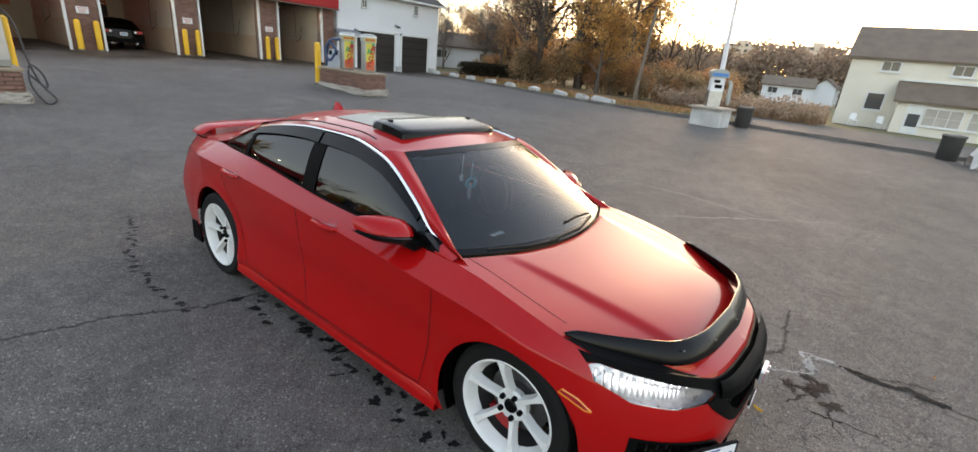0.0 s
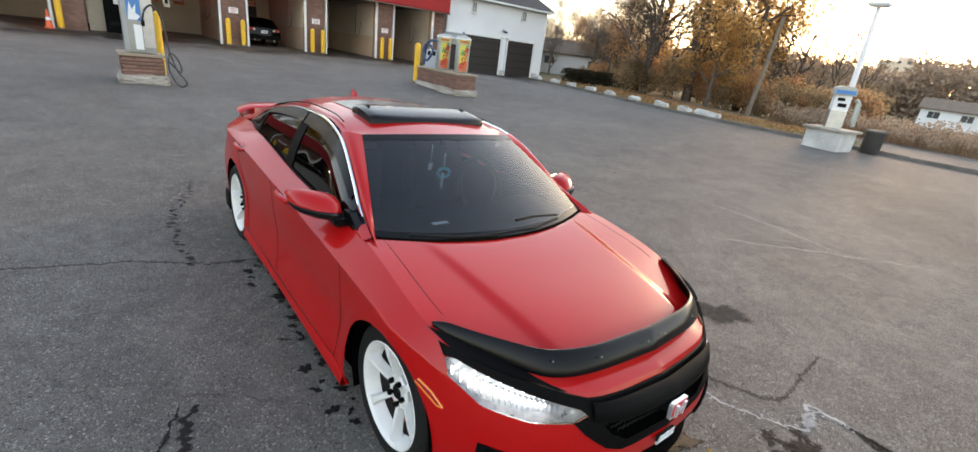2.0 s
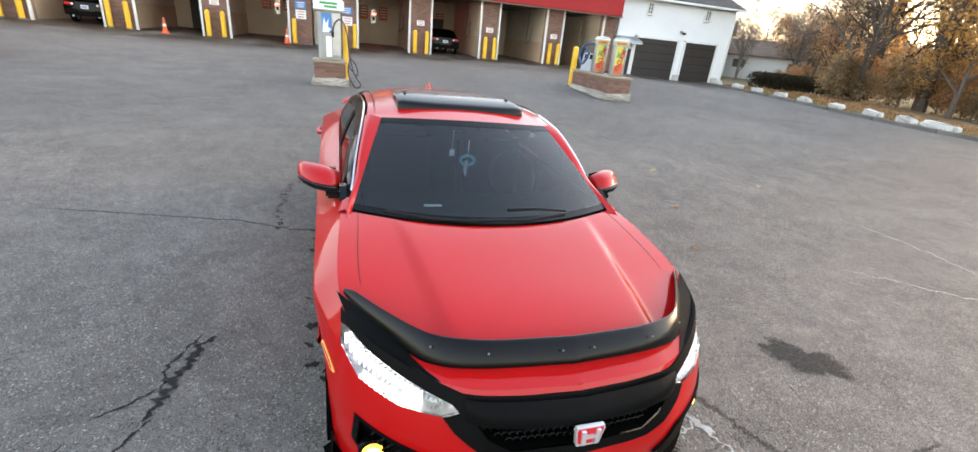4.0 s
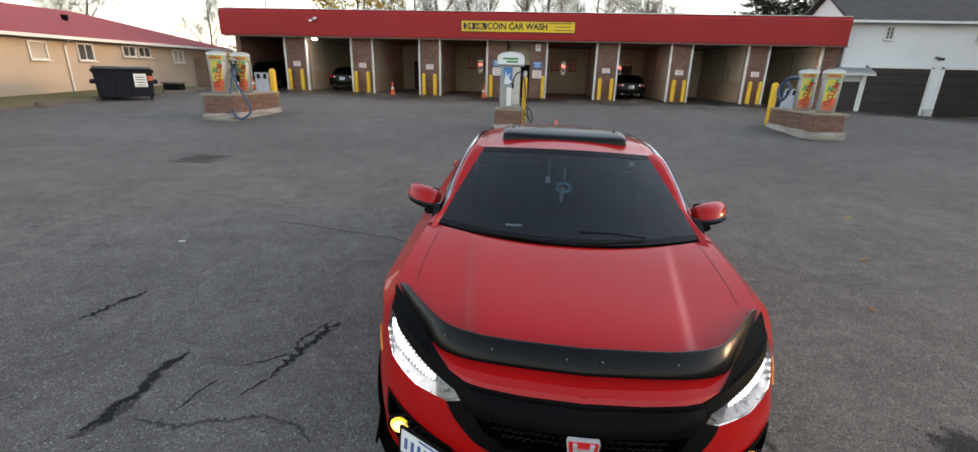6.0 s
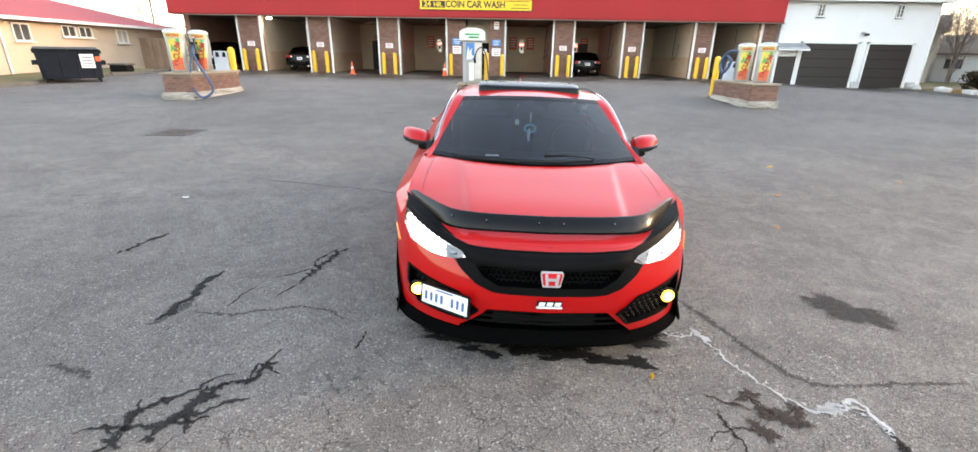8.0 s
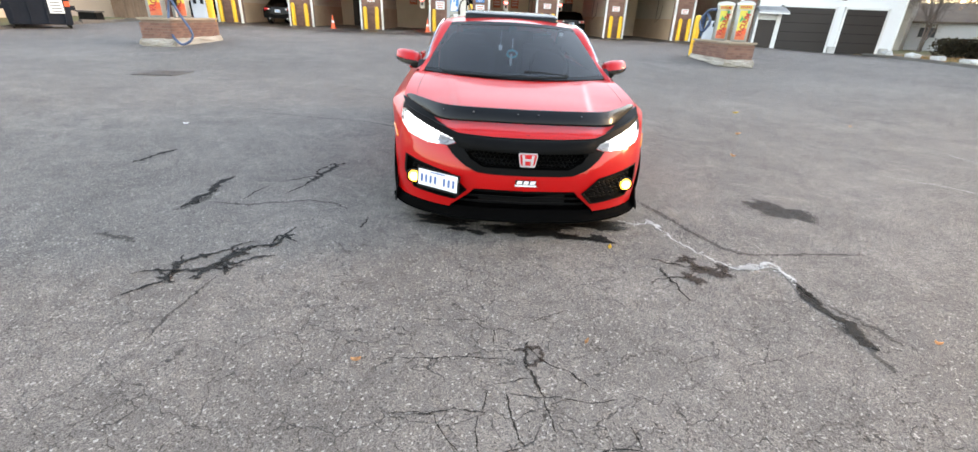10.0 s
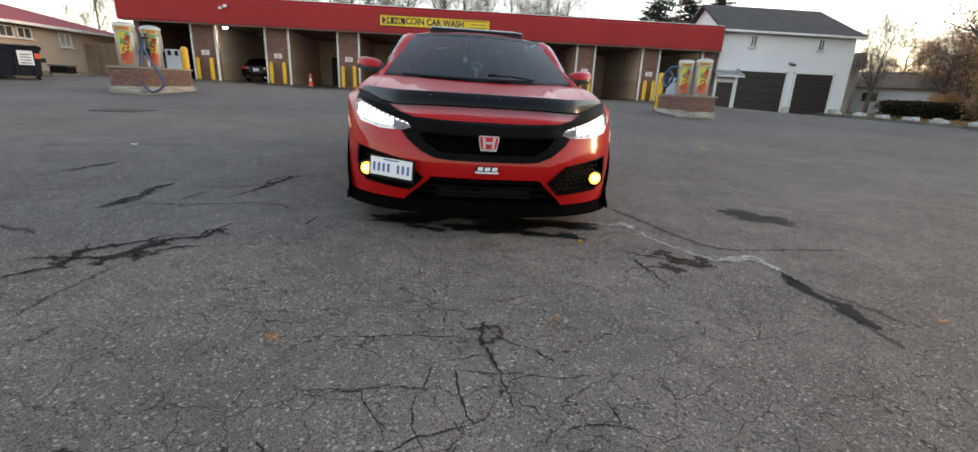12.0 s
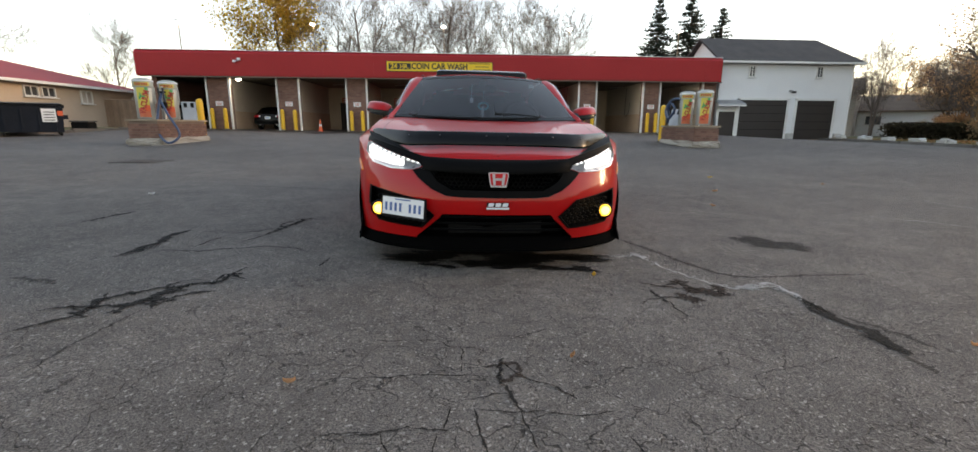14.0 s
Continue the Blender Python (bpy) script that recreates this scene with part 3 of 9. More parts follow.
def brick_mesh(w):
    w = round(w, 3)
    if w not in BRICKS:
        BRICKS[w] = mesh_of("brick", box(bmesh.new(), (0, 0, 0), (w, 0.04, 0.062), 0.004), M["brick"])
    return BRICKS[w]


piers = []
for x0, x1 in PIERS:
    p = wall("pier_%d" % (len(piers) + 1), [(((x0 + x1) / 2, FACE + 0.3, (SOFFIT + zf) / 2 - 0.05), (x1 - x0 - 0.02, 0.58, SOFFIT - zf + 0.2))], M["mortar"], "brown brick pier between two wash bays")
    piers.append((p, x0, x1))
    # its courses of brick, far off and too small to pick apart
    bm = bmesh.new()
    zb = zf - 0.1
    for r in range(int((SOFFIT - zb) / 0.085)):
        off = 0.12 if r % 2 else 0.0
        x = x0 - off
        while x < x1 - 0.03:
            a, b = max(x, x0), min(x + 0.24, x1)
            x += 0.24
            if b - a > 0.05:
                box(bm, ((a + b) / 2, FACE + 0.005, zb + 0.045 + r * 0.085), (b - a - 0.012, 0.04, 0.073))
    tagged(part("brickwork", bm, M["brick"], p), kind="stuff")
# bay walls: painted block above a worn lower part
for i, (x0, x1) in enumerate(PIERS):
    xc = (x0 + x1) / 2
    wall("wall_bay_%d" % (i + 1), [((xc, (FACE + 0.6 + BACK) / 2, 2.58), (0.3, BACK - FACE - 0.6, 1.95))], M["tinpanel"], "dull panelled upper wall between wash bays")
    wall("wall_bay_low_%d" % (i + 1), [((xc, (FACE + 0.6 + BACK) / 2, 0.8), (0.36, BACK - FACE - 0.6, 1.6))], M["block_low"], "worn tan block lower wall between wash bays")
wall("wall_north", [((-1, BACK + 0.15, 1.85), (WX1 - WX0, 0.3, 3.7))], M["block"], "tan painted block rear wall of the wash bays")
wall("wall_west", [((WX0 + 0.15, (FACE + BACK) / 2 + 0.4, 1.85), (0.3, BACK - FACE, 3.7))], M["brick"], "brown brick end wall of the car wash")
wall("wall_east", [((WX1 + 0.13, (FACE + BACK) / 2 + 0.4, 1.85), (0.24, BACK - FACE, 3.7))], M["brick"], "brown brick end wall of the car wash")
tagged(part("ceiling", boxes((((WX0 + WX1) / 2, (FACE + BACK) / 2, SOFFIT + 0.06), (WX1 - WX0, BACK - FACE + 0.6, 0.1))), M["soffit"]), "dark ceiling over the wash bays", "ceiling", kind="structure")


def fascia():
    t = thing("fascia", pose(0, 0, 0), "red sheet-metal fascia band along the car wash roof", "fascia", kind="structure")
    bm = bmesh.new()
    y0 = FACE - 0.6
    prof = ((y0 + 0.04, SOFFIT - 0.06), (y0, SOFFIT), (y0, TOP - 0.16), (y0 + 0.18, TOP), (y0 + 0.6, TOP + 0.03), (BACK, TOP + 0.03), (BACK, SOFFIT + 0.12), (y0 + 0.6, SOFFIT + 0.12), (y0 + 0.6, SOFFIT - 0.06))
    V = grid(bm, [[(x, y, z) for y, z in prof] for x in (WX0 - 0.2, WX1 - 0.05)], wrap=True)
    for row in V:
        bm.faces.new(row)
    part("band", bm, M["fascia"], t)
    for i in range(12):   # vertical sheet joints
        x = WX0 + 1.6 + i * 2.85
        part("seam", boxes(((x, y0 - 0.003, (SOFFIT + TOP - 0.16) / 2), (0.012, 0.008, TOP - 0.16 - SOFFIT))), M["fascia"], t)
    part("top_flashing", boxes((((WX0 + WX1) / 2 - 0.1, y0 + 0.17, TOP + 0.012), (WX1 - WX0 + 0.14, 0.14, 0.03))), M["white_trim"], t)
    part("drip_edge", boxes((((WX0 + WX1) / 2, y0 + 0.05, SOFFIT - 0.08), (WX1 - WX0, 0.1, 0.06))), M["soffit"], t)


fascia()


def wash_sign():
    t = thing("wash_sign", pose(-1.17, FACE - 0.62, 4.15), "yellow and black sign on the red fascia", "sign")
    part("panel", box(bmesh.new(), (0, 0, 0), (6.15, 0.05, 0.56), 0.01), M["sign_yellow"], t)
    part("border", boxes(((0, -0.001, 0.275), (6.2, 0.06, 0.03)), ((0, -0.001, -0.275), (6.2, 0.06, 0.03)), ((-3.08, -0.001, 0), (0.03, 0.06, 0.56)), ((3.08, -0.001, 0), (0.03, 0.06, 0.56))), M["black_ink"], t)
    part("block", box(bmesh.new(), (-2.32, -0.03, 0), (1.28, 0.01, 0.34), 0.004), M["black_ink"], t)
    lettering("text", "24", 0.4, pose(-2.66, -0.037, 0, 90), M["sign_yellow"], t, bold=0.02)
    lettering("text", "HR.", 0.33, pose(-2.06, -0.037, -0.02, 90), M["sign_yellow"], t, bold=0.02)
    lettering("text", "COIN CAR WASH", 0.46, pose(-0.02, -0.03, 0, 90), M["black_ink"], t, width=3.25, bold=0.03)
    part("small_print", boxes(*[((2.3 + d, -0.03, z), (w, 0.008, 0.035)) for d, w, z in ((0, 1.25, 0.19), (0.15, 0.8, 0.02), (0.15, 1.0, -0.15))]), M["black_ink"], t)


wash_sign()


def bollard(x, y, h=1.22, r=0.11, lean=0.0):
    t = thing("bollard", pose(x, y, g(x, y), lean, lean), "yellow painted steel bollard with a rounded top", "bollard", "bay bollards")
    bm = bmesh.new()
    lathe(bm, [(r, -0.05), (r, h - r), (r * 0.92, h - r * 0.55), (r * 0.6, h - 0.02), (r * 0.2, h)], 16)
    part("post", bm, M["yellow"], t, smooth=True)
    part("foot", lathe(bmesh.new(), [(r * 1.5, -0.03), (r * 1.5, 0.03), (r * 1.05, 0.05)], 14), M["concrete_dark"], t)


for x0, x1 in PIERS[:3] + PIERS[5:8]:
    bollard(x0 + 0.22, FACE - 0.25)
    bollard(x1 - 0.2, FACE - 0.25)
bollard(-2.6, FACE - 0.25)
bollard(0.35, FACE - 0.25)


def guard_frame(x, tilt):
    t = thing("door_guide", pose(x, FACE - 0.03, zf), "white steel door guide at a wash bay opening", "door guide", "bay door guides")
    part("channel", boxes(((0, 0, 1.55), (0.09, 0.1, 3.1)), ((0.03 * tilt, 0.03, 1.55), (0.04, 0.14, 3.1)), bevel=0.008), M["white_trim"], t)


for i, (x0, x1) in enumerate(PIERS):
    if i != 4:
        guard_frame(x0 - 0.06, -1)
    if i not in (3, 8):
        guard_frame(x1 + 0.06, 1)


def notice(x, z, w, h, m="label_white", y=FACE - 0.02, label="small white notice with unreadable print on a pier", bars=3):
    t = thing("notice", pose(x, y, z), label, "notice", "pier notices")
    part("plate", box(bmesh.new(), (0, 0, 0), (w, 0.02, h), 0.004), M[m], t)
    part("print", boxes(*[((0, -0.012, h * (0.28 - 0.28 * k)), (w * (0.75 - 0.1 * k), 0.006, h * 0.1)) for k in range(bars)]), M["label_red" if m == "label_white" else "label_white"], t)


for x0, x1 in PIERS[:3] + PIERS[5:8]:
    notice((x0 + x1) / 2, 2.0, 0.42, 0.26)
notice(-2.27, 2.28, 0.5, 0.34, "label_blue", label="blue price board with unreadable print", bars=3)
notice(-2.27, 1.83, 0.5, 0.42, "label_white", label="white instruction board with unreadable print", bars=3)
notice(0.0, 3.15, 0.28, 0.4, "label_white", label="small warning notice on a pier", bars=2)
notice(0.0, 2.23, 0.5, 0.34, "label_blue", label="blue price board with unreadable print")
notice(0.0, 1.73, 0.5, 0.42, "label_white", label="white instruction board with unreadable print")


def red_board(x, y, z, w, h):
    t = thing("menu_board", pose(x, y, z), "faded red wash menu board on the rear bay wall", "sign", "bay menu boards")
    part("panel", box(bmesh.new(), (0, 0, 0), (w, 0.03, h), 0.006), M["label_red"], t)
    part("print", boxes(*[((0, -0.018, h * (0.35 - 0.2 * k)), (w * 0.7, 0.006, h * 0.07)) for k in range(4)]), M["label_white"], t)


bays = [(PIERS[i][1], PIERS[i + 1][0]) for i in range(8)]
for i, (a, b) in enumerate(bays):
    if i == 3:
        continue
    mid = (a + b) / 2
    if i in (1, 2, 4, 5):
        red_board(mid - 0.55, BACK - 0.02, 2.4, 0.55, 0.85)
        red_board(mid + 0.75, BACK - 0.02, 2.4, 0.55, 0.85)
        t = thing("coin_box", pose(mid + 0.1, BACK - 0.06, 2.2), "steel coin box with a red lit display", "coin box", "bay coin boxes")
        part("case", box(bmesh.new(), (0, 0, 0), (0.34, 0.12, 0.9), 0.015), M["steel"], t)
        part("display", box(bmesh.new(), (0, -0.065, 0.12), (0.24, 0.01, 0.09), 0.003), M["screen_red"], t)
        part("slot", box(bmesh.new(), (0, -0.065, -0.15), (0.14, 0.012, 0.2), 0.003), M["black_plastic"], t)
    if i in (1, 5):
        t = thing("rear_door", pose(a + 0.9 if i == 1 else b - 0.9, BACK - 0.03, zf), "plain dark steel door in the rear bay wall", "door", kind="structure")
        part("leaf", box(bmesh.new(), (0, 0, 1.02), (0.9, 0.06, 2.04), 0.008), M["door_dark"], t)
        part("handle", box(bmesh.new(), (0.36, -0.05, 1.0), (0.1, 0.05, 0.03), 0.008), M["steel"], t)
    # overhead boom and wand hose on a bay wall
    t = thing("wash_boom", pose(b - 0.3, FACE + 3.2, SOFFIT + 0.01), "steel overhead boom with a black wash hose", "wash hose", "bay wash booms")
    part("boom", tube(bmesh.new(), [(0, 0, 0.02), (0, 0, -0.14), (-0.5, -0.5, -0.19), (-1.1, -0.8, -0.26)], 0.02, 8), M["steel"], t, smooth=True)
    pts = [(0.18 - 0.02 * k, -0.4 - 0.04 * k, -0.25 - 1.9 * (k / 9) + 0.25 * math.sin(k / 9 * math.pi)) for k in range(10)]
    part("hose", tube(bmesh.new(), pts + [(0.2, -0.9, -1.9), (0.2, -1.1, -1.2)], 0.017, 8), M["hose_black"], t, smooth=True)

    # added fill lamp, tucked out of sight behind the fascia to brighten the bay
    lm = thing("bay_light", pose(mid, FACE + 0.2, SOFFIT + 0.05), "added fill lamp hidden behind the fascia of a wash bay", "lamp", "bay ceiling lights")
    part("housing", box(bmesh.new(), (0, 0, -0.03), (0.9, 0.16, 0.05), 0.012), M["galv"], lm)
    part("fill_lens", box(bmesh.new(), (0, 0, -0.058), (0.8, 0.12, 0.012), 0.004), M["lamp_and_fill"], lm)

# office alcove between the middle piers
wall("wall_alcove", [((-1.0, FACE + 1.2, 1.9), (1.4, 0.15, 3.2))], M["block"], "tan alcove wall between the middle piers")
t = thing("vending_machine", pose(-0.75, FACE + 0.85, zf), "tall black vending cabinet in the alcove", "vending machine")
part("cabinet", box(bmesh.new(), (0, 0, 0.92), (0.75, 0.45, 1.84), 0.02), M["black_satin"], t)
part("label", box(bmesh.new(), (0.1, -0.228, 1.35), (0.2, 0.01, 0.28), 0.003), M["label_white"], t)
part("tray", box(bmesh.new(), (0, -0.228, 0.4), (0.5, 0.02, 0.18), 0.006), M["black_plastic"], t)
t = thing("wall_lamp", pose(-13.0, FACE + 0.2, SOFFIT - 0.1), "lit round lamp under the wash bay ceiling", "lamp")
part("housing", lathe(bmesh.new(), [(0.12, 0.06), (0.16, 0.0), (0.16, -0.04)], 16), M["galv"], t)
part("bulb", lathe(bmesh.new(), [(0.14, -0.045), (0.12, -0.09), (0.05, -0.12)], 16), M["lamp_and_fill"], t)
t = thing("flood_light", pose(-12.6, FACE - 0.66, 4.35), "small twin floodlight on the red fascia", "lamp")
part("bracket", box(bmesh.new(), (0, 0, 0), (0.1, 0.08, 0.1), 0.01), M["galv"], t)
for s in (-1, 1):
    part("head", box(bmesh.new(), (s * 0.13, -0.1, 0.06 * s), (0.16, 0.12, 0.13), 0.02), M["label_white"], t)


def cone(x, y):
    t = thing("traffic_cone", pose(x, y, g(x, y)), "orange traffic cone on a square base", "traffic cone", "cones")
    part("base", box(bmesh.new(), (0, 0, 0.02), (0.34, 0.34, 0.04), 0.01), M["orange"], t)
    part("body", lathe(bmesh.new(), [(0.13, 0.04), (0.085, 0.3), (0.03, 0.68), (0.02, 0.7)], 18), M["orange"], t, smooth=True)
    part("collar", lathe(bmesh.new(), [(0.089, 0.3), (0.07, 0.42)], 18), M["label_white"], t, smooth=True)


cone(-8.28, 24.15)
cone(-2.95, 24.0)
cone(-16.4, 23.6)


# ---- vacuum islands ----
def brick_plinth(t, w, d, h, base=0.16):
    """A brick plinth with rows of single bricks on its faces, a rough foot and a slab on top."""
    part("core", boxes(((0, 0, base + (h - base) / 2), (w - 0.05, d - 0.05, h - base))), M["mortar"], t)
    bm = bmesh.new()
    box(bm, (0, 0, base / 2 - 0.06), (w + 0.12, d + 0.12, base + 0.16), 0.03)
    random.seed(3)
    bmesh.ops.subdivide_edges(bm, edges=bm.edges[:], cuts=5, use_grid_fill=True)
    for v in bm.verts:
        k = 1.0 if v.co.z < base * 0.7 else 0.35
        v.co += Vector((random.uniform(-0.05, 0.05) * k, random.uniform(-0.05, 0.05) * k, random.uniform(-0.03, 0.03)))
    part("foot", bm, M["concrete"], t)
    slab = part("slab", box(bmesh.new(), (0, 0, h + 0.03), (w + 0.1, d + 0.1, 0.06), 0.012), M["slab"], t)
    rows = int((h - base) / 0.075)
    for face in range(4):
        along = w if face % 2 == 0 else d
        n = max(2, round(along / 0.225))
        step = along / n
        for r in range(rows):
            z = base + 0.04 + r * 0.075
            off = 0.5 * step if r % 2 else 0
            k = 0
            x = -along / 2 - off
            while x < along / 2 - 0.02:
                a, b = max(x, -along / 2), min(x + step, along / 2)
                x += step
                if b - a < 0.05:
                    continue
                ob = new("brick", brick_mesh(b - a - 0.012))
                ob.parent = t
                q = (a + b) / 2
                ob.matrix_local = (pose(q, -d / 2, z), pose(w / 2, q, z, 0, 0, 90), pose(q, d / 2, z), pose(-w / 2, q, z, 0, 0, 90))[face]
    return slab


def vacuum(x, y, z, rz, group):
    """A coin vacuum: a tall steel canister with a domed top and a fruit-coloured label."""
    t = thing("vacuum", pose(x, y, z, 0, 0, rz) @ Matrix.Diagonal((0.98, 0.98, 0.95, 1)), "tall steel coin vacuum with a domed top and bright label", "vacuum machine", group)
    part("body", lathe(bmesh.new(), [(0.24, 0), (0.25, 0.02), (0.25, 0.98), (0.24, 1.0)], 28), M["vac_body"], t, smooth=True)
    part("band", lathe(bmesh.new(), [(0.262, 0.98), (0.27, 1.0), (0.27, 1.14), (0.262, 1.16)], 28), M["vac_top"], t, smooth=True)
    part("dome", lathe(bmesh.new(), [(0.275, 1.16), (0.27, 1.2), (0.22, 1.245), (0.1, 1.27), (0.02, 1.275)], 28), M["vac_top"], t, smooth=True)

    def curved(a0, a1, z0, z1, mat, r=0.254, name="label"):
        bm = bmesh.new()
        grid(bm, [[(r * math.sin(a), -r * math.cos(a), zz) for a in np.linspace(a0, a1, 8)] for zz in (z0, z1)])
        part(name, bm, M[mat], t)
    # flat front with the fruit label
    curved(-0.62, 0.62, 0.06, 0.97, "label_yellow")
    curved(-0.62, 0.62, 0.06, 0.26, "label_red", 0.2552)
    curved(-0.62, -0.1, 0.26, 0.33, "orange", 0.2552)
    curved(0.05, 0.62, 0.24, 0.42, "orange", 0.2554)
    for k in range(6):          # green leaves of the fruit
        a = -0.45 + 0.11 * k
        curved(a, a + 0.16, 0.60 + 0.035 * (k % 3), 0.70 + 0.05 * ((k * 2) % 3), "label_green", 0.2554 + 0.0002 * k)
    curved(0.25, 0.62, 0.78, 0.97, "label_green", 0.2554)
    curved(-0.66, -0.62, 0.04, 0.99, "vac_top", 0.257, "edge_strip")
    curved(0.62, 0.66, 0.04, 0.99, "vac_top", 0.257, "edge_strip")
    lettering("word", "VACUUM", 0.21, pose(0.03, -0.263, 0.52, 90, 0, 0) @ pose(0, 0, 0, 0, 0, 76), M["word_red"], t, width=0.74, bold=0.04)
    curved(-0.8, 0.8, 1.01, 1.13, "label_yellow", 0.2715, "name_band")
    for k in range(6):
        curved(-0.66 + 0.22 * k, -0.50 + 0.22 * k, 1.03, 1.11, "word_red", 0.273, "lettering_bar")
    part("rim_ring", lathe(bmesh.new(), [(0.276, 1.15), (0.284, 1.16), (0.284, 1.18), (0.274, 1.19)], 28), M["label_white"], t, smooth=True)
    part("door", box(bmesh.new(), (0.2, 0.12, 0.75), (0.14, 0.12, 0.5), 0.01), M["steel"], t)


def hose_loop(name, pts, r, mat, label, n=40):
    P = [Vector(p) for p in pts]
    out = []
    for i in range(len(P) - 1):
        p0, p1, p2, p3 = P[max(i - 1, 0)], P[i], P[i + 1], P[min(i + 2, len(P) - 1)]
        for k in range(8):
            u = k / 8
            out.append(0.5 * ((2 * p1) + (p2 - p0) * u + (2 * p0 - 5 * p1 + 4 * p2 - p3) * u * u + (3 * p1 - p0 - 3 * p2 + p3) * u ** 3))
    out.append(P[-1])
    return tagged(part(name, tube(bmesh.new(), out, r, 8), mat, smooth=True), label, "hose")


def mat_clip(x, y, z, rz, group):
    t = thing("mat_rack", pose(x, y, z, 0, 0, rz), "leaning steel mat rack with clamp plates", "mat rack", group)
    part("panel", box(bmesh.new(), (0, 0, 0.3), (0.42, 0.05, 0.66), 0.01, pose(0, 0, 0, -18)), M["galv"], t)
    for s in (-0.1, 0.1):
        part("clamp", box(bmesh.new(), (s, -0.04, 0.5), (0.1, 0.04, 0.16), 0.01, pose(0, 0, 0, -18)), M["black_plastic"], t)


def island(name, cx, cy, w, d, h, label):
    z = g(cx, cy)
    t = thing(name, pose(cx, cy, z), label, "island", kind="")
    brick_plinth(t, w, d, h)
    return z + h + 0.07


top = island("vacuum_island", -9.55, 11.5, 0.85, 2.75, 0.68, "low brown brick island with concrete slab and chipped foot")
vacuum(-9.68, 10.6, top, 22, "vacuums on the islands")
vacuum(-9.45, 11.45, top, 22, "vacuums on the islands")
mat_clip(-9.35, 12.35, top, 30, "mat racks")
hose_loop("vacuum_hose", [(-9.45, 11.20, top + 0.95), (-9.30, 10.65, top + 0.5), (-9.25, 10.40, top + 0.1), (-9.20, 10.20, top - 0.35), (-8.85, 10.05, g(-8.5, 9.7) + 0.08), (-8.60, 10.25, top - 0.45), (-8.90, 10.30, top + 0.15), (-9.20, 10.55, top + 0.55)], 0.035, M["hose_blue"], "blue-grey vacuum hose looped over the island edge")
t = thing("hose_holder", pose(-9.36, 10.98, top), "dark steel hose holder with nozzles between two vacuums", "hose holder")
part("post", tube(bmesh.new(), [(0, 0, 0), (0, 0, 1.0)], 0.03, 8), M["steel"], t, smooth=True)
part("valve_box", box(bmesh.new(), (0.03, -0.06, 0.42), (0.14, 0.14, 0.2), 0.02), M["black_plastic"], t)
part("cross_arm", box(bmesh.new(), (0.0, -0.04, 0.82), (0.24, 0.05, 0.06), 0.012), M["black_plastic"], t)
for k in (-0.08, 0.06):
    part("nozzle", tube(bmesh.new(), [(k, -0.08, 0.95), (k + 0.02, -0.09, 0.7), (k + 0.05, -0.12, 0.52)], [0.03, 0.03, 0.045], 8), M["hose_black"], t, smooth=True)
bollard(-9.4, 13.15, 1.45)
top = island("vacuum_island", 8.3, 12.3, 0.85, 2.6, 0.65, "low brown brick island with concrete slab and chipped foot")
vacuum(8.4, 11.5, top, -22, "vacuums on the islands")
vacuum(8.2, 12.4, top, -22, "vacuums on the islands")
mat_clip(8.15, 13.2, top, -50, "mat racks")
hose_loop("vacuum_hose", [(7.90, 12.40, top + 0.95), (7.75, 12.70, top + 0.9), (7.65, 12.90, top + 0.55), (7.70, 12.70, top + 0.25), (7.80, 12.50, top + 0.6), (7.75, 12.80, top + 0.8), (7.85, 13.10, top + 0.3), (7.90, 13.20, top + 0.08)], 0.045, M["hose_blue"], "blue vacuum hose coiled beside the canisters")
bollard(8.0, 13.9, 1.45)

# the middle island with its tall shampoo machine
top = island("shampoo_island", -0.88, 10.6, 0.74, 0.74, 0.56, "short square brick island with a concrete slab")
t = thing("shampoo_machine", pose(-0.86, 10.55, top), "tall grey coin shampoo machine with rounded white top", "vending machine")
part("body", box(bmesh.new(), (0, 0, 0.58), (0.56, 0.42, 1.16), 0.02), M["vac_body"], t)
bm = bmesh.new()
prism(bm, [(-0.37, 1.16), (0.37, 1.16), (0.37, 1.38)] + [(0.37 * math.cos(a), 1.38 + 0.14 * math.sin(a)) for a in np.linspace(0.2, math.pi - 0.2, 9)] + [(-0.37, 1.38)], -0.26, 0.26)
part("canopy", bm, M["label_white"], t)
part("canopy_rim", boxes(((0, -0.262, 1.175), (0.76, 0.02, 0.03)), bevel=0.006), M["vac_body"], t)
part("picture", box(bmesh.new(), (-0.06, -0.214, 0.88), (0.24, 0.01, 0.46), 0.003), M["label_blue"], t)
part("picture_splash", prism(bmesh.new(), [(-0.17, 0.66), (-0.02, 0.66), (0.05, 0.74), (-0.03, 0.80), (-0.01, 0.98), (-0.08, 0.86), (-0.12, 1.02), (-0.15, 0.84)], -0.223, -0.218), M["label_white"], t)
part("side_strip", box(bmesh.new(), (-0.235, -0.214, 0.60), (0.08, 0.012, 1.08), 0.004), M["galv"], t)
part("name_bar", boxes(((0, -0.264, 1.34), (0.42, 0.008, 0.05)), ((0.04, -0.264, 1.26), (0.3, 0.008, 0.05))), M["label_green"], t)
part("panel", box(bmesh.new(), (0.17, -0.214, 0.62), (0.2, 0.012, 1.0), 0.004), M["steel"], t)
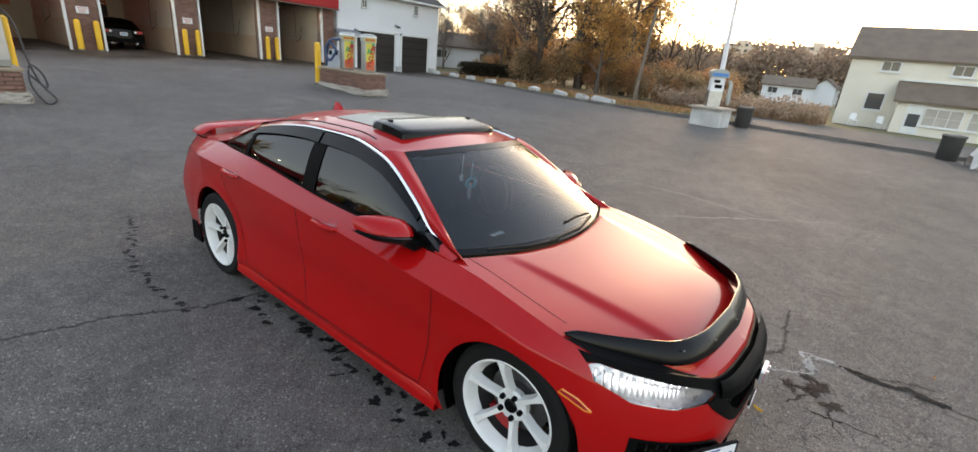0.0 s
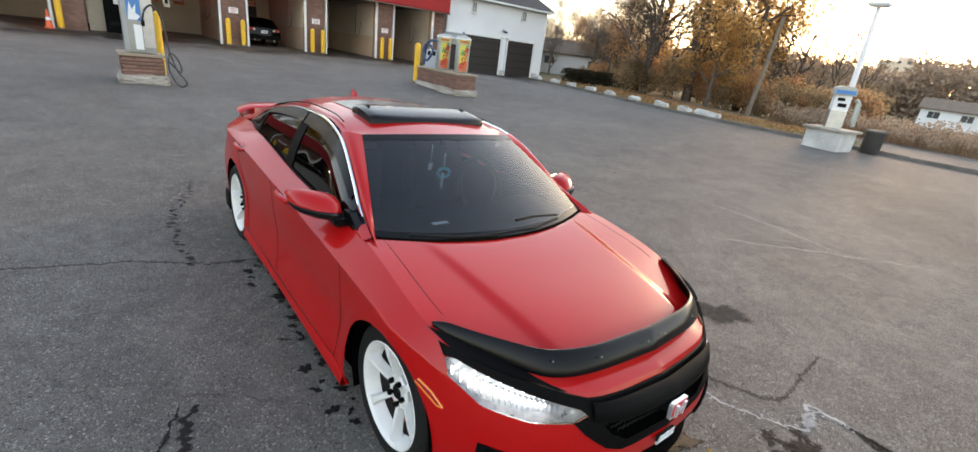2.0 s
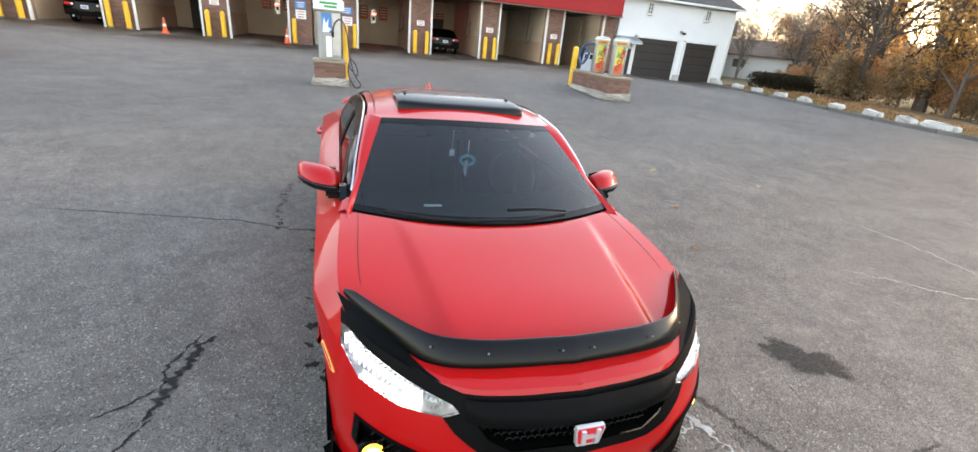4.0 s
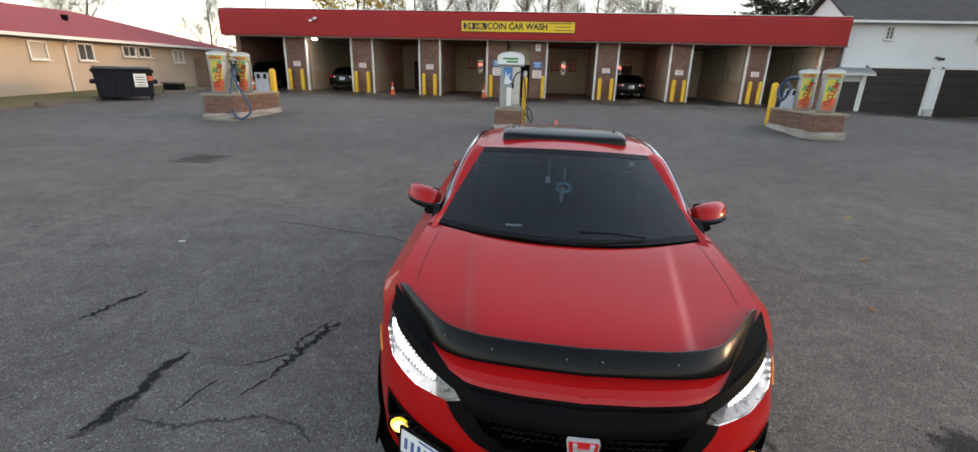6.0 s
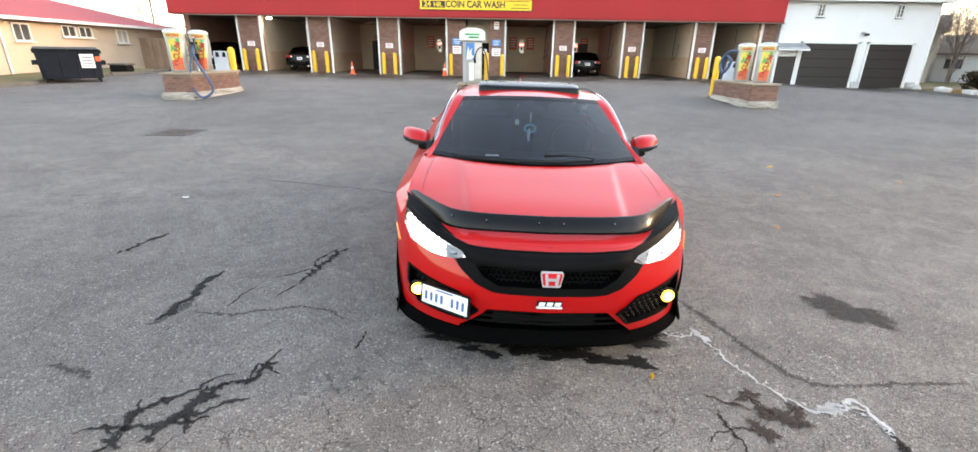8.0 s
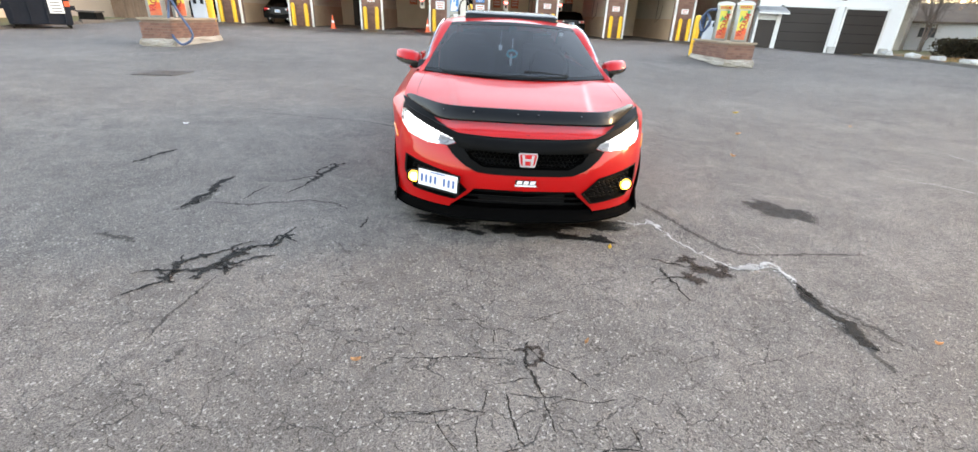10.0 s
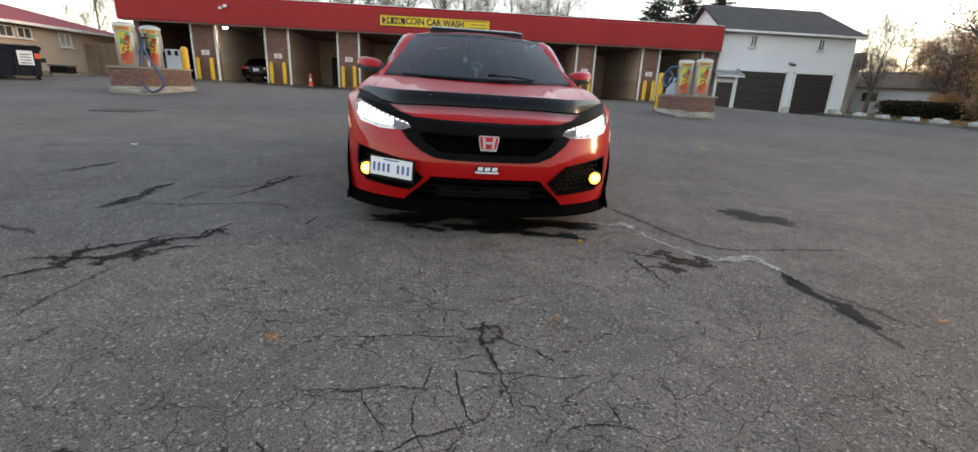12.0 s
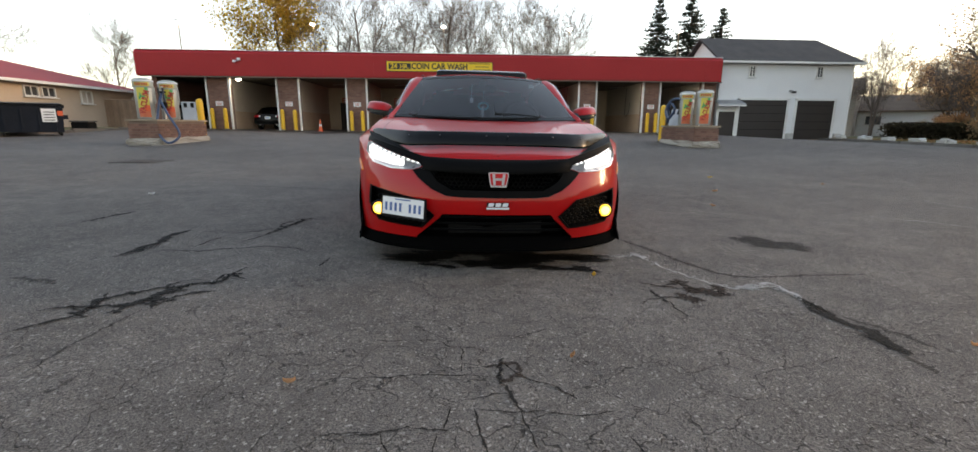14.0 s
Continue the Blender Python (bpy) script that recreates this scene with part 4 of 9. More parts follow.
part("coin_plate", box(bmesh.new(), (-0.02, -0.216, 0.32), (0.14, 0.014, 0.5), 0.004), M["label_white"], t)
part("gun", box(bmesh.new(), (0.08, -0.24, 0.62), (0.06, 0.06, 0.14), 0.012), M["black_plastic"], t)
hose_loop("shampoo_hose", [(-0.79, 10.28, top + 0.66), (-0.72, 10.24, top + 0.9), (-0.57, 10.22, top + 0.98), (-0.44, 10.24, top + 0.7), (-0.37, 10.22, top + 0.1), (-0.27, 10.14, top - 0.3), (-0.12, 10.04, g(0, 10.0) + 0.1), (-0.27, 10.04, g(0, 10.0) + 0.03), (-0.42, 10.14, top - 0.3), (-0.37, 10.22, top + 0.05), (-0.22, 10.19, top - 0.1), (-0.20, 10.16, top - 0.35), (-0.42, 10.20, top - 0.1)], 0.018, M["hose_black"], "black shampoo hose hanging in loops to the asphalt")
bollard(-0.45, 11.2, 1.5, 0.07)

# cream plinth with one more vacuum by the kerb
t = thing("kerb_plinth", pose(17.2, 2.35, g(17.2, 2.35), 0, 0, -8), "cream painted concrete plinth with an overhanging slab", "plinth")
part("base", box(bmesh.new(), (0, 0, 0.30), (1.08, 1.08, 0.64), 0.02), M["white_stone"], t)
part("slab", box(bmesh.new(), (0, 0, 0.655), (1.3, 1.3, 0.08), 0.02), M["concrete"], t)
zt = g(17.2, 2.35) + 0.695
t = thing("air_machine", pose(17.2, 2.4, zt, 0, 0, -62), "grey coin vacuum with white panel and blue canopy", "vacuum machine")
part("pedestal", box(bmesh.new(), (0, 0, 0.28), (0.46, 0.4, 0.56), 0.015), M["steel"], t)
part("cabinet", box(bmesh.new(), (0, 0.02, 0.8), (0.46, 0.4, 0.5), 0.02), M["label_white"], t)
part("panel", boxes(((-0.05, -0.19, 0.92), (0.2, 0.012, 0.1)), ((0.02, -0.19, 0.74), (0.24, 0.012, 0.12))), M["black_plastic"], t)
bm = bmesh.new()
prism(bm, [(-0.3, 1.05), (0.3, 1.05), (0.3, 1.24)] + [(0.3 * math.cos(a), 1.24 + 0.1 * math.sin(a)) for a in np.linspace(0.2, math.pi - 0.2, 7)] + [(-0.3, 1.24)], -0.24, 0.24)
part("canopy", bm, M["vac_top"], t)
part("canopy_band", box(bmesh.new(), (0, -0.243, 1.15), (0.54, 0.008, 0.12), 0.002), M["label_blue"], t)
hose_loop("grey_hose", [(17.35, 2.05, zt + 0.95), (17.45, 1.95, zt + 0.85), (17.47, 1.92, zt + 0.4), (17.40, 1.90, zt + 0.15), (17.33, 1.94, zt + 0.3), (17.40, 1.98, zt + 0.9)], 0.05, M["vac_top"], "thick grey vacuum hose hung on its machine")


def bin_at(x, y):
    t = thing("litter_bin", pose(x, y, g(x, y)), "dark steel litter bin beside the kerb", "litter bin", "kerb bins")
    part("barrel", lathe(bmesh.new(), [(0.25, 0), (0.27, 0.03), (0.29, 0.72), (0.3, 0.74)], 20), M["bin_steel"], t, smooth=True)
    part("rim", lathe(bmesh.new(), [(0.3, 0.72), (0.32, 0.75), (0.3, 0.79), (0.24, 0.8)], 20), M["concrete_dark"], t, smooth=True)


bin_at(18.55, 1.45)
bin_at(18.4, -4.6)
t = thing("tarped_plinth", pose(17.4, -5.6, g(17.4, -5.6)), "cream plinth half covered with a loose pale tarp", "plinth")
part("base", box(bmesh.new(), (0, 0, 0.28), (1.0, 0.95, 0.6), 0.03), M["white_stone"], t)
bm = bmesh.new()
grid(bm, [[(-0.62 + 1.24 * i / 12, -0.6 + 1.2 * j / 12, 0.62 - 0.5 * max(0, abs(i - 6) / 6 - 0.72) * 3 - 0.4 * max(0, abs(j - 6) / 6 - 0.75) * 3 + 0.03 * math.sin(i * 1.7 + j)) for i in range(13)] for j in range(13)])
part("tarp", bm, M["white_stone"], t, smooth=True, angle=180)

# painted stones along the kerb
random.seed(11)
for k, y in enumerate((23.19, 21.17, 19.29, 17.13, 14.96, 12.92, 10.76, 9.34, 8.08)):
    bm = bmesh.new()
    big = 2.0 if k == 8 else random.uniform(0.8, 1.2)
    box(bm, (0, 0, 0.16), (0.42, 0.62 * big, 0.36), 0.06)
    for v in bm.verts:
        v.co += Vector([random.uniform(-0.055, 0.055) for _ in range(3)])
    x = kerb_x(y) + 0.85 + random.uniform(-0.1, 0.15)
    o = part("painted_stone", bm, M["white_stone"])
    o.matrix_world = pose(x, y, g(x, y) - 0.04, 0, 0, random.uniform(-12, 12) - 8)
    tagged(o, "rough white-painted boundary stone behind the kerb", "stone", "boundary stones")


# ---- white garage building ----
def window_unit(name, m, w, h, frame_w=0.06, bars=1, pane="pane_dark", frame_mat="white_trim", rows=1):
    t = new(name)
    t.matrix_world = m
    part("window_frame", boxes(((0, 0, h / 2), (w + 2 * frame_w, 0.08, frame_w)), ((0, 0, -h / 2), (w + 2 * frame_w, 0.1, frame_w)), ((-w / 2 - frame_w / 2, 0, 0), (frame_w, 0.08, h)), ((w / 2 + frame_w / 2, 0, 0), (frame_w, 0.08, h))), M[frame_mat], t)
    part("window_sill", boxes(((0, -0.05, -h / 2 - frame_w * 0.8), (w + 4 * frame_w, 0.16, frame_w * 0.6))), M[frame_mat], t)
    cols = bars + 1
    for i in range(cols):
        for j in range(rows):
            part("pane", boxes(((-w / 2 + w * (i + 0.5) / cols, 0.02, -h / 2 + h * (j + 0.5) / rows), (w / cols - 0.02, 0.02, h / rows - 0.02))), M[pane], t)
    if bars:
        part("mullion", boxes(*[((-w / 2 + w * (i + 1) / cols, 0, 0), (0.035, 0.06, h)) for i in range(bars)]), M[frame_mat], t)
    return t


def gable_roof(name, x0, x1, y0, y1, z0, z1, mat, label, along="x", over=0.35, thick=0.14, hip=0.0):
    """A pitched roof between two eave heights; hip: how far the ridge stops short at the far ends."""
    bm = bmesh.new()
    if along == "x":
        ym = (y0 + y1) / 2
        E = [(x0 - over, y0 - over, z0), (x1 + over, y0 - over, z0), (x1 + over, y1 + over, z0), (x0 - over, y1 + over, z0)]
        R = [(x0 - over + hip[0], ym, z1), (x1 + over - hip[1], ym, z1)] if isinstance(hip, tuple) else [(x0 - over + hip, ym, z1), (x1 + over - hip, ym, z1)]
        F = ((0, 1, 5, 4), (2, 3, 4, 5), (1, 2, 5)) if isinstance(hip, tuple) else ((0, 1, 5, 4), (2, 3, 4, 5), (1, 2, 5), (3, 0, 4)) if hip else ((0, 1, 5, 4), (2, 3, 4, 5))
    else:
        xm = (x0 + x1) / 2
        E = [(x0 - over, y0 - over, z0), (x1 + over, y0 - over, z0), (x1 + over, y1 + over, z0), (x0 - over, y1 + over, z0)]
        R = [(xm, y0 - over + hip, z1), (xm, y1 + over - hip, z1)]
        F = ((1, 2, 5, 4), (3, 0, 4, 5), (0, 1, 4), (2, 3, 5)) if hip else ((1, 2, 5, 4), (3, 0, 4, 5))
    V = [bm.verts.new(p) for p in E + R]
    for f in F:
        bm.faces.new([V[i] for i in f])
    r = bmesh.ops.extrude_face_region(bm, geom=bm.faces[:])
    for v in r["geom"]:
        if isinstance(v, bmesh.types.BMVert):
            v.co.z -= thick
    return part(name, bm, mat, None, label)


def white_garage():
    X0, X1, Y0, Y1 = 16.25, 25.0, 24.6, 29.6
    zb, ze, zr = -0.3, 4.82, 6.55
    t = thing("garage_building", pose(0, 0, 0), "white sided two-storey building with two dark garage doors", "building")
    part("wall", boxes((((X0 + X1) / 2, (Y0 + Y1) / 2 + 0.1, (zb + ze) / 2), (X1 - X0, Y1 - Y0 - 0.1, ze - zb))), M["siding"], t)
    bm = bmesh.new()
    prism(bm, [(Y0 + 0.15, ze), (Y1 - 0.15, ze), ((Y0 + Y1) / 2, zr - 0.1)], X0, X0 + 0.4, pose(0, 0, 0, 0, 0, 0) @ Matrix(((0, 1, 0, 0), (1, 0, 0, 0), (0, 0, 1, 0), (0, 0, 0, 1))))
    part("gable", bm, M["siding"], t)
    for k in range(44):       # lapped boards
        z = 0.02 + k * 0.115
        if z > ze - 0.1:
            break
        for a, b in ((X0, 17.55), (20.85, 21.4), (24.0, X1)) if z < 2.5 else ((X0, X1),):
            bm = bmesh.new()
            w = [bm.verts.new(p) for p in ((a, Y0 + 0.06, z + 0.112), (b, Y0 + 0.06, z + 0.112), (b, Y0 + 0.03, z), (a, Y0 + 0.03, z), (a, Y0 + 0.06, z), (b, Y0 + 0.06, z))]
            bm.faces.new(w[:4])
            bm.faces.new((w[3], w[2], w[5], w[4]))
            part("siding_board", bm, M["siding"], t)
    r = gable_roof("roof", X0, X1, Y0, Y1, ze, zr, M["shingle_dark"], "dark grey shingle roof", hip=(0.0, 1.3))
    r.parent = t
    part("gutter", boxes((((X0 + X1) / 2, Y0 - 0.38, ze - 0.1), (X1 - X0 + 0.7, 0.1, 0.12))), M["white_trim"], t)
    part("downpipe", tube(bmesh.new(), [(X1 + 0.2, Y0 - 0.35, ze - 0.15), (X1 - 0.05, Y0 - 0.02, ze - 0.6), (X1 - 0.05, Y0 - 0.02, 0.1)], 0.04, 8), M["white_trim"], t)
    for x0, x1 in ((17.65, 20.78), (21.45, 23.95)):
        d = part("garage_door", boxes((((x0 + x1) / 2, Y0 + 0.02, 1.22), (x1 - x0, 0.06, 2.5))), M["garage"], t, "dark brown sectional garage door")
        for k in range(4):
            part("panel_groove", boxes((((x0 + x1) / 2, Y0 - 0.015, 0.65 + 0.5 * k), (x1 - x0 - 0.04, 0.012, 0.02))), M["black_plastic"], d)
        part("door_trim", boxes(((x0 - 0.06, Y0 - 0.01, 1.28), (0.12, 0.1, 2.6)), ((x1 + 0.06, Y0 - 0.01, 1.28), (0.12, 0.1, 2.6)), (((x0 + x1) / 2, Y0 - 0.01, 2.53), (x1 - x0 + 0.24, 0.1, 0.12))), M["white_trim"], t)
    part("side_door", boxes(((16.85, Y0 + 0.02, 0.95), (1.1, 0.06, 1.6))), M["door_dark"], t)
    bm = bmesh.new()
    grid(bm, [[(15.98 + 0.0725 * i, Y0 + y, z + 0.018 * (i % 2)) for i in range(25)] for y, z in ((-0.62, 2.12), (-0.60, 2.22), (0.0, 2.46), (0.0, 2.42), (-0.56, 2.19), (-0.58, 2.12))])
    part("awning", bm, M["galv"], t, "corrugated grey metal awning")
    part("awning_fringe", boxes(((16.85, Y0 - 0.60, 2.10), (1.78, 0.03, 0.07))), M["white_trim"], t)
    for x in (16.25, 17.47):
        part("door_post", boxes(((x, Y0 - 0.01, 1.1), (0.14, 0.08, 2.1))), M["white_trim"], t)
    part("number_bar", boxes(((21.15, Y0 - 0.005, 2.98), (0.3, 0.02, 0.12))), M["black_ink"], t)
    part("yard_light", box(bmesh.new(), (20.9, Y0 - 0.08, 3.05), (0.22, 0.16, 0.1), 0.03), M["galv"], t)
    for x in (18.25, 22.7):
        w = window_unit("window", pose(x, Y0, 4.2), 0.32, 0.62, 0.05, 1, rows=3)
        w.parent = t
    for x in (21.15, 24.4):
        part("kick_block", box(bmesh.new(), (x, Y0 - 0.08, 0.2), (0.45, 0.2, 0.42), 0.02), M["white_stone"], t)


white_garage()


# ---- peach bungalow with the red roof ----
def bungalow():
    X1, X0, Y0, Y1 = -21.0, -31.0, 2.0, 28.0
    zb, ze, zr = 0.2, 2.85, 4.45
    t = thing("bungalow", pose(0, 0, 0), "peach stucco bungalow with a low red shingle roof", "house")
    part("wall", boxes((((X0 + X1) / 2, (Y0 + Y1) / 2, (zb + ze) / 2), (X1 - X0, Y1 - Y0, ze - zb))), M["stucco"], t)
    r = gable_roof("roof", X0, X1, Y0, Y1, ze, zr, M["roof_red"], "low red shingle roof", along="y", over=0.5, hip=5.4)
    r.parent = t
    part("gutter", boxes(((X1 + 0.52, (Y0 + Y1) / 2, ze - 0.08), (0.1, Y1 - Y0 + 1.0, 0.13))), M["white_trim"], t)
    for y in (16.8, 27.6):
        part("downpipe", tube(bmesh.new(), [(X1 + 0.5, y, ze - 0.12), (X1 + 0.06, y + 0.1, ze - 0.4), (X1 + 0.06, y + 0.1, 0.4)], 0.04, 8), M["white_trim"], t)
    for y, w, h, z, bars, pane in ((15.7, 0.68, 0.70, 2.2, 0, "curtain"), (17.9, 0.72, 0.70, 2.22, 1, "pane_dark"), (20.4, 0.72, 0.48, 2.36, 1, "pane_dark"), (21.4, 0.72, 0.48, 2.36, 1, "pane_dark"), (23.9, 0.72, 0.66, 2.24, 1, "curtain")):
        u = window_unit("window", pose(X1 + 0.03, y, z, 0, 0, 90), w, h, 0.06, bars, pane)
        u.parent = t
    part("vent_pipe", lathe(bmesh.new(), [(0.13, 3.2), (0.13, 3.85), (0.15, 3.86), (0.15, 4.0)], 14, pose(-23.6, 19.9, 0)), M["black_satin"], t)
    part("gas_pipe", tube(bmesh.new(), [(X1 + 0.08, 13.2, 0.3), (X1 + 0.1, 12.9, 0.7), (X1 + 0.1, 12.7, 1.2)], 0.025, 6), M["galv"], t)


bungalow()


def dumpster():
    t = thing("dumpster", pose(-17.0, 15.3, g(-17.0, 15.3), 0, 0, 42) @ Matrix.Diagonal((1.02, 1.02, 1.02, 1)), "dark navy steel dumpster with closed lid and stickers", "dumpster")
    bm = bmesh.new()
    a = [(-0.95, -0.62), (0.95, -0.62), (0.95, 0.62), (-0.95, 0.62)]
    lo = [bm.verts.new((x * 0.94, y * 0.9, 0.14)) for x, y in a]
    hi = [bm.verts.new((x, y, 1.12 if y < 0 else 1.2)) for x, y in a]
    bm.faces.new(lo[::-1])
    bm.faces.new(hi)
    for i in range(4):
        j = (i + 1) % 4
        bm.faces.new((lo[i], lo[j], hi[j], hi[i]))
    part("body", bm, M["dumpster"], t)
    part("rim", boxes(((0, -0.63, 1.1), (1.98, 0.06, 0.09)), ((0, 0.63, 1.18), (1.98, 0.06, 0.09)), ((-0.97, 0, 1.14), (0.06, 1.26, 0.09)), ((0.97, 0, 1.14), (0.06, 1.26, 0.09))), M["dumpster"], t)
    for s in (-0.48, 0.48):
        part("lid", box(bmesh.new(), (s, 0, 1.22), (0.95, 1.34, 0.05), 0.015, pose(0, 0, 0, 3.5)), M["black_plastic"], t)
    for s in (-0.72, -0.24, 0.24, 0.72):
        part("rib", boxes(((s, -0.6, 0.62), (0.06, 0.08, 0.9))), M["dumpster"], t)
    part("fork_pocket", boxes(((-1.0, 0, 0.72), (0.16, 1.0, 0.16))), M["dumpster"], t)
    part("fork_pocket", boxes(((1.0, 0, 0.72), (0.16, 1.0, 0.16))), M["dumpster"], t)
    part("sticker", boxes(((0.52, -0.652, 0.78), (0.42, 0.012, 0.5))), M["label_white"], t)
    part("sticker", boxes(((0.85, -0.652, 0.86), (0.16, 0.012, 0.18))), M["orange"], t)
    part("sticker_print", boxes(*[((0.52, -0.66, 0.9 - 0.1 * k), (0.3, 0.01, 0.03)) for k in range(4)]), M["black_ink"], t)
    for x in (-0.8, 0.8):
        for y in (-0.5, 0.5):
            part("caster", lathe(bmesh.new(), [(0.08, -0.03), (0.08, 0.03)], 12, pose(x, y, 0.08, 0, 90)), M["rubber"], t)


dumpster()
t = thing("utility_box", pose(-17.9, 19.2, g(-17.9, 19.2) + 0.1), "low grey plastic utility box on the grass", "utility box")
part("body", box(bmesh.new(), (0, 0, 0.16), (0.8, 0.55, 0.34), 0.04), M["black_plastic"], t)
part("cover", box(bmesh.new(), (0, 0, 0.36), (0.88, 0.62, 0.07), 0.02), M["concrete_dark"], t)

t = thing("fence", pose(0, 0, 0), "weathered brown board fence beside the bungalow", "fence")
for k in range(14):
    x = -20.9 + k * 0.135
    part("board", boxes(((x, 25.2 + 0.02 * (k % 2), 0.5 + 0.85), (0.125, 0.03, 1.7))), M["wood"], t)
part("rail", boxes(((-20.0, 25.26, 0.9), (2.0, 0.05, 0.09)), ((-20.0, 25.26, 1.9), (2.0, 0.05, 0.09))), M["wood"], t)

# drain grate in the lot
t = thing("drain_grate", pose(-6.13, 4.5, g(-6.13, 4.5) + 0.006), "rusty square cast-iron drain grate set in asphalt", "drain", kind="structure")
part("grate_frame", boxes(((0, 0.33, 0), (0.72, 0.06, 0.012)), ((0, -0.33, 0), (0.72, 0.06, 0.012)), ((0.33, 0, 0), (0.06, 0.6, 0.012)), ((-0.33, 0, 0), (0.06, 0.6, 0.012))), M["grate"], t)
# no hole is cut: a near-black sheet paints the dark under the bars
part("pit_shade", boxes(((0, 0, -0.004), (0.6, 0.6, 0.006))), M["void"], t)
for k in range(8):
    part("bar", boxes(((-0.26 + k * 0.075, 0, 0.002), (0.03, 0.6, 0.01))), M["grate"], t)


# ---- cream two-storey house past the kerb ----
def cream_house():
    X0, X1, Y1, Y0 = 41.6, 50.0, -2.3, -22.0
    zb, ze, zr = -1.75, 2.95, 5.3
    t = thing("cream_house", pose(0, 1.9, 1.1), "cream two-storey house with brown roof and lean-to porch", "house")
    part("wall", boxes((((X0 + X1) / 2, (Y0 + Y1) / 2, (zb + ze) / 2), (X1 - X0, Y1 - Y0, ze - zb))), M["cream"], t)
    r = gable_roof("roof", X0, X1, Y0, Y1, ze, zr, M["shingle_brown"], "brown shingle roof", along="y", over=0.3)
    r.parent = t
    bm = bmesh.new()
    prism(bm, [(X0 + 0.1, ze - 0.1), (X1 - 0.1, ze - 0.1), ((X0 + X1) / 2, zr - 0.15)], Y0 + 0.02, Y1 - 0.02)
    part("gable", bm, M["cream"], t)
    part("lean_to", boxes(((X0 - 1.1, -13.7, -0.75), (2.2, 16.2, 2.2))), M["cream"], t)
    bm = bmesh.new()
    w = [bm.verts.new(p) for p in ((X0 - 2.5, Y0, 0.35), (X0 - 2.5, -5.3, 0.35), (X0 + 0.02, -5.3, 1.55), (X0 + 0.02, Y0, 1.55))]
    bm.faces.new(w)
    e = bmesh.ops.extrude_face_region(bm, geom=bm.faces[:])
    for v in e["geom"]:
        if isinstance(v, bmesh.types.BMVert):
            v.co.z -= 0.15
    part("porch_roof", bm, M["shingle_brown"], t)
    part("porch_flashing", boxes(((X0 - 0.05, -13.7, 1.62), (0.12, 16.6, 0.1))), M["white_trim"], t)
    for y, z, w_, h, bars in ((-4.6, 2.42, 0.95, 0.66, 1), (-8.3, 2.42, 0.95, 0.66, 1), (-4.35, 0.05, 0.95, 1.15, 0)):
        u = window_unit("window", pose(X0 - 0.02, y, z, 0, 0, -90), w_, h, 0.09, bars)
        u.parent = t
    for y in (-8.0, -10.2):
        u = window_unit("window", pose(X0 - 2.22, y, -0.55, 0, 0, -90), 1.8, 1.1, 0.08, 2, "curtain", rows=2)
        u.parent = t
    part("porch_door", boxes(((X0 - 2.23, -6.6, -0.75), (0.06, 0.9, 1.95))), M["white_trim"], t)
    part("door_pane", boxes(((X0 - 2.27, -6.6, -0.85), (0.03, 0.62, 0.8))), M["pane_dark"], t)
    for y in (-1.9, -3.4):
        c = thing("garden_chair", pose(X0 - 2.2, y + 0.2, g(39.4, y + 0.2) + 0.1, 0, 0, -60) @ Matrix.Diagonal((0.9, 0.9, 0.9, 1)), "white moulded plastic garden chair by the house wall", "chair", "garden chairs")
        part("seat", box(bmesh.new(), (0, 0, 0.42), (0.5, 0.48, 0.05), 0.02), M["label_white"], c)
        part("backrest", box(bmesh.new(), (0, 0.24, 0.7), (0.5, 0.05, 0.5), 0.02), M["label_white"], c)
        for sx in (-0.22, 0.22):
            for sy in (-0.2, 0.2):
                part("leg", boxes(((sx, sy, 0.2), (0.05, 0.05, 0.42))), M["label_white"], c)


cream_house()


def small_house(x, y, rz, w, d, h, roof, wall, rmat, label, z=None):
    z = g(x, y) + 0.05 if z is None else z
    t = thing("small_house", pose(x, y, z, 0, 0, rz), label, "house", "far houses")
    part("wall", boxes(((0, 0, h / 2 - 0.3), (w, d, h + 0.6))), M[wall], t)
    r = gable_roof("roof", -w / 2, w / 2, -d / 2, d / 2, h, h + roof, M[rmat], "", over=0.3)
    r.parent = t
    bm = bmesh.new()
    prism(bm, [(-d / 2, h), (d / 2, h), (0, h + roof - 0.1)], -w / 2, w / 2, Matrix(((0, 1, 0, 0), (1, 0, 0, 0), (0, 0, 1, 0), (0, 0, 0, 1))))
    part("gable", bm, M[wall], t)
    for k in (-0.28, 0.22):
        u = window_unit("window", pose(k * w, -d / 2 - 0.02, h * 0.62), 1.1, 0.8, 0.07, 1)
        u.parent = t


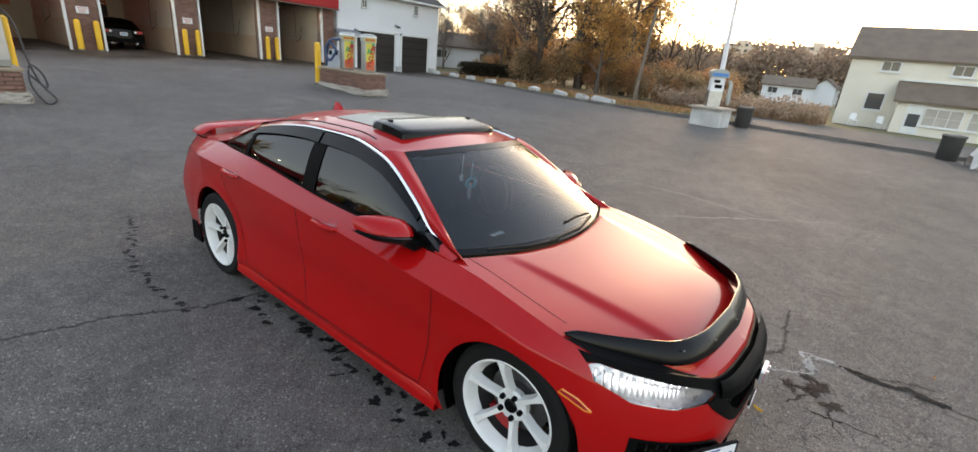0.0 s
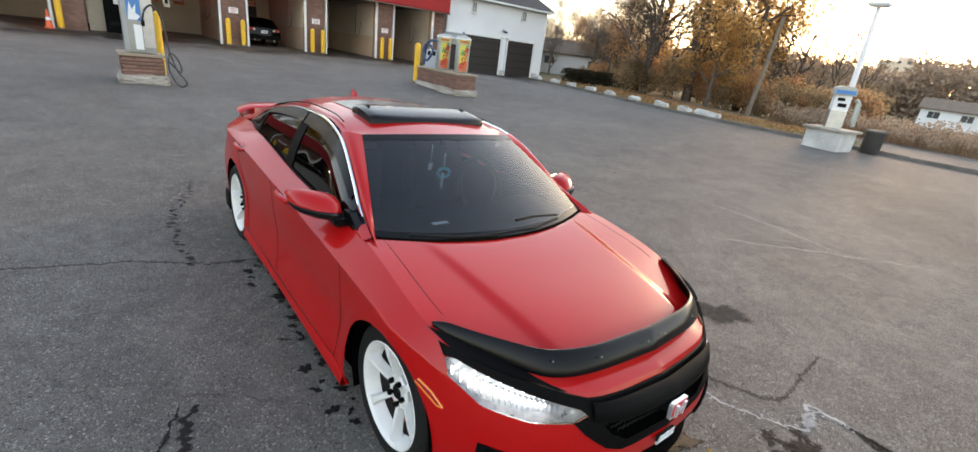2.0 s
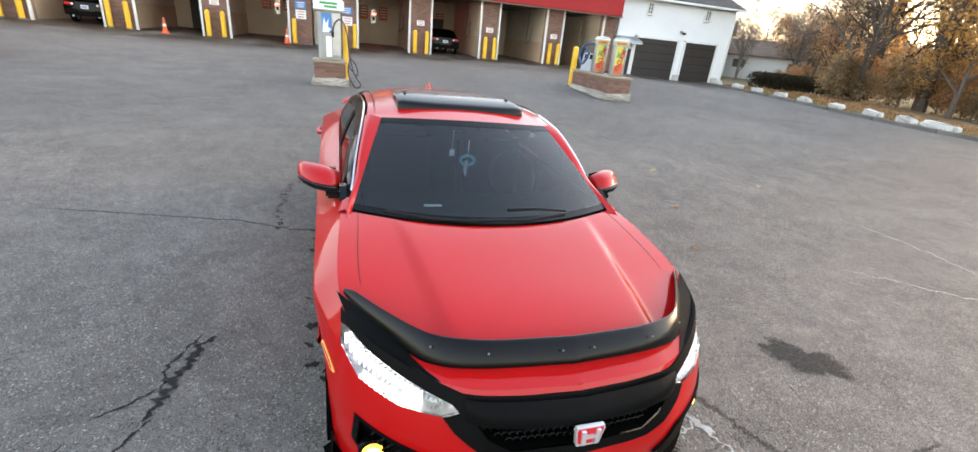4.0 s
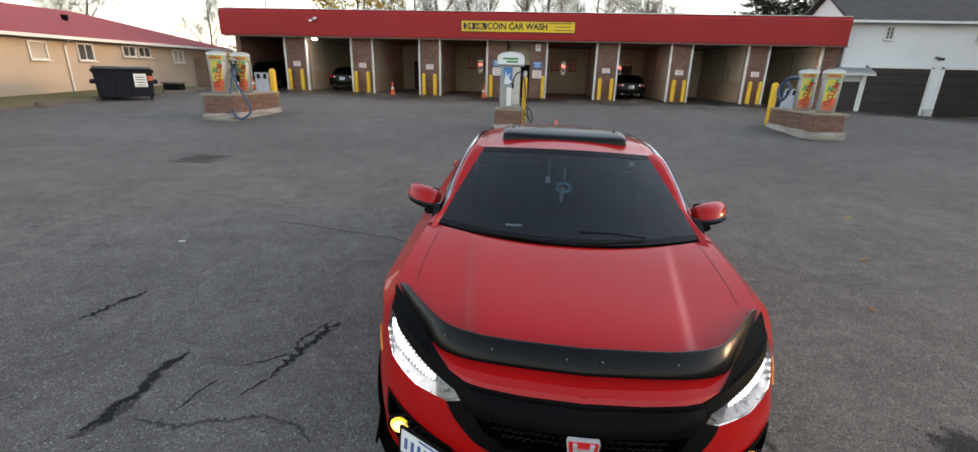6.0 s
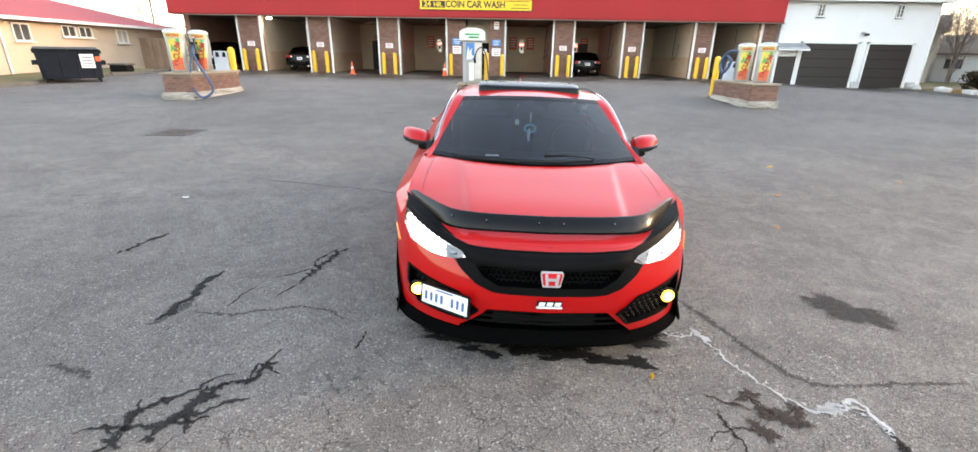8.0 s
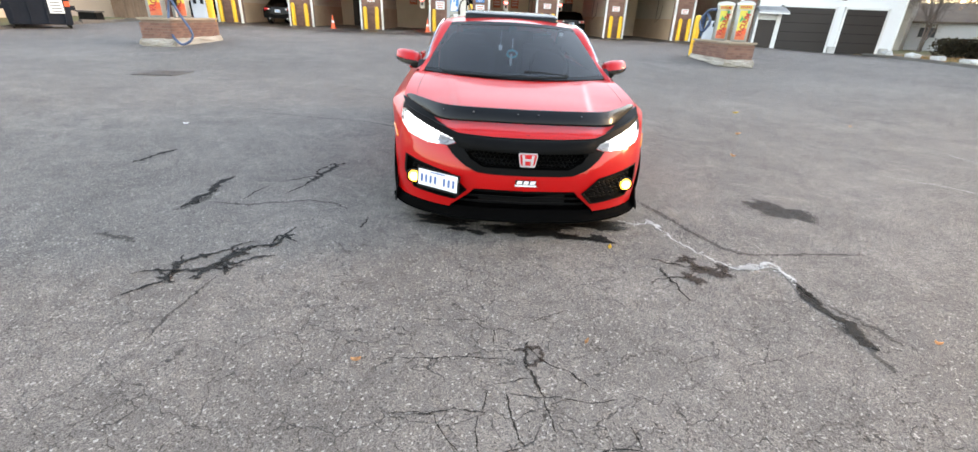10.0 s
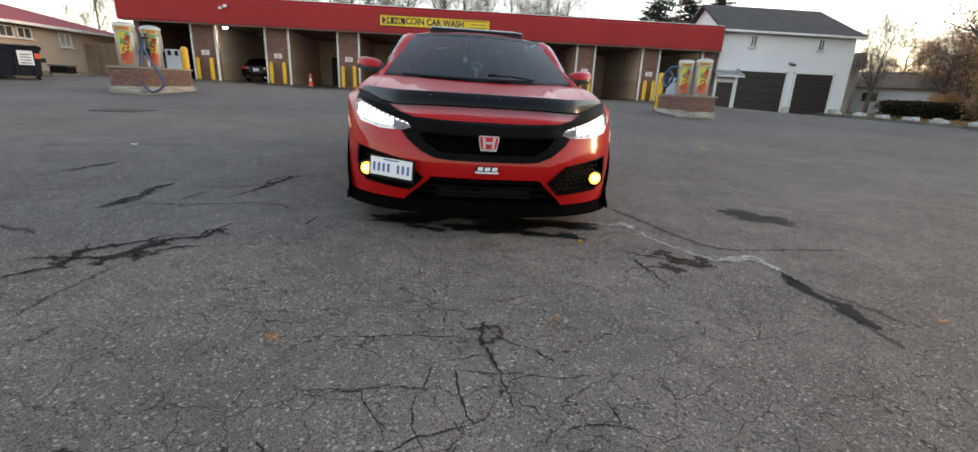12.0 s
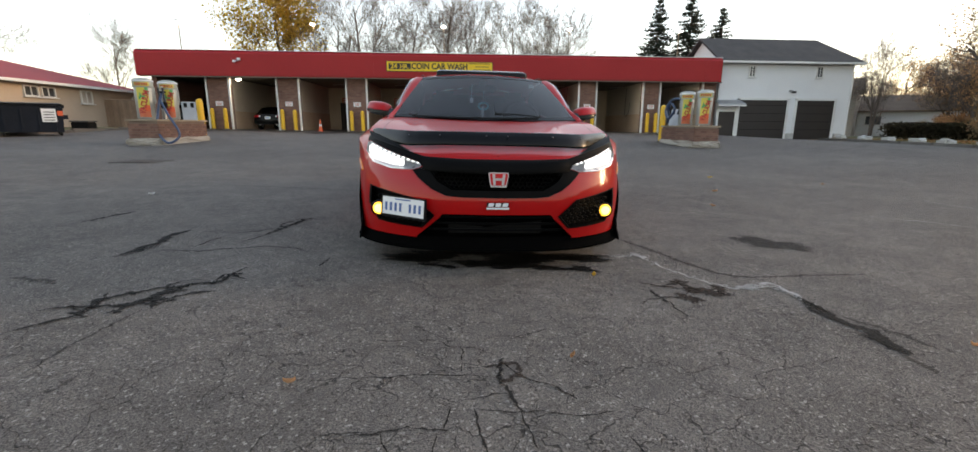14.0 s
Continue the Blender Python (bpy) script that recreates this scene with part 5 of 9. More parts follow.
small_house(41.5, 36.0, -50, 9.5, 7, 2.2, 1.5, "siding", "shingle_brown", "grey bungalow with a brown roof behind shrubs")
small_house(33.2, 37.5, -45, 5.6, 5, 3.9, 1.1, "concrete", "shingle_brown", "tall grey house behind bare trees")
small_house(78, 7.4, -84, 6.0, 4.5, 1.9, 1.2, "siding", "shingle_brown", "small white cottage among the reeds", -0.4)
small_house(80, 2.9, -5, 4.0, 2.6, 2.4, 1.2, "siding", "shingle_brown", "white gabled garage beyond the reeds", -0.75)
for x, y, w, h in ((300, 60.5, 18, 21.6), (300, 25.6, 16, 22.2)):
    t = thing("apartment_block", pose(x, y, -2), "distant apartment block on the skyline, haze put into its colour", "building", "distant blocks")
    part("wall", boxes(((0, 0, h / 2), (14, w, h))), M["hazy"], t)
    part("penthouse", boxes(((0, 0, h + 1), (7, w * 0.3, 2.2))), M["hazy"], t)
    for r in range(7):
        for c in range(int(w / 4)):
            part("window", boxes(((-7.02, -w / 2 + 2 + c * 4, 3 + r * 3), (0.1, 1.6, 1.3))), M["pane_dark"], t)


# ---- poles ----
t = thing("utility_pole", pose(26.0, 8.9, g(26.0, 8.9), 3.0, 1.5, 0), "weathered wooden utility stub pole leaning slightly", "pole")
part("shaft", tube(bmesh.new(), [(0, 0, -0.2), (0, 0, 2.6), (0.02, 0, 5.2)], [0.12, 0.105, 0.09], 10), M["pole_wood"], t, smooth=True)
t = thing("street_lamp", pose(19.6, 2.9, g(19.6, 2.9)), "white steel lot lamp post with a square head", "street lamp")
part("post", tube(bmesh.new(), [(0, 0, -0.1), (0, 0, 2.0), (0.02, 0.1, 4.72)], [0.11, 0.10, 0.07], 12), M["label_white"], t, smooth=True)
part("head", box(bmesh.new(), (0.0, 0.1, 4.79), (0.55, 0.62, 0.12), 0.03), M["label_white"], t)
part("lens", box(bmesh.new(), (0.0, 0.1, 4.72), (0.42, 0.46, 0.02), 0.004), M["label_white"], t)
for x in (-24.1, -12.7, -1.3, 10.1, 20.4):
    z = 9.45
    t = thing("area_lamp", pose(x, 40, 0), "tall dark lamp post with a lit head behind the car wash", "street lamp", "lit lamps behind the wash")
    part("post", tube(bmesh.new(), [(0, 0, 0), (0, 0, z - 0.1)], [0.07, 0.04], 8), M["pole_wood"], t)
    part("head", box(bmesh.new(), (0, -0.2, z), (0.3, 0.5, 0.12), 0.03), M["galv"], t)
    part("lens", box(bmesh.new(), (0, -0.26, z - 0.09), (0.28, 0.36, 0.10), 0.03), M["lamp_on"], t)


# ---- trees ----
def branches(seed, height, spread, levels, r0, first=0.3, kids=(5, 7), droop=0.0, taper=0.6, up=0.55):
    """Limbs as (points, radii) and the twig tips, grown from one trunk."""
    rng = random.Random(seed)
    limbs, tips = [], []

    def grow(p, d, length, r, level):
        n = 5 if level == 0 else 4
        pts, rs, q, dd = [p.copy()], [r], p.copy(), d.copy()
        for i in range(n):
            dd = (dd + Vector((rng.uniform(-1, 1), rng.uniform(-1, 1), rng.uniform(-0.5, 0.7))) * (0.06 if level == 0 else 0.16) + Vector((0, 0, 0.06 - droop))).normalized()
            q = q + dd * (length / n)
            pts.append(q.copy())
            rs.append(r * (1 - (1 - 0.25) * (i + 1) / n))
        limbs.append((pts, rs, level))
        if level >= levels:
            tips.extend(pts[2:])
            return
        m = rng.randint(*kids) + (3 if level == 0 else 0)
        for k in range(m):
            f = first + (1 - first) * (k + rng.random() * 0.8) / m if level == 0 else 0.25 + 0.75 * (k + rng.random()) / m
            f = min(f, 0.98)
            i = min(int(f * n), n - 1)
            b = pts[i].lerp(pts[i + 1], f * n - i)
            a = rng.uniform(0, 2 * math.pi)
            side = dd.cross(Vector((math.cos(a), math.sin(a), 0.2))).normalized()
            nd = (side * spread + d * up + Vector((0, 0, 0.15))).normalized()
            grow(b, nd, length * rng.uniform(0.42, 0.62) * (1.1 - 0.45 * f if level == 0 else 1), max(0.011, rs[i] * taper), level + 1)
    grow(Vector((0, 0, 0)), Vector((0, 0, 1)), height, r0, 0)
    return limbs, tips


def leaf_cloud(tips, per, size, jitter, seed):
    rng = np.random.default_rng(seed)
    c = np.repeat(np.array([tuple(p) for p in tips]), per, 0)
    c = c + rng.normal(0, jitter, c.shape)
    a, b = rng.normal(size=c.shape), rng.normal(size=c.shape)
    a /= np.linalg.norm(a, axis=1)[:, None]
    b -= a * (a * b).sum(1)[:, None]
    b /= np.linalg.norm(b, axis=1)[:, None]
    s = size * rng.uniform(0.6, 1.4, (len(c), 1))
    v = np.stack([c - a * s, c + b * s * 0.55, c + a * s, c - b * s * 0.55], 1).reshape(-1, 3)
    me = bpy.data.meshes.new("leaves")
    me.from_pydata(v.tolist(), [], np.arange(len(v)).reshape(-1, 4).tolist())
    return me


def tree(name, label, seed, height, spread, levels, r0, bark, leaves=None, per=3, size=0.12, jitter=0.25, keep=1.0, sides=(7, 5, 4, 3, 3), **kw):
    t = thing(name, pose(0, 0, 0), label, "tree")
    limbs, tips = branches(seed, height, spread, levels, r0, **kw)
    trunk, crown = bmesh.new(), bmesh.new()
    for pts, rs, lv in limbs:
        tube(trunk if lv == 0 else crown, pts, rs, sides[min(lv, 4)], caps=False)
    part("trunk", trunk, M[bark], t, smooth=True)
    part("branchwork", crown, M[bark], t)
    if leaves:
        rng = random.Random(seed)
        tips = [p for p in tips if rng.random() < keep]
        ob = new("crown", leaf_cloud(tips, per, size, jitter, seed))
        ob.data.materials.append(M[leaves])
        ob.parent = t
        tagged(ob, kind="stuff")
    return t


def plant(src, rows):
    """Stands the template at the first row and copies of it at the others: x, y, turn, size."""
    for i, (x, y, rz, s) in enumerate(rows):
        m = pose(x, y, g(x, y) - 0.05, 0, 0, rz) @ Matrix.Diagonal((s, s, s, 1))
        if i:
            copy_thing(src, m)
    x, y, rz, s = rows[0]
    src.matrix_world = pose(x, y, g(x, y) - 0.05, 0, 0, rz) @ Matrix.Diagonal((s, s, s, 1))


bare = tree("bare_tree", "tall leafless tree with fine grey twigs", 4, 9.0, 0.8, 4, 0.16, "bark_grey", kids=(6, 8), first=0.12, up=0.75, taper=0.52)
bare2 = tree("bare_tree", "wide leafless tree with fine brown twigs", 9, 8.0, 1.0, 4, 0.17, "bark_grey", kids=(6, 8), first=0.12, up=0.65, taper=0.52)
plant(bare, [(-9.6, 46, 0, 1.3), (-33.8, 46, 80, 0.84), (-12.6, 47, 200, 1.15), (10.2, 48, 140, 1.1), (1.6, 48, 300, 1.15), (34.5, 33, 30, 0.66), (7.5, 60, 10, 1.4)])
plant(bare2, [(-1.4, 47, 0, 1.5), (-5.5, 48, 70, 1.4), (37, 27.5, 60, 0.75), (33, 31.5, 160, 0.62), (14, 58, 220, 1.3), (-42, 40, 120, 1.1)])
yel = tree("yellow_tree", "tall tree with thinning yellow autumn leaves", 12, 9.0, 0.60, 3, 0.16, "bark", "leaf_yellow", per=14, size=0.10, jitter=0.35, kids=(6, 8), first=0.12, up=0.75)
plant(yel, [(-17.2, 45, 0, 1.2)])
orange = tree("autumn_tree", "broad tree with orange and brown autumn leaves", 21, 7.0, 1.0, 4, 0.24, "bark", "leaf_orange", per=3, size=0.085, jitter=0.15, keep=0.8, kids=(5, 6), first=0.14, up=0.5)
brown = tree("autumn_tree", "dense tree with dull brown withered leaves", 33, 7.0, 0.9, 4, 0.24, "bark", "leaf_brown", per=2, size=0.07, jitter=0.14, keep=0.42, kids=(5, 6), first=0.1, up=0.6)
dry = tree("autumn_tree", "dark tree with dry olive-brown leaves", 44, 7.5, 0.8, 4, 0.26, "bark", "leaf_dry", per=2, size=0.07, jitter=0.14, keep=0.38, kids=(5, 6), first=0.1, up=0.7)
plant(orange, [(31.4, 15.7, 0, 1.5), (33.6, 13.0, 130, 1.2), (38.0, 24.5, 60, 0.75), (41, 28, 200, 0.7), (30.0, 13.4, 40, 0.62)])
plant(brown, [(34.0, 22.5, 0, 0.9), (39.5, 15.5, 100, 0.95), (37, 26.5, 220, 0.75), (31.5, 35, 300, 0.62), (41, 31.0, 40, 0.8), (37.5, 18.5, 10, 1.0), (42, 38, 150, 0.75), (43.5, 36.5, 20, 0.8), (41, 34, 260, 0.7)])
plant(dry, [(30.2, 18.6, 0, 1.15), (33.0, 20.2, 90, 1.3), (38, 11.5, 60, 0.8), (43, 33, 10, 0.8), (45.5, 38.5, 100, 0.75), (39.5, 31.5, 200, 0.62)])
sparse = tree("thin_tree", "slim sparse tree with a few withered leaves", 52, 7.0, 0.7, 3, 0.13, "bark", "leaf_dry", per=2, size=0.10, jitter=0.22, kids=(4, 6), first=0.35, up=0.7, keep=0.6)
plant(sparse, [(37.5, 12.6, 0, 1.0), (39.0, 13.8, 120, 0.85), (44, 10.6, 60, 0.9), (47, 9.5, 200, 0.75)])


def spruce(seed):
    t = thing("spruce", pose(0, 0, 0), "tall dark green spruce with drooping tiers", "tree")
    part("trunk", tube(bmesh.new(), [(0, 0, 0), (0, 0, 7), (0, 0, 14.9)], [0.2, 0.12, 0.02], 8), M["bark"], t)
    rng = random.Random(seed)
    bm, tips = bmesh.new(), []
    z = 1.6
    while z < 14.7:
        L = 6.2 * (1 - z / 15.0) ** 1.0 + 0.03
        for k in range(9):
            a = rng.uniform(0, 6.28)
            l = L * rng.uniform(0.6, 1.15)
            p = [Vector((0, 0, z)), Vector((math.cos(a) * l * 0.55, math.sin(a) * l * 0.55, z - 0.08 * l)), Vector((math.cos(a) * l, math.sin(a) * l, z - 0.18 * l + 0.08))]
            tube(bm, p, [0.03, 0.018, 0.006], 4, caps=False)
            n = max(3, int(l * 6))
            tips += [p[0].lerp(p[2], (i + 1) / n) + Vector((0, 0, -0.1 * l * math.sin((i + 1) / n * 3))) for i in range(n)]
        z += 0.40
    tagged(part("branchwork", bm, M["bark"], t), kind="stuff")
    ob = new("crown", leaf_cloud(tips, 5, 0.12, 0.08, seed))
    ob.data.materials.append(M["needles"])
    ob.parent = t
    tagged(ob, kind="stuff")
    return t


plant(spruce(7), [(22.6, 50, 0, 1.0), (26.6, 50.5, 130, 1.06), (30.0, 50, 250, 0.95), (38, 48, 40, 0.7)])


def shrub(seed, leaves, label):
    return tree("shrub", label, seed, 2.2, 1.1, 2, 0.05, "bark", leaves, per=9, size=0.085, jitter=0.24, kids=(6, 8), first=0.05, up=0.5, sides=(5, 4, 3, 3, 3))


random.seed(77)
sh1, sh2 = shrub(61, "leaf_dry", "tangled shrub with dry olive leaves"), shrub(62, "leaf_brown", "tangled brown thicket shrub")
r1, r2 = [], []
for k in range(30):
    f = k / 30
    x, y = 29 + 4 * random.random() + 3 * f, 20.0 - 12.5 * f + random.uniform(-0.8, 0.8)
    (r1 if k % 2 else r2).append((x, y, random.uniform(0, 360), random.uniform(0.55, 1.0)))
for k in range(30):
    (r1 if k % 2 else r2).append((33 + 9 * random.random(), 11 - 4.5 * k / 30 + random.uniform(-0.8, 0.8), random.uniform(0, 360), random.uniform(0.6, 1.0)))
for k in range(14):
    (r1 if k % 3 else r2).append((33 + k * 0.9, 27 + random.uniform(-2, 2.5), random.uniform(0, 360), random.uniform(0.4, 0.7)))
plant(sh1, r1)
plant(sh2, r2)


def hedge():
    """A low clipped hedge between the garage and the thicket."""
    rng = np.random.default_rng(15)
    n = 9000
    f = rng.uniform(0, 1, n)
    x, y = 27.0 + 5.5 * f + rng.uniform(-0.4, 0.4, n), 23.6 - 4.2 * f + rng.uniform(-0.5, 0.5, n)
    z = np.array([g(a, b) for a, b in zip(x, y)]) + 0.1 + rng.uniform(0, 0.95, n) ** 0.7
    ob = new("hedge", leaf_cloud(np.stack([x, y, z], -1), 1, 0.09, 0.03, 16))
    ob.data.materials.append(M["hedge"])
    tagged(ob, "low dark green clipped hedge", "hedge", kind="stuff")


hedge()


def far_woods():
    rng = np.random.default_rng(5)
    n = 150000
    y = rng.uniform(-110, 75, n)
    x = 84 + rng.uniform(0, 24, n) + np.abs(y) * 0.1
    top = 6.4 + 0.8 * np.sin(y * 0.21) + 0.9 * np.sin(y * 0.53 + 1) + 0.7 * np.sin(y * 1.3 + 2) + rng.normal(0, 0.5, n)
    z = -1.8 + (top + 1.8) * rng.uniform(0, 1, n) ** 0.7
    ob = new("far_woods", leaf_cloud(np.stack([x, y, z], -1), 1, 0.34, 0.2, 6))
    ob.data.materials.append(M["leaf_far"])
    tagged(ob, "hazy brown woods along the low horizon", "woods", kind="stuff")
    n = 40000
    x = rng.uniform(-190, 190, n)
    yy = 95 + rng.uniform(0, 22, n)
    top = 4.5 + 1.5 * np.sin(x * 0.17) + 1.0 * np.sin(x * 0.41 + 1) + rng.normal(0, 0.5, n)
    ob = new("far_woods", leaf_cloud(np.stack([x, yy, -0.5 + (top + 0.5) * rng.uniform(0, 1, n) ** 0.7], -1), 1, 0.45, 0.2, 7))
    ob.data.materials.append(M["leaf_dry"])
    tagged(ob, "dim far woods behind the buildings", "woods", kind="stuff")


far_woods()


def reeds():
    rng = np.random.default_rng(9)
    n = 3600
    x, y = rng.uniform(26, 34, n), rng.uniform(-0.5, 8.0, n)
    z = np.array([g(a, b) for a, b in zip(x, y)]) + 0.05
    h = rng.uniform(0.45, 1.25, n) * (0.75 + 0.35 * np.sin(y * 1.3) * np.sin(x * 0.9))
    lx, ly = rng.normal(0, 0.16, n), rng.normal(0, 0.16, n)
    v, f = [], []
    a = rng.uniform(0, math.pi, n)
    wx, wy = np.cos(a) * 0.02, np.sin(a) * 0.02
    b0, b1 = np.stack([x - wx, y - wy, z], -1), np.stack([x + wx, y + wy, z], -1)
    tp = np.stack([x + lx, y + ly, z + h], -1)
    v = np.stack([b0, b1, tp], 1).reshape(-1, 3)
    me = bpy.data.meshes.new("reeds")
    me.from_pydata(v.tolist(), [], np.arange(len(v)).reshape(-1, 3).tolist())
    ob = new("reeds", me)
    me.materials.append(M["reed"])
    tagged(ob, "stand of tall dry tan reeds", "reeds", kind="stuff")
    k = rng.random(n) < 0.4
    ob = new("reed_plumes", leaf_cloud(tp[k], 5, 0.075, 0.07, 4))
    ob.data.materials.append(M["plume"])
    tagged(ob, "pale fluffy plumes on the dry reeds", "reeds", kind="stuff")


reeds()


def leaf_litter():
    """Fallen leaves lying over the verge behind the kerb."""
    rng = np.random.default_rng(23)
    n = 9000
    y = rng.uniform(4.5, 24, n)
    x = np.array([kerb_x(b) for b in y]) + 0.35 + rng.uniform(0, 1, n) ** 1.2 * 6.5
    z = np.array([g(a, b) for a, b in zip(x, y)]) + 0.035 + rng.uniform(0, 0.03, n)
    ob = new("leaf_litter", leaf_cloud(np.stack([x, y, z], -1), 1, 0.06, 0.012, 24))
    ob.data.materials.append(M["leaf_fallen"])
    tagged(ob, "fallen orange-brown leaves over the rough verge", "leaves", kind="stuff")
    n = 5000
    y = rng.uniform(2.0, 24, n)
    x = np.array([kerb_x(b) for b in y]) + 0.3 + rng.uniform(0, 1, n) ** 1.6 * 3.0
    z = np.array([g(a, b) for a, b in zip(x, y)]) + 0.02
    h = rng.uniform(0.06, 0.20, n)
    a = rng.uniform(0, math.pi, n)
    v = np.stack([np.stack([x - np.cos(a) * 0.012, y - np.sin(a) * 0.012, z], -1), np.stack([x + np.cos(a) * 0.012, y + np.sin(a) * 0.012, z], -1), np.stack([x + rng.normal(0, 0.05, n), y + rng.normal(0, 0.05, n), z + h], -1)], 1).reshape(-1, 3)
    me = bpy.data.meshes.new("verge_grass")
    me.from_pydata(v.tolist(), [], np.arange(len(v)).reshape(-1, 3).tolist())
    me.materials.append(M["grass_blade"])
    tagged(new("verge_grass", me), "tired green and straw grass tufts along the kerb", "grass", kind="stuff")


leaf_litter()


# ---- the red car ----
def pchip(xs, ys, q):
    """Smooth monotone curve through control values."""
    xs, ys, q = np.asarray(xs, float), np.asarray(ys, float), np.asarray(q, float)
    h, d = np.diff(xs), np.diff(ys) / np.diff(xs)
    m = np.zeros(len(xs))
    m[0], m[-1] = d[0], d[-1]
    for i in range(1, len(xs) - 1):
        if d[i - 1] * d[i] > 0:
            w1, w2 = 2 * h[i] + h[i - 1], h[i] + 2 * h[i - 1]
            m[i] = (w1 + w2) / (w1 / d[i - 1] + w2 / d[i])
    i = np.clip(np.searchsorted(xs, q) - 1, 0, len(xs) - 2)
    t = (q - xs[i]) / h[i]
    return ys[i] * (2 * t ** 3 - 3 * t ** 2 + 1) + h[i] * m[i] * (t ** 3 - 2 * t ** 2 + t) + ys[i + 1] * (3 * t ** 2 - 2 * t ** 3) + h[i] * m[i + 1] * (t ** 3 - t ** 2)


# plan outline of the widest line, from the nose round the side to the tail; one knot each
KNOT = np.arange(14)
PX = (0.0, 0.35, 0.645, 0.815, 0.870, 0.893, 0.898, 0.90, 0.897, 0.89, 0.84, 0.74, 0.42, 0.0)
PY = (-2.150, -2.122, -1.975, -1.76, -1.585, -1.337, -0.87, 0.0, 1.0, 1.5, 2.0, 2.24, 2.37, 2.40)
ZTOP = (0.672, 0.676, 0.692, 0.735, 0.772, 0.826, 0.882, 0.892, 0.958, 0.955, 0.912, 0.900, 0.900, 0.900)
INTOP = (0.090, 0.090, 0.085, 0.075, 0.075, 0.085, 0.110, 0.128, 0.138, 0.170, 0.15, 0.12, 0.10, 0.09)
ZCREASE = (0.60, 0.60, 0.61, 0.64, 0.695, 0.745, 0.785, 0.838, 0.875, 0.880, 0.850, 0.80, 0.80, 0.80)
ZBOT = (0.190, 0.190, 0.190, 0.182, 0.165, 0.160, 0.170, 0.175, 0.170, 0.165, 0.20, 0.22, 0.22, 0.22)
INBOT = (0.05, 0.05, 0.03, 0.015, 0.02, 0.03, 0.015, 0.01, 0.015, 0.03, 0.03, 0.05, 0.06, 0.06)


def crease_v(u):
    """Where the shoulder crease lies between sill and shoulder."""
    zt, zb = pchip(KNOT, ZTOP, u), pchip(KNOT, ZBOT, u)
    return (pchip(KNOT, ZCREASE, u) - zb) / (zt - zb)


def body_points(u, v, push=0.0):
    """Points of the right flank, nose and tail (mirrored later): u along the knots, v from sill to shoulder."""
    x, y = pchip(KNOT, PX, u), pchip(KNOT, PY, u)
    e = 0.01
    dx, dy = pchip(KNOT, PX, np.clip(u + e, 0, 13)) - pchip(KNOT, PX, np.clip(u - e, 0, 13)), pchip(KNOT, PY, np.clip(u + e, 0, 13)) - pchip(KNOT, PY, np.clip(u - e, 0, 13))
    k = np.hypot(dx, dy) + 1e-9
    nx, ny = dy / k, -dx / k
    zt, zb, it, ib = (pchip(KNOT, w, u) for w in (ZTOP, ZBOT, INTOP, INBOT))
    z = zb + (zt - zb) * v
    vm = 0.42
    up, lo = np.clip((v - vm) / (1 - vm), 0, 1), np.clip((vm - v) / vm, 0, 1)
    side = np.clip((u - 3.2) / 1.6, 0, 1) * np.clip((10.5 - u) / 1.5, 0, 1)
    # flank: a hollow under the shoulder crease and a rolled-over shoulder
    door = np.clip((u - 5.2) / 1.0, 0, 1) * np.clip((9.6 - u) / 0.8, 0, 1)
    vc = crease_v(u)
    crease = side * (0.010 * np.exp(-np.abs(v - vc) / 0.07) - 0.020 * np.exp(-((v - 0.42) / 0.2) ** 2) * door + 0.016 * np.exp(-np.abs(v - 0.10) / 0.08) * door)
    over = np.clip((v - vc) / np.maximum(1 - vc, 0.02), 0, 1)
    shelf = it * over ** 1.12 
    ins = it * up ** 1.9 * (1 - side) + shelf * side + ib * lo ** 1.6 - crease - push
    # flared wheel arches
    for yc in (-1.337, 1.337):
        r = np.hypot(y - yc, z - 0.32)
        ins = ins - 0.012 * np.exp(-((r - 0.37) / 0.05) ** 2) * side
    return np.stack([-(x - nx * ins), y - ny * ins, z], -1)


def cut(bm, inside, snap):
    """Deletes the faces inside a closed shape and draws the rim onto it."""
    dead = [f for f in bm.faces if inside(f.calc_center_median())]
    rim = {v for f in dead for v in f.verts}
    bmesh.ops.delete(bm, geom=dead, context="FACES")
    for v in rim:
        if v.is_valid and v.link_faces:
            v.co = snap(v.co.copy())


def in_poly(px, pz, poly):
    c, j = False, len(poly) - 1
    for i in range(len(poly)):
        (xi, zi), (xj, zj) = poly[i], poly[j]
        if (zi > pz) != (zj > pz) and px < (xj - xi) * (pz - zi) / (zj - zi) + xi:
            c = not c
        j = i
    return c


def near_poly(px, pz, poly):
    best = None
    for i in range(len(poly)):
        (ax, az), (bx, bz) = poly[i], poly[(i + 1) % len(poly)]
        dx, dz = bx - ax, bz - az
        t = max(0, min(1, ((px - ax) * dx + (pz - az) * dz) / (dx * dx + dz * dz)))
        q = (ax + t * dx, az + t * dz)
        d = (q[0] - px) ** 2 + (q[1] - pz) ** 2
        if best is None or d < best[0]:
            best = (d, q)
    return best[1]


# a dense sample of the nose, to lay lamps and panels on it
_u, _v = np.meshgrid(np.linspace(0, 5.0, 260), np.linspace(0, 1, 90))
_S = body_points(_u, _v)


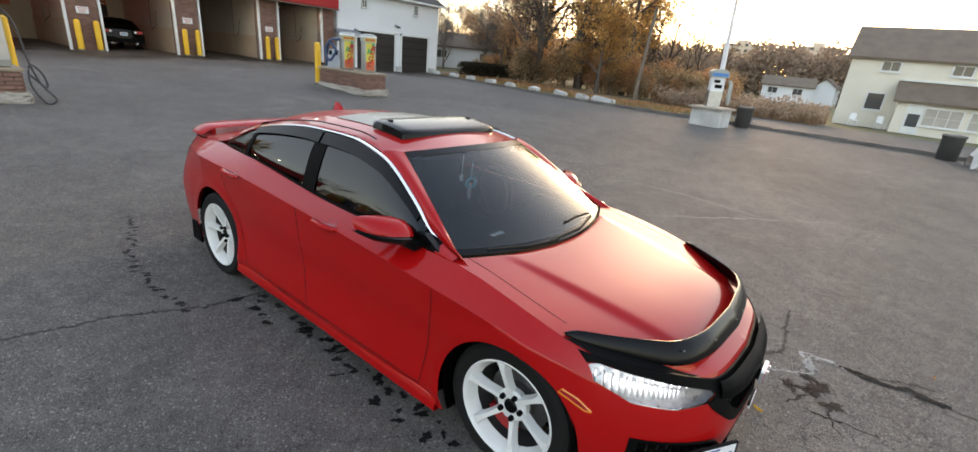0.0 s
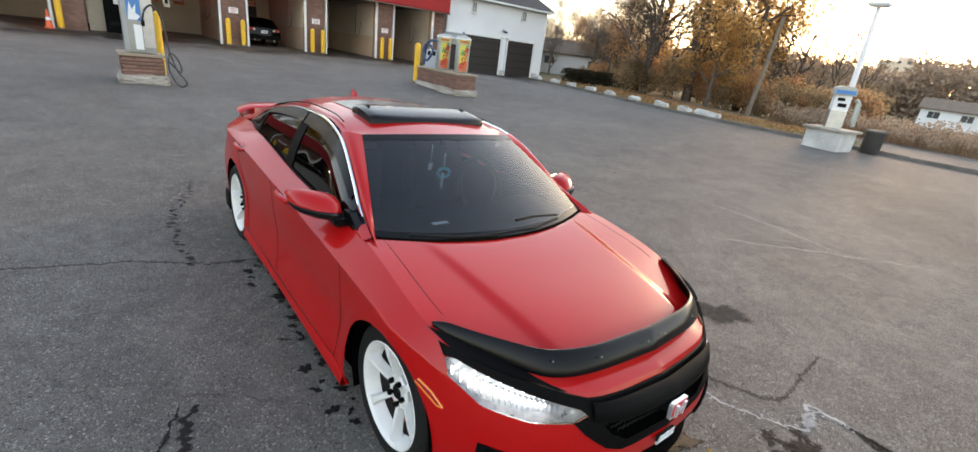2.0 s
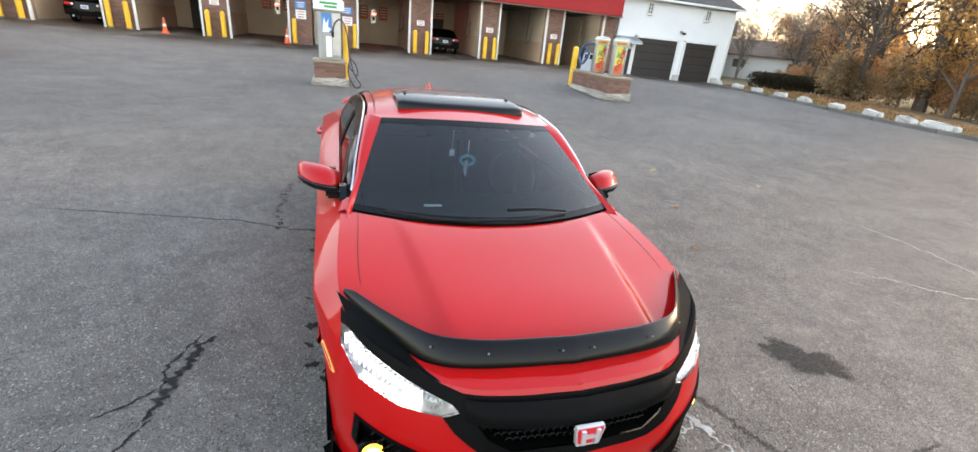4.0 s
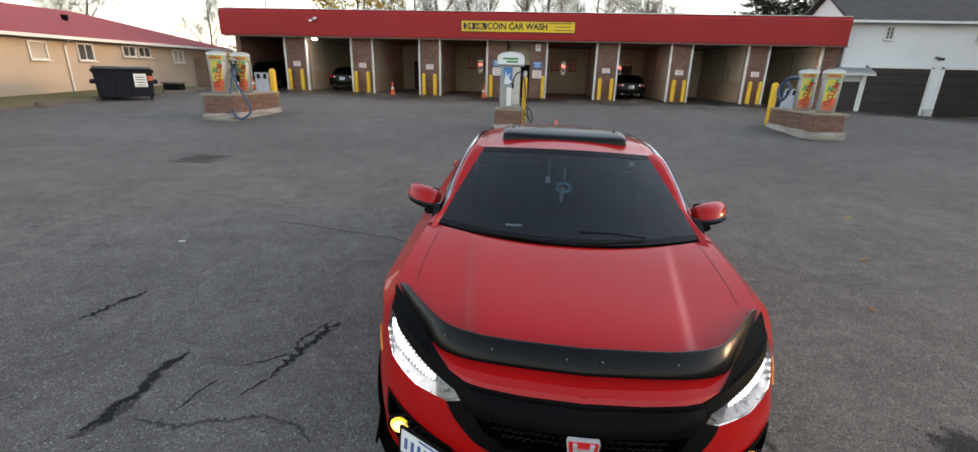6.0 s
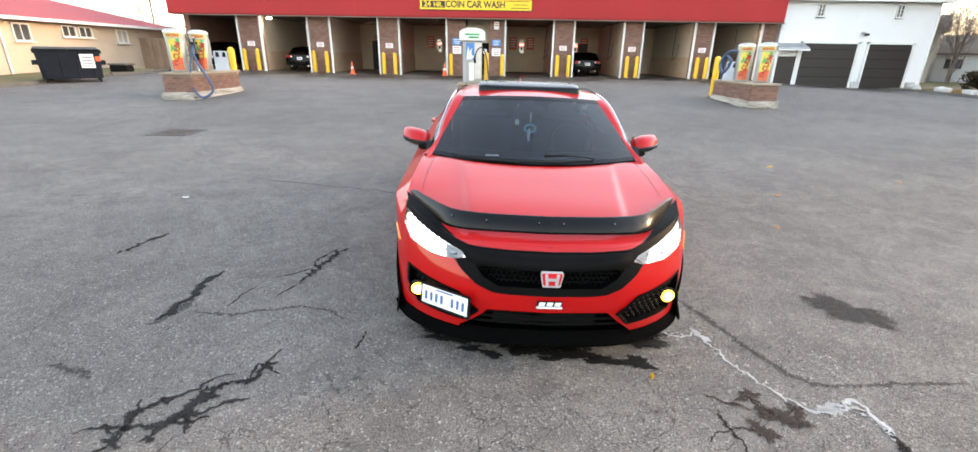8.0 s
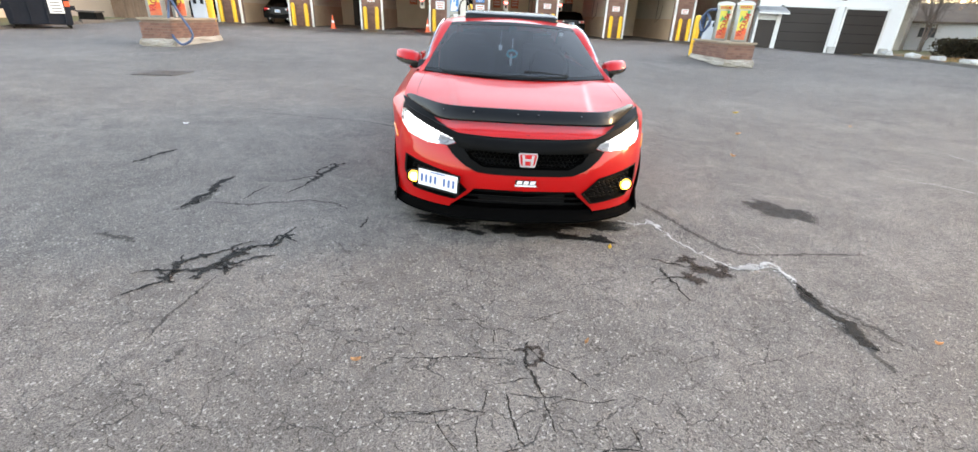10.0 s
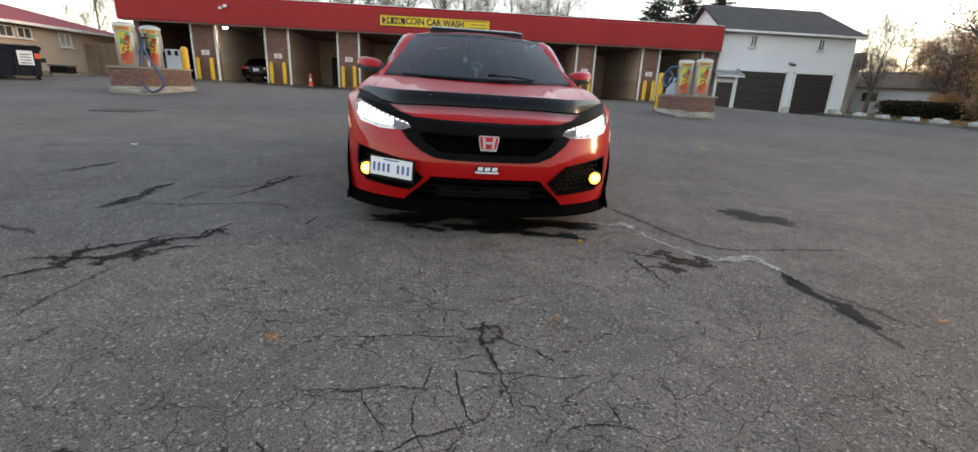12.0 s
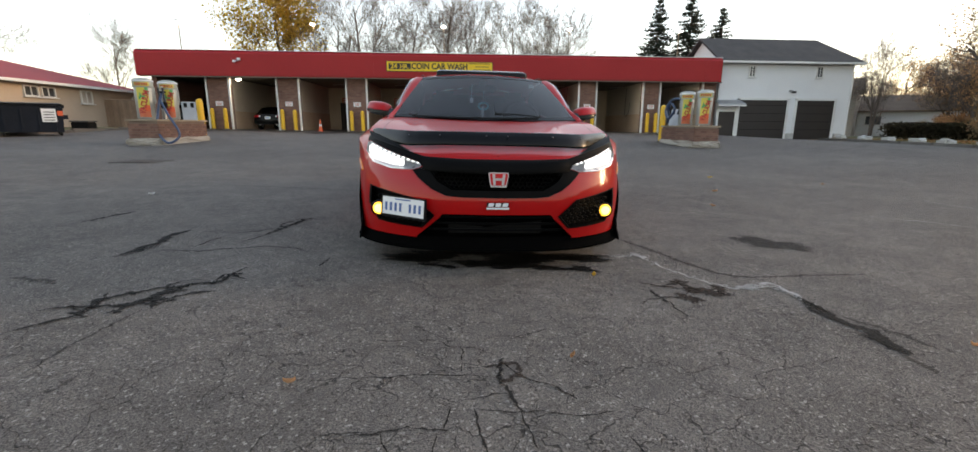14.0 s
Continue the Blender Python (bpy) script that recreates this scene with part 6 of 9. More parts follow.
def nose_y(x, z):
    """y of the nose surface at |x|, z."""
    x = abs(x)
    d = (-_S[..., 0] - x) ** 2 + (_S[..., 2] - z) ** 2
    i, j = np.unravel_index(np.argmin(d), d.shape)
    i2, j2 = min(i + 1, 89), min(j + 1, 259)
    i1, j1 = max(i2 - 2, 0), max(j2 - 2, 0)
    p = _S[i, j]
    ax, az, ay = [-_S[i, j2, 0] + _S[i, j1, 0], _S[i, j2, 2] - _S[i, j1, 2], _S[i, j2, 1] - _S[i, j1, 1]]
    bx, bz, by = [-_S[i2, j, 0] + _S[i1, j, 0], _S[i2, j, 2] - _S[i1, j, 2], _S[i2, j, 1] - _S[i1, j, 1]]
    det = ax * bz - bx * az
    rx, rz = x + p[0], z - p[2]
    if abs(det) < 1e-9:
        return float(p[1])
    s, t = (rx * bz - bx * rz) / det, (ax * rz - rx * az) / det
    return float(p[1] + max(-3, min(3, s)) * ay + max(-3, min(3, t)) * by)


def dense(poly, step=0.03):
    out = []
    for i in range(len(poly)):
        a, b = poly[i], poly[(i + 1) % len(poly)]
        n = max(1, int(math.hypot(b[0] - a[0], b[1] - a[1]) / step))
        out += [(a[0] + (b[0] - a[0]) * k / n, a[1] + (b[1] - a[1]) * k / n) for k in range(n)]
    return out


def laid(poly, off, depth=0.02, sx=1, step=0.03, mat=0, bm=None):
    """A panel with the given outline in (x, z), laid on the nose, off metres proud, with turned-back edges."""
    bm = bm or bmesh.new()
    o = dense(poly, step)
    front = [bm.verts.new((sx * x, nose_y(x, z) - off, z)) for x, z in o]
    f = bm.faces.new(front)
    r = bmesh.ops.triangulate(bm, faces=[f])
    for _ in range(2):
        long = [e for e in bm.edges if e.calc_length() > 0.06]
        if long:
            bmesh.ops.subdivide_edges(bm, edges=long, cuts=1)
            bmesh.ops.triangulate(bm, faces=bm.faces[:])
    for v in bm.verts:
        v.co.y = nose_y(v.co.x, v.co.z) - off
    edge = [e for e in bm.edges if len(e.link_faces) == 1]
    r = bmesh.ops.extrude_edge_only(bm, edges=edge)
    for v in r["geom"]:
        if isinstance(v, bmesh.types.BMVert):
            v.co.y += depth
    for fc in bm.faces:
        fc.material_index = mat
    return bm


def mirror(poly):
    return [(-x, z) for x, z in poly]


HEADLIGHT = [(0.805, 0.668), (0.800, 0.722), (0.778, 0.730), (0.61, 0.674), (0.455, 0.630), (0.430, 0.607), (0.485, 0.588), (0.62, 0.586), (0.745, 0.611)]
FOG = [(0.752, 0.472), (0.465, 0.428), (0.362, 0.336), (0.432, 0.261), (0.70, 0.272), (0.762, 0.36)]
INTAKE = [(-0.31, 0.346), (0.31, 0.346), (0.335, 0.318), (0.458, 0.205), (0.475, 0.15), (-0.475, 0.15), (-0.458, 0.205), (-0.335, 0.318)]
GRILLE = [(-0.8, 0.762), (-0.6, 0.712), (-0.42, 0.664), (-0.2, 0.655), (0.2, 0.655), (0.42, 0.664), (0.6, 0.712), (0.8, 0.762), (0.802, 0.728), (0.778, 0.732), (0.61, 0.676), (0.455, 0.632), (0.428, 0.604), (0.485, 0.586), (0.45, 0.545), (0.37, 0.485), (0.29, 0.452), (0.2, 0.445), (-0.2, 0.445), (-0.29, 0.452), (-0.37, 0.485), (-0.45, 0.545), (-0.485, 0.586), (-0.428, 0.604), (-0.455, 0.632), (-0.61, 0.676), (-0.778, 0.732), (-0.802, 0.728)]
MOUTH = [(-0.39, 0.590), (0.39, 0.590), (0.34, 0.53), (0.26, 0.485), (-0.26, 0.485), (-0.34, 0.53)]

# greenhouse lines (right side; x is mirrored for the left)
RAIL_T = np.arange(12.0)
RAIL = np.array([(0.752, -0.92, 0.894), (0.718, -0.727, 0.938), (0.688, -0.54, 1.065), (0.638, -0.235, 1.212), (0.610, 0.10, 1.256), (0.608, 0.45, 1.246), (0.625, 0.85, 1.195), (0.650, 1.10, 1.137), (0.672, 1.28, 1.068), (0.692, 1.43, 0.998), (0.712, 1.62, 0.950), (0.702, 1.85, 0.925)])
CROWN = ((-0.4, 0.0, 0.4, 0.8, 1.1, 1.25), (0.046, 0.052, 0.064, 0.086, 0.105, 0.11))


def rail(t):
    return np.stack([pchip(RAIL_T, RAIL[:, k], t) for k in range(3)], -1)


def screen_edge(t):
    """The windscreen's side edge, 0 at its foot, 1 at the roof."""
    return np.stack([0.732 - 0.192 * t, -0.90 + 0.62 * t, 0.888 + 0.350 * t + 0.03 * t * (1 - t)], -1)


def rear_edge(t):
    return np.stack([0.52 + 0.08 * t, 1.10 + 0.68 * t, 1.181 - 0.236 * t + 0.04 * t * (1 - t)], -1)


HOOD = []


def hood_z(x, y):
    """Height of the hood at x, y, from its nearest corners."""
    P = np.asarray(HOOD)
    d = (P[:, 0] - x) ** 2 + (P[:, 1] - y) ** 2 + 1e-6
    i = np.argsort(d)[:6]
    return float((P[i, 2] / d[i]).sum() / (1 / d[i]).sum())


def red_car():
    car = thing("sedan", pose(-0.018, 0, 0, 0.57, 1.0, 0), "bright red lowered sedan with white wheels and black trim", "car")
    # flank, nose and tail
    u = np.concatenate([np.linspace(0, 3, 70, endpoint=False), np.linspace(3, 6, 100, endpoint=False), np.linspace(6, 8, 60, endpoint=False), np.linspace(8, 11, 90, endpoint=False), np.linspace(11, 13, 30)])
    lower, upper = np.linspace(0, 1, 40)[:, None], np.linspace(0, 1, 13)[1:, None]
    vc = crease_v(u)[None, :]
    W = np.concatenate([lower * vc, vc + (1 - vc) * upper])
    U = np.repeat(u[None, :], len(W), 0)
    P = body_points(U, W)
    bm = bmesh.new()
    grid(bm, P.tolist())
    mirrored = P.copy()
    mirrored[..., 0] *= -1
    grid(bm, mirrored.tolist())
    bmesh.ops.remove_doubles(bm, verts=bm.verts, dist=0.0015)
    for yc in (-1.337, 1.337):
        R = 0.352
        cut(bm, lambda c: abs(c.x) > 0.6 and math.hypot(c.y - yc, c.z - 0.322) < R,
            lambda c: Vector((c.x, yc + R * (c.y - yc) / max(1e-6, math.hypot(c.y - yc, c.z - 0.322)), max(0.322 + R * (c.z - 0.322) / max(1e-6, math.hypot(c.y - yc, c.z - 0.322)), 0.1))))
    for poly in (FOG, mirror(FOG), INTAKE, [(x * 1.09, 0.535 + (z - 0.535) * 1.25) for x, z in MOUTH]):
        def snap(c, poly=poly):
            x, z = near_poly(c.x, c.z, poly)
            return Vector((x, nose_y(x, z), z))
        cut(bm, lambda c, poly=poly: c.y < -1.6 and in_poly(c.x, c.z, poly), snap)
    for poly in (HEADLIGHT, mirror(HEADLIGHT)):
        def snap(c, poly=poly):
            x, z = near_poly(c.x, c.z, poly)
            return Vector((x, nose_y(x, z), z))
        cut(bm, lambda c, poly=poly: c.y < -1.45 and in_poly(c.x, c.z, poly), snap)
    part("body", bm, M["red"], car, smooth=True, angle=50)
    # hood, laid between the fender tops and the cowl
    n, k = 60, 120
    top = body_points(np.linspace(0, 6.05, 200), np.ones(200))
    HX, HY, HZ = -top[:, 0], top[:, 1], top[:, 2]

    def edge_at(y):
        return np.interp(y, HY, HX), np.interp(y, HY, HZ)
    bm = bmesh.new()
    rows = []
    for a in np.linspace(0, 1, n):
        row = []
        for b in np.linspace(-1, 1, k + 1):
            s = abs(b)
            # front edge follows the nose, rear edge bows forward at the middle
            uu = np.interp(s, [0, 1], [0, 3.6])
            fx, fy, fz = (np.interp(uu, np.linspace(0, 6.05, 200), w) for w in (HX, HY, HZ))
            rx = 0.775 * s
            ry = -1.10 + 0.20 * s ** 2.2
            x0 = fx + (rx - fx) * a
            y = fy + (ry - fy) * a
            ex, ez = edge_at(y)
            q = min(1.0, x0 / max(ex, 1e-3)) if s > 0 else 0.0
            if s > 0.999:
                x0 = ex
                q = 1.0
            zc = pchip([-2.07, -1.96, -1.84, -1.4, -1.1, -0.87], [0.674, 0.702, 0.746, 0.818, 0.866, 0.900], [max(-2.07, min(-0.87, y))])[0]
            z = ez + (zc - ez) * (1 - q ** 2.6)
            # raised centre between two creases that run back to the screen
            cx = 0.41 + 0.12 * a
            z += 0.017 * (1 / (1 + math.exp((abs(x0) - cx) / 0.010))) * math.sin(math.pi * min(1, 0.15 + a * 0.85)) ** 0.5 * min(1.0, a / 0.15)
            row.append((math.copysign(x0, b), y, z))
        rows.append(row)
    grid(bm, rows)
    HOOD[:] = [p for row in rows for p in row]
    part("hood", bm, M["red"], car, smooth=True, angle=180)
    # cowl under the screen
    bm = bmesh.new()
    grid(bm, [[(0.78 * b, -1.12 + 0.20 * abs(b) ** 2.2 + 0.12 * a, 0.848 + 0.012 * a + 0.012 * abs(b)) for b in np.linspace(-1, 1, 31)] for a in (0, 1)])
    part("cowl", bm, M["black_plastic"], car, smooth=True)
    # windscreen
    def screen(off=0.0, n=14, m=28, t0=0.0, t1=1.0, w=1.0):
        rows = []
        for t in np.linspace(t0, t1, n):
            ex, ey, ez = screen_edge(np.array(t))
            row = []
            for b in np.linspace(-w, w, m):
                bow = 1 - b * b
                row.append((ex * b, ey - (0.19 - 0.10 * t) * bow - off, ez + (-0.012 + 0.036 * t) * bow + off * 0.6))
            rows.append(row)
        return rows
    bm = bmesh.new()
    grid(bm, screen())
    part("windscreen", bm, M["windscreen"], car, "lightly tinted windscreen", smooth=True, angle=180).visible_shadow = False
    # dark screen border
    bm = bmesh.new()
    for rows in (screen(0.002, 3, 28, 0.93, 1.0), screen(0.002, 3, 28, 0.0, 0.05)):
        grid(bm, rows)
    part("screen_border", bm, M["black_gloss"], car, smooth=True)
    # roof, with the A-pillars' inner lines as its front edge
    bm = bmesh.new()
    ts = np.linspace(3.0, 7.0, 40)
    rows = []
    for t in ts:
        rx, ry, rz = rail(np.array(t))
        f = np.clip((t - 3.0) / 0.35, 0, 1)
        row = []
        for b in np.linspace(-1, 1, 33):
            x = b * (rx - 0.012)
            yc = ry - 0.10 * (1 - b * b) * max(0.0, 1 - (t - 3.0) / 1.0)
            crown = pchip(*CROWN, [ry])[0]
            row.append((x, yc, rz + 0.006 + crown * (1 - abs(b) ** 2.3)))
        rows.append(row)
    fr = []
    for b in np.linspace(-1, 1, 33):
        ex, ey, ez = screen_edge(np.array(1.0))
        fr.append((b * ex, ey - 0.09 * (1 - b * b), ez + 0.024 * (1 - b * b)))
    rows = [fr] + [r for r in rows if r[0][1] > -0.21]
    grid(bm, rows)
    last = rows[-1]
    part("roof", bm, M["red"], car, smooth=True, angle=180)
    # A-pillars and C-pillars
    for s in (-1, 1):
        bm = bmesh.new()
        rows = []
        for t in np.linspace(0, 1, 24):
            o = rail(np.array(3.15 * t))
            i = screen_edge(np.array(t))
            m = (o + i) / 2 + np.array([0.012, -0.012, 0.016])
            rows.append([(s * p[0], p[1], p[2]) for p in (o, 0.5 * (o + m) + np.array([0.006, -0.002, 0.006]), m, 0.5 * (i + m), i)])
        rows.insert(0, [(x + s * 0.006, y - 0.07, z - 0.032) for x, y, z in rows[0]])
        grid(bm, rows)
        part("a_pillar", bm, M["red"], car, smooth=True, angle=180)
        bm = bmesh.new()
        rows = []
        for t in np.linspace(0, 1, 24):
            o = rail(np.array(7.0 + 4.0 * t))
            i = rear_edge(np.array(t))
            m = (o + i) / 2 + np.array([0.012, 0.008, 0.018])
            rows.append([(s * p[0], p[1], p[2]) for p in (o, 0.5 * (o + m) + np.array([0.006, 0, 0.006]), m, 0.5 * (i + m), i)])
        grid(bm, rows)
        part("c_pillar", bm, M["red"], car, smooth=True, angle=180)
    # rear screen and bootlid
    bm = bmesh.new()
    rows = []
    for t in np.linspace(0, 1, 14):
        ex, ey, ez = rear_edge(np.array(t))
        rows.append([(b * ex, ey + 0.10 * t * (1 - b * b), ez + (0.066 - 0.040 * t) * (1 - b * b)) for b in np.linspace(-1, 1, 24)])
    grid(bm, rows)
    part("rear_screen", bm, M["tinted"], car, smooth=True, angle=180)
    bm = bmesh.new()
    rows = [[(b * (pchip([1.5, 1.82, 2.1, 2.33], [0.72, 0.70, 0.68, 0.62], [y])[0]), y + 0.06 * (1 - b * b), z + 0.03 * (1 - b * b)) for b in np.linspace(-1, 1, 25)] for y, z in ((1.66, 0.958), (1.82, 0.938), (1.95, 0.928), (2.1, 0.918), (2.25, 0.910), (2.33, 0.900))]
    grid(bm, rows)
    part("boot_lid", bm, M["red"], car, smooth=True, angle=180)
    # side glass with pillars and smoked deflectors
    for s in (-1, 1):
        shoulder = body_points(np.linspace(5.0, 10.5, 300), np.ones(300))

        def sill(y):
            return np.array([np.interp(y, shoulder[:, 1], -shoulder[:, 0]), y, np.interp(y, shoulder[:, 1], shoulder[:, 2])])

        def pane(t0, t1, f0, f1, off, n=20, m=10, lean=0.0):
            """A strip of the side window, between fractions of its height, along the rail."""
            rows = []
            for f in np.linspace(f0, f1, m):
                row = []
                for t in np.linspace(t0, t1, n):
                    o = rail(np.array(t))
                    b = sill(o[1])
                    p = b + (o - b) * f
                    p[0] += 0.030 * 4 * f * (1 - f) * 0.6 + off
                    row.append((s * p[0], p[1] + lean * (1 - f), p[2]))
                rows.append(row)
            return rows
        bm = bmesh.new()
        grid(bm, pane(0.55, 8.9, 0.0, 1.0, 0.0, 60, 12))
        part("side_glass", bm, M["tinted"], car, "dark tinted side windows", smooth=True, angle=180)
        # added black sheet inside the side glass, blocks light through the cabin
        bm = bmesh.new()
        grid(bm, pane(0.6, 8.7, 0.0, 0.96, -0.022, 50, 8))
        part("window_blackout", bm, M["void"], car, smooth=True)
        bm = bmesh.new()
        grid(bm, pane(4.50, 4.86, 0.0, 0.99, 0.006, 3, 10, -0.05))
        grid(bm, pane(6.72, 6.9, 0.0, 0.99, 0.006, 3, 10))
        grid(bm, pane(0.62, 8.95, 0.0, 0.05, 0.007, 60, 2))
        grid(bm, pane(0.62, 1.25, 0.0, 1.0, 0.006, 8, 5))
        part("pillar_trim", bm, M["black_satin"], car, smooth=True)
        bm = bmesh.new()
        grid(bm, pane(0.0, 0.64, 0.0, 1.0, 0.005, 10, 6))
        part("fender_top", bm, M["red"], car, smooth=True, angle=180)
        for t0, t1 in ((1.6, 4.62), (4.69, 6.85)):
            bm = bmesh.new()
            grid(bm, pane(t0, t1, 0.80, 0.985, 0.020, 30, 4))
            part("window_deflector", bm, M["black_gloss"], car, "smoked window deflector", smooth=True, angle=180)
        bm = bmesh.new()
        tube(bm, [(s * (p[0] + 0.010), p[1], p[2] + 0.002) for p in (rail(np.array(t)) for t in np.linspace(0.85, 9.0, 60))], 0.0085, 6)
        part("chrome_strip", bm, M["chrome"], car, smooth=True)
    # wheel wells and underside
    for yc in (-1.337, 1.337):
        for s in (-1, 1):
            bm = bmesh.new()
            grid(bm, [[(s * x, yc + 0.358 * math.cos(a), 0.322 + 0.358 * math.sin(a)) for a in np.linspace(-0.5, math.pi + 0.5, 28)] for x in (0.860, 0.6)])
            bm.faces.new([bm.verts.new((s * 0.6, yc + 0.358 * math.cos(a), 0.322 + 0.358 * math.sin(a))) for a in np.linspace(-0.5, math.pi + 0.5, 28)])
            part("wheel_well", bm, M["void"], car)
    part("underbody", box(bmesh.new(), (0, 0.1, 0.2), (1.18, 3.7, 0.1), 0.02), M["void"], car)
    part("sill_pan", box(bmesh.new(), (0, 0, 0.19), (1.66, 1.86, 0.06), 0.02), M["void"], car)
    nose_details(car)
    side_details(car)
    cabin(car)
    for s in (-1, 1):
        for yc in (-1.337, 1.337):
            wheel(car, s, yc)
    return car


def nose_details(car):
    # black mask over grille and lamps, with the mouth cut out of it
    bm = laid(GRILLE, 0.009, 0.02, step=0.02)
    def snap(c):
        x, z = near_poly(c.x, c.z, MOUTH)
        return Vector((x, nose_y(x, z) - 0.009, z))
    cut(bm, lambda c: in_poly(c.x, c.z, MOUTH), snap)
    part("grille_mask", bm, M["black_satin"], car, "satin black grille surround", smooth=True, angle=40)
    # hood of the grille: a bar that overhangs the mouth
    bm = bmesh.new()
    rows = []
    for dz, off in ((0.046, 0.010), (0.038, 0.036), (0.0, 0.054), (-0.026, 0.046), (-0.030, -0.03)):
        rows.append([(x, nose_y(x, 0.60 + dz * 0.4) - off * (1 - (abs(x) / 0.46) ** 4), 0.606 + dz + 0.012 * (abs(x) / 0.42) ** 2) for x in np.linspace(-0.42, 0.42, 40)])
    grid(bm, rows)
    part("grille_bar", bm, M["black_satin"], car, smooth=True, angle=60)
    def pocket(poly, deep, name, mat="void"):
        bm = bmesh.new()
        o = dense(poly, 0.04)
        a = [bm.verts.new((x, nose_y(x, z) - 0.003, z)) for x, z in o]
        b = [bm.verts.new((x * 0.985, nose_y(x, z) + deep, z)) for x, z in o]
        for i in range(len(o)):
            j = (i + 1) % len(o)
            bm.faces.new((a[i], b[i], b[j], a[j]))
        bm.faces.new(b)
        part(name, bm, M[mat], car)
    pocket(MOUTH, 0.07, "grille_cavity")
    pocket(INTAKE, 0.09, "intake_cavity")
    # mesh of the upper grille and the bars of the lower intake
    bm = bmesh.new()
    for r in range(5):
        for c in range(26):
            x, z = -0.34 + c * 0.027 + (0.0135 if r % 2 else 0), 0.498 + r * 0.021
            if in_poly(x, z, MOUTH):
                y = nose_y(x, z) + 0.028
                q = [(x + 0.015 * math.cos(a), z + 0.0125 * math.sin(a)) for a in np.linspace(0, 2 * math.pi, 7)[:6]]
                p = [(x + 0.0115 * math.cos(a), z + 0.009 * math.sin(a)) for a in np.linspace(0, 2 * math.pi, 7)[:6]]
                A, B = [bm.verts.new((i, y, j)) for i, j in q], [bm.verts.new((i, y - 0.004, j)) for i, j in p]
                for i in range(6):
                    bm.faces.new((A[i], A[(i + 1) % 6], B[(i + 1) % 6], B[i]))
    tagged(part("grille_mesh", bm, M["black_plastic"], car), kind="stuff")
    for z in (0.245, 0.285, 0.325):
        bm = bmesh.new()
        w = 0.30 + (0.36 - z) * 0.85
        tube(bm, [(x, nose_y(x, z) + 0.03, z) for x in np.linspace(-w, w, 21)], 0.007, 6)
        part("intake_bar", bm, M["black_satin"], car)
    part("radiator", boxes(((0, -2.0, 0.27), (0.56, 0.02, 0.12))), M["black_plastic"], car)
    # emblem: a red field in a chrome frame
    y = nose_y(0, 0.593) - 0.062
    emb = part("emblem", prism(bmesh.new(), [(-0.061, 0.595), (0.061, 0.595), (0.066, 0.581), (0.055, 0.517), (0.050, 0.498), (-0.050, 0.498), (-0.055, 0.517), (-0.066, 0.581)], y - 0.012, y + 0.004), M["badge_chrome"], car, "chrome framed red badge")
    part("emblem_mount", prism(bmesh.new(), [(-0.036, 0.585), (0.036, 0.585), (0.030, 0.512), (-0.030, 0.512)], y + 0.004, y + 0.10), M["black_plastic"], emb)
    part("emblem_field", prism(bmesh.new(), [(-0.054, 0.589), (0.054, 0.589), (0.058, 0.578), (0.048, 0.519), (0.041, 0.511), (-0.041, 0.511), (-0.048, 0.519), (-0.058, 0.578)], y - 0.014, y - 0.005), M["badge_red"], emb)
    for s in (-1, 1):
        part("emblem_bar", prism(bmesh.new(), [(s * 0.042, 0.585), (s * 0.025, 0.585), (s * 0.019, 0.515), (s * 0.034, 0.515)], y - 0.024, y - 0.010), M["badge_chrome"], emb)
    part("emblem_bar", prism(bmesh.new(), [(-0.025, 0.559), (0.025, 0.559), (0.023, 0.545), (-0.023, 0.545)], y - 0.023, y - 0.010), M["badge_chrome"], emb)
    emb.matrix_local = Matrix.Translation((0, y, 0.551)) @ Matrix.Diagonal((0.86, 1, 0.84, 1)) @ Matrix.Translation((0, -y, -0.547))
    # small bright badge on the bumper, as bars
    y = nose_y(0, 0.40) - 0.008
    bd = part("bumper_badge", boxes(((0.0, y, 0.408), (0.125, 0.01, 0.024))), M["black_plastic"], car, "small black and silver badge")
    for k in range(3):
        part("badge_bar", prism(bmesh.new(), [(-0.055 + 0.04 * k, 0.399), (-0.026 + 0.04 * k, 0.399), (-0.02 + 0.04 * k, 0.419), (-0.05 + 0.04 * k, 0.419)], y - 0.009, y), M["label_white"], bd)
    part("badge_bar", boxes(((0.0, y - 0.004, 0.388), (0.13, 0.008, 0.009))), M["label_white"], bd)
    # hood deflector: a curved black band that stands up ahead of the hood's front
    kn = (0.0, 0.32, 0.50, 0.66, 0.84, 1.0)
    low = ((0.0, 0.30, 0.43, 0.525, 0.68, 0.795), (-2.014, -1.990, -1.960, -1.910, -1.71, -1.530), (0.728, 0.726, 0.721, 0.717, 0.733, 0.766))
    top = ((0.0, 0.30, 0.42, 0.508, 0.665, 0.780), (-1.955, -1.935, -1.905, -1.862, -1.68, -1.510), (0.806, 0.806, 0.804, 0.802, 0.805, 0.810))
    bm = bmesh.new()
    rows = []
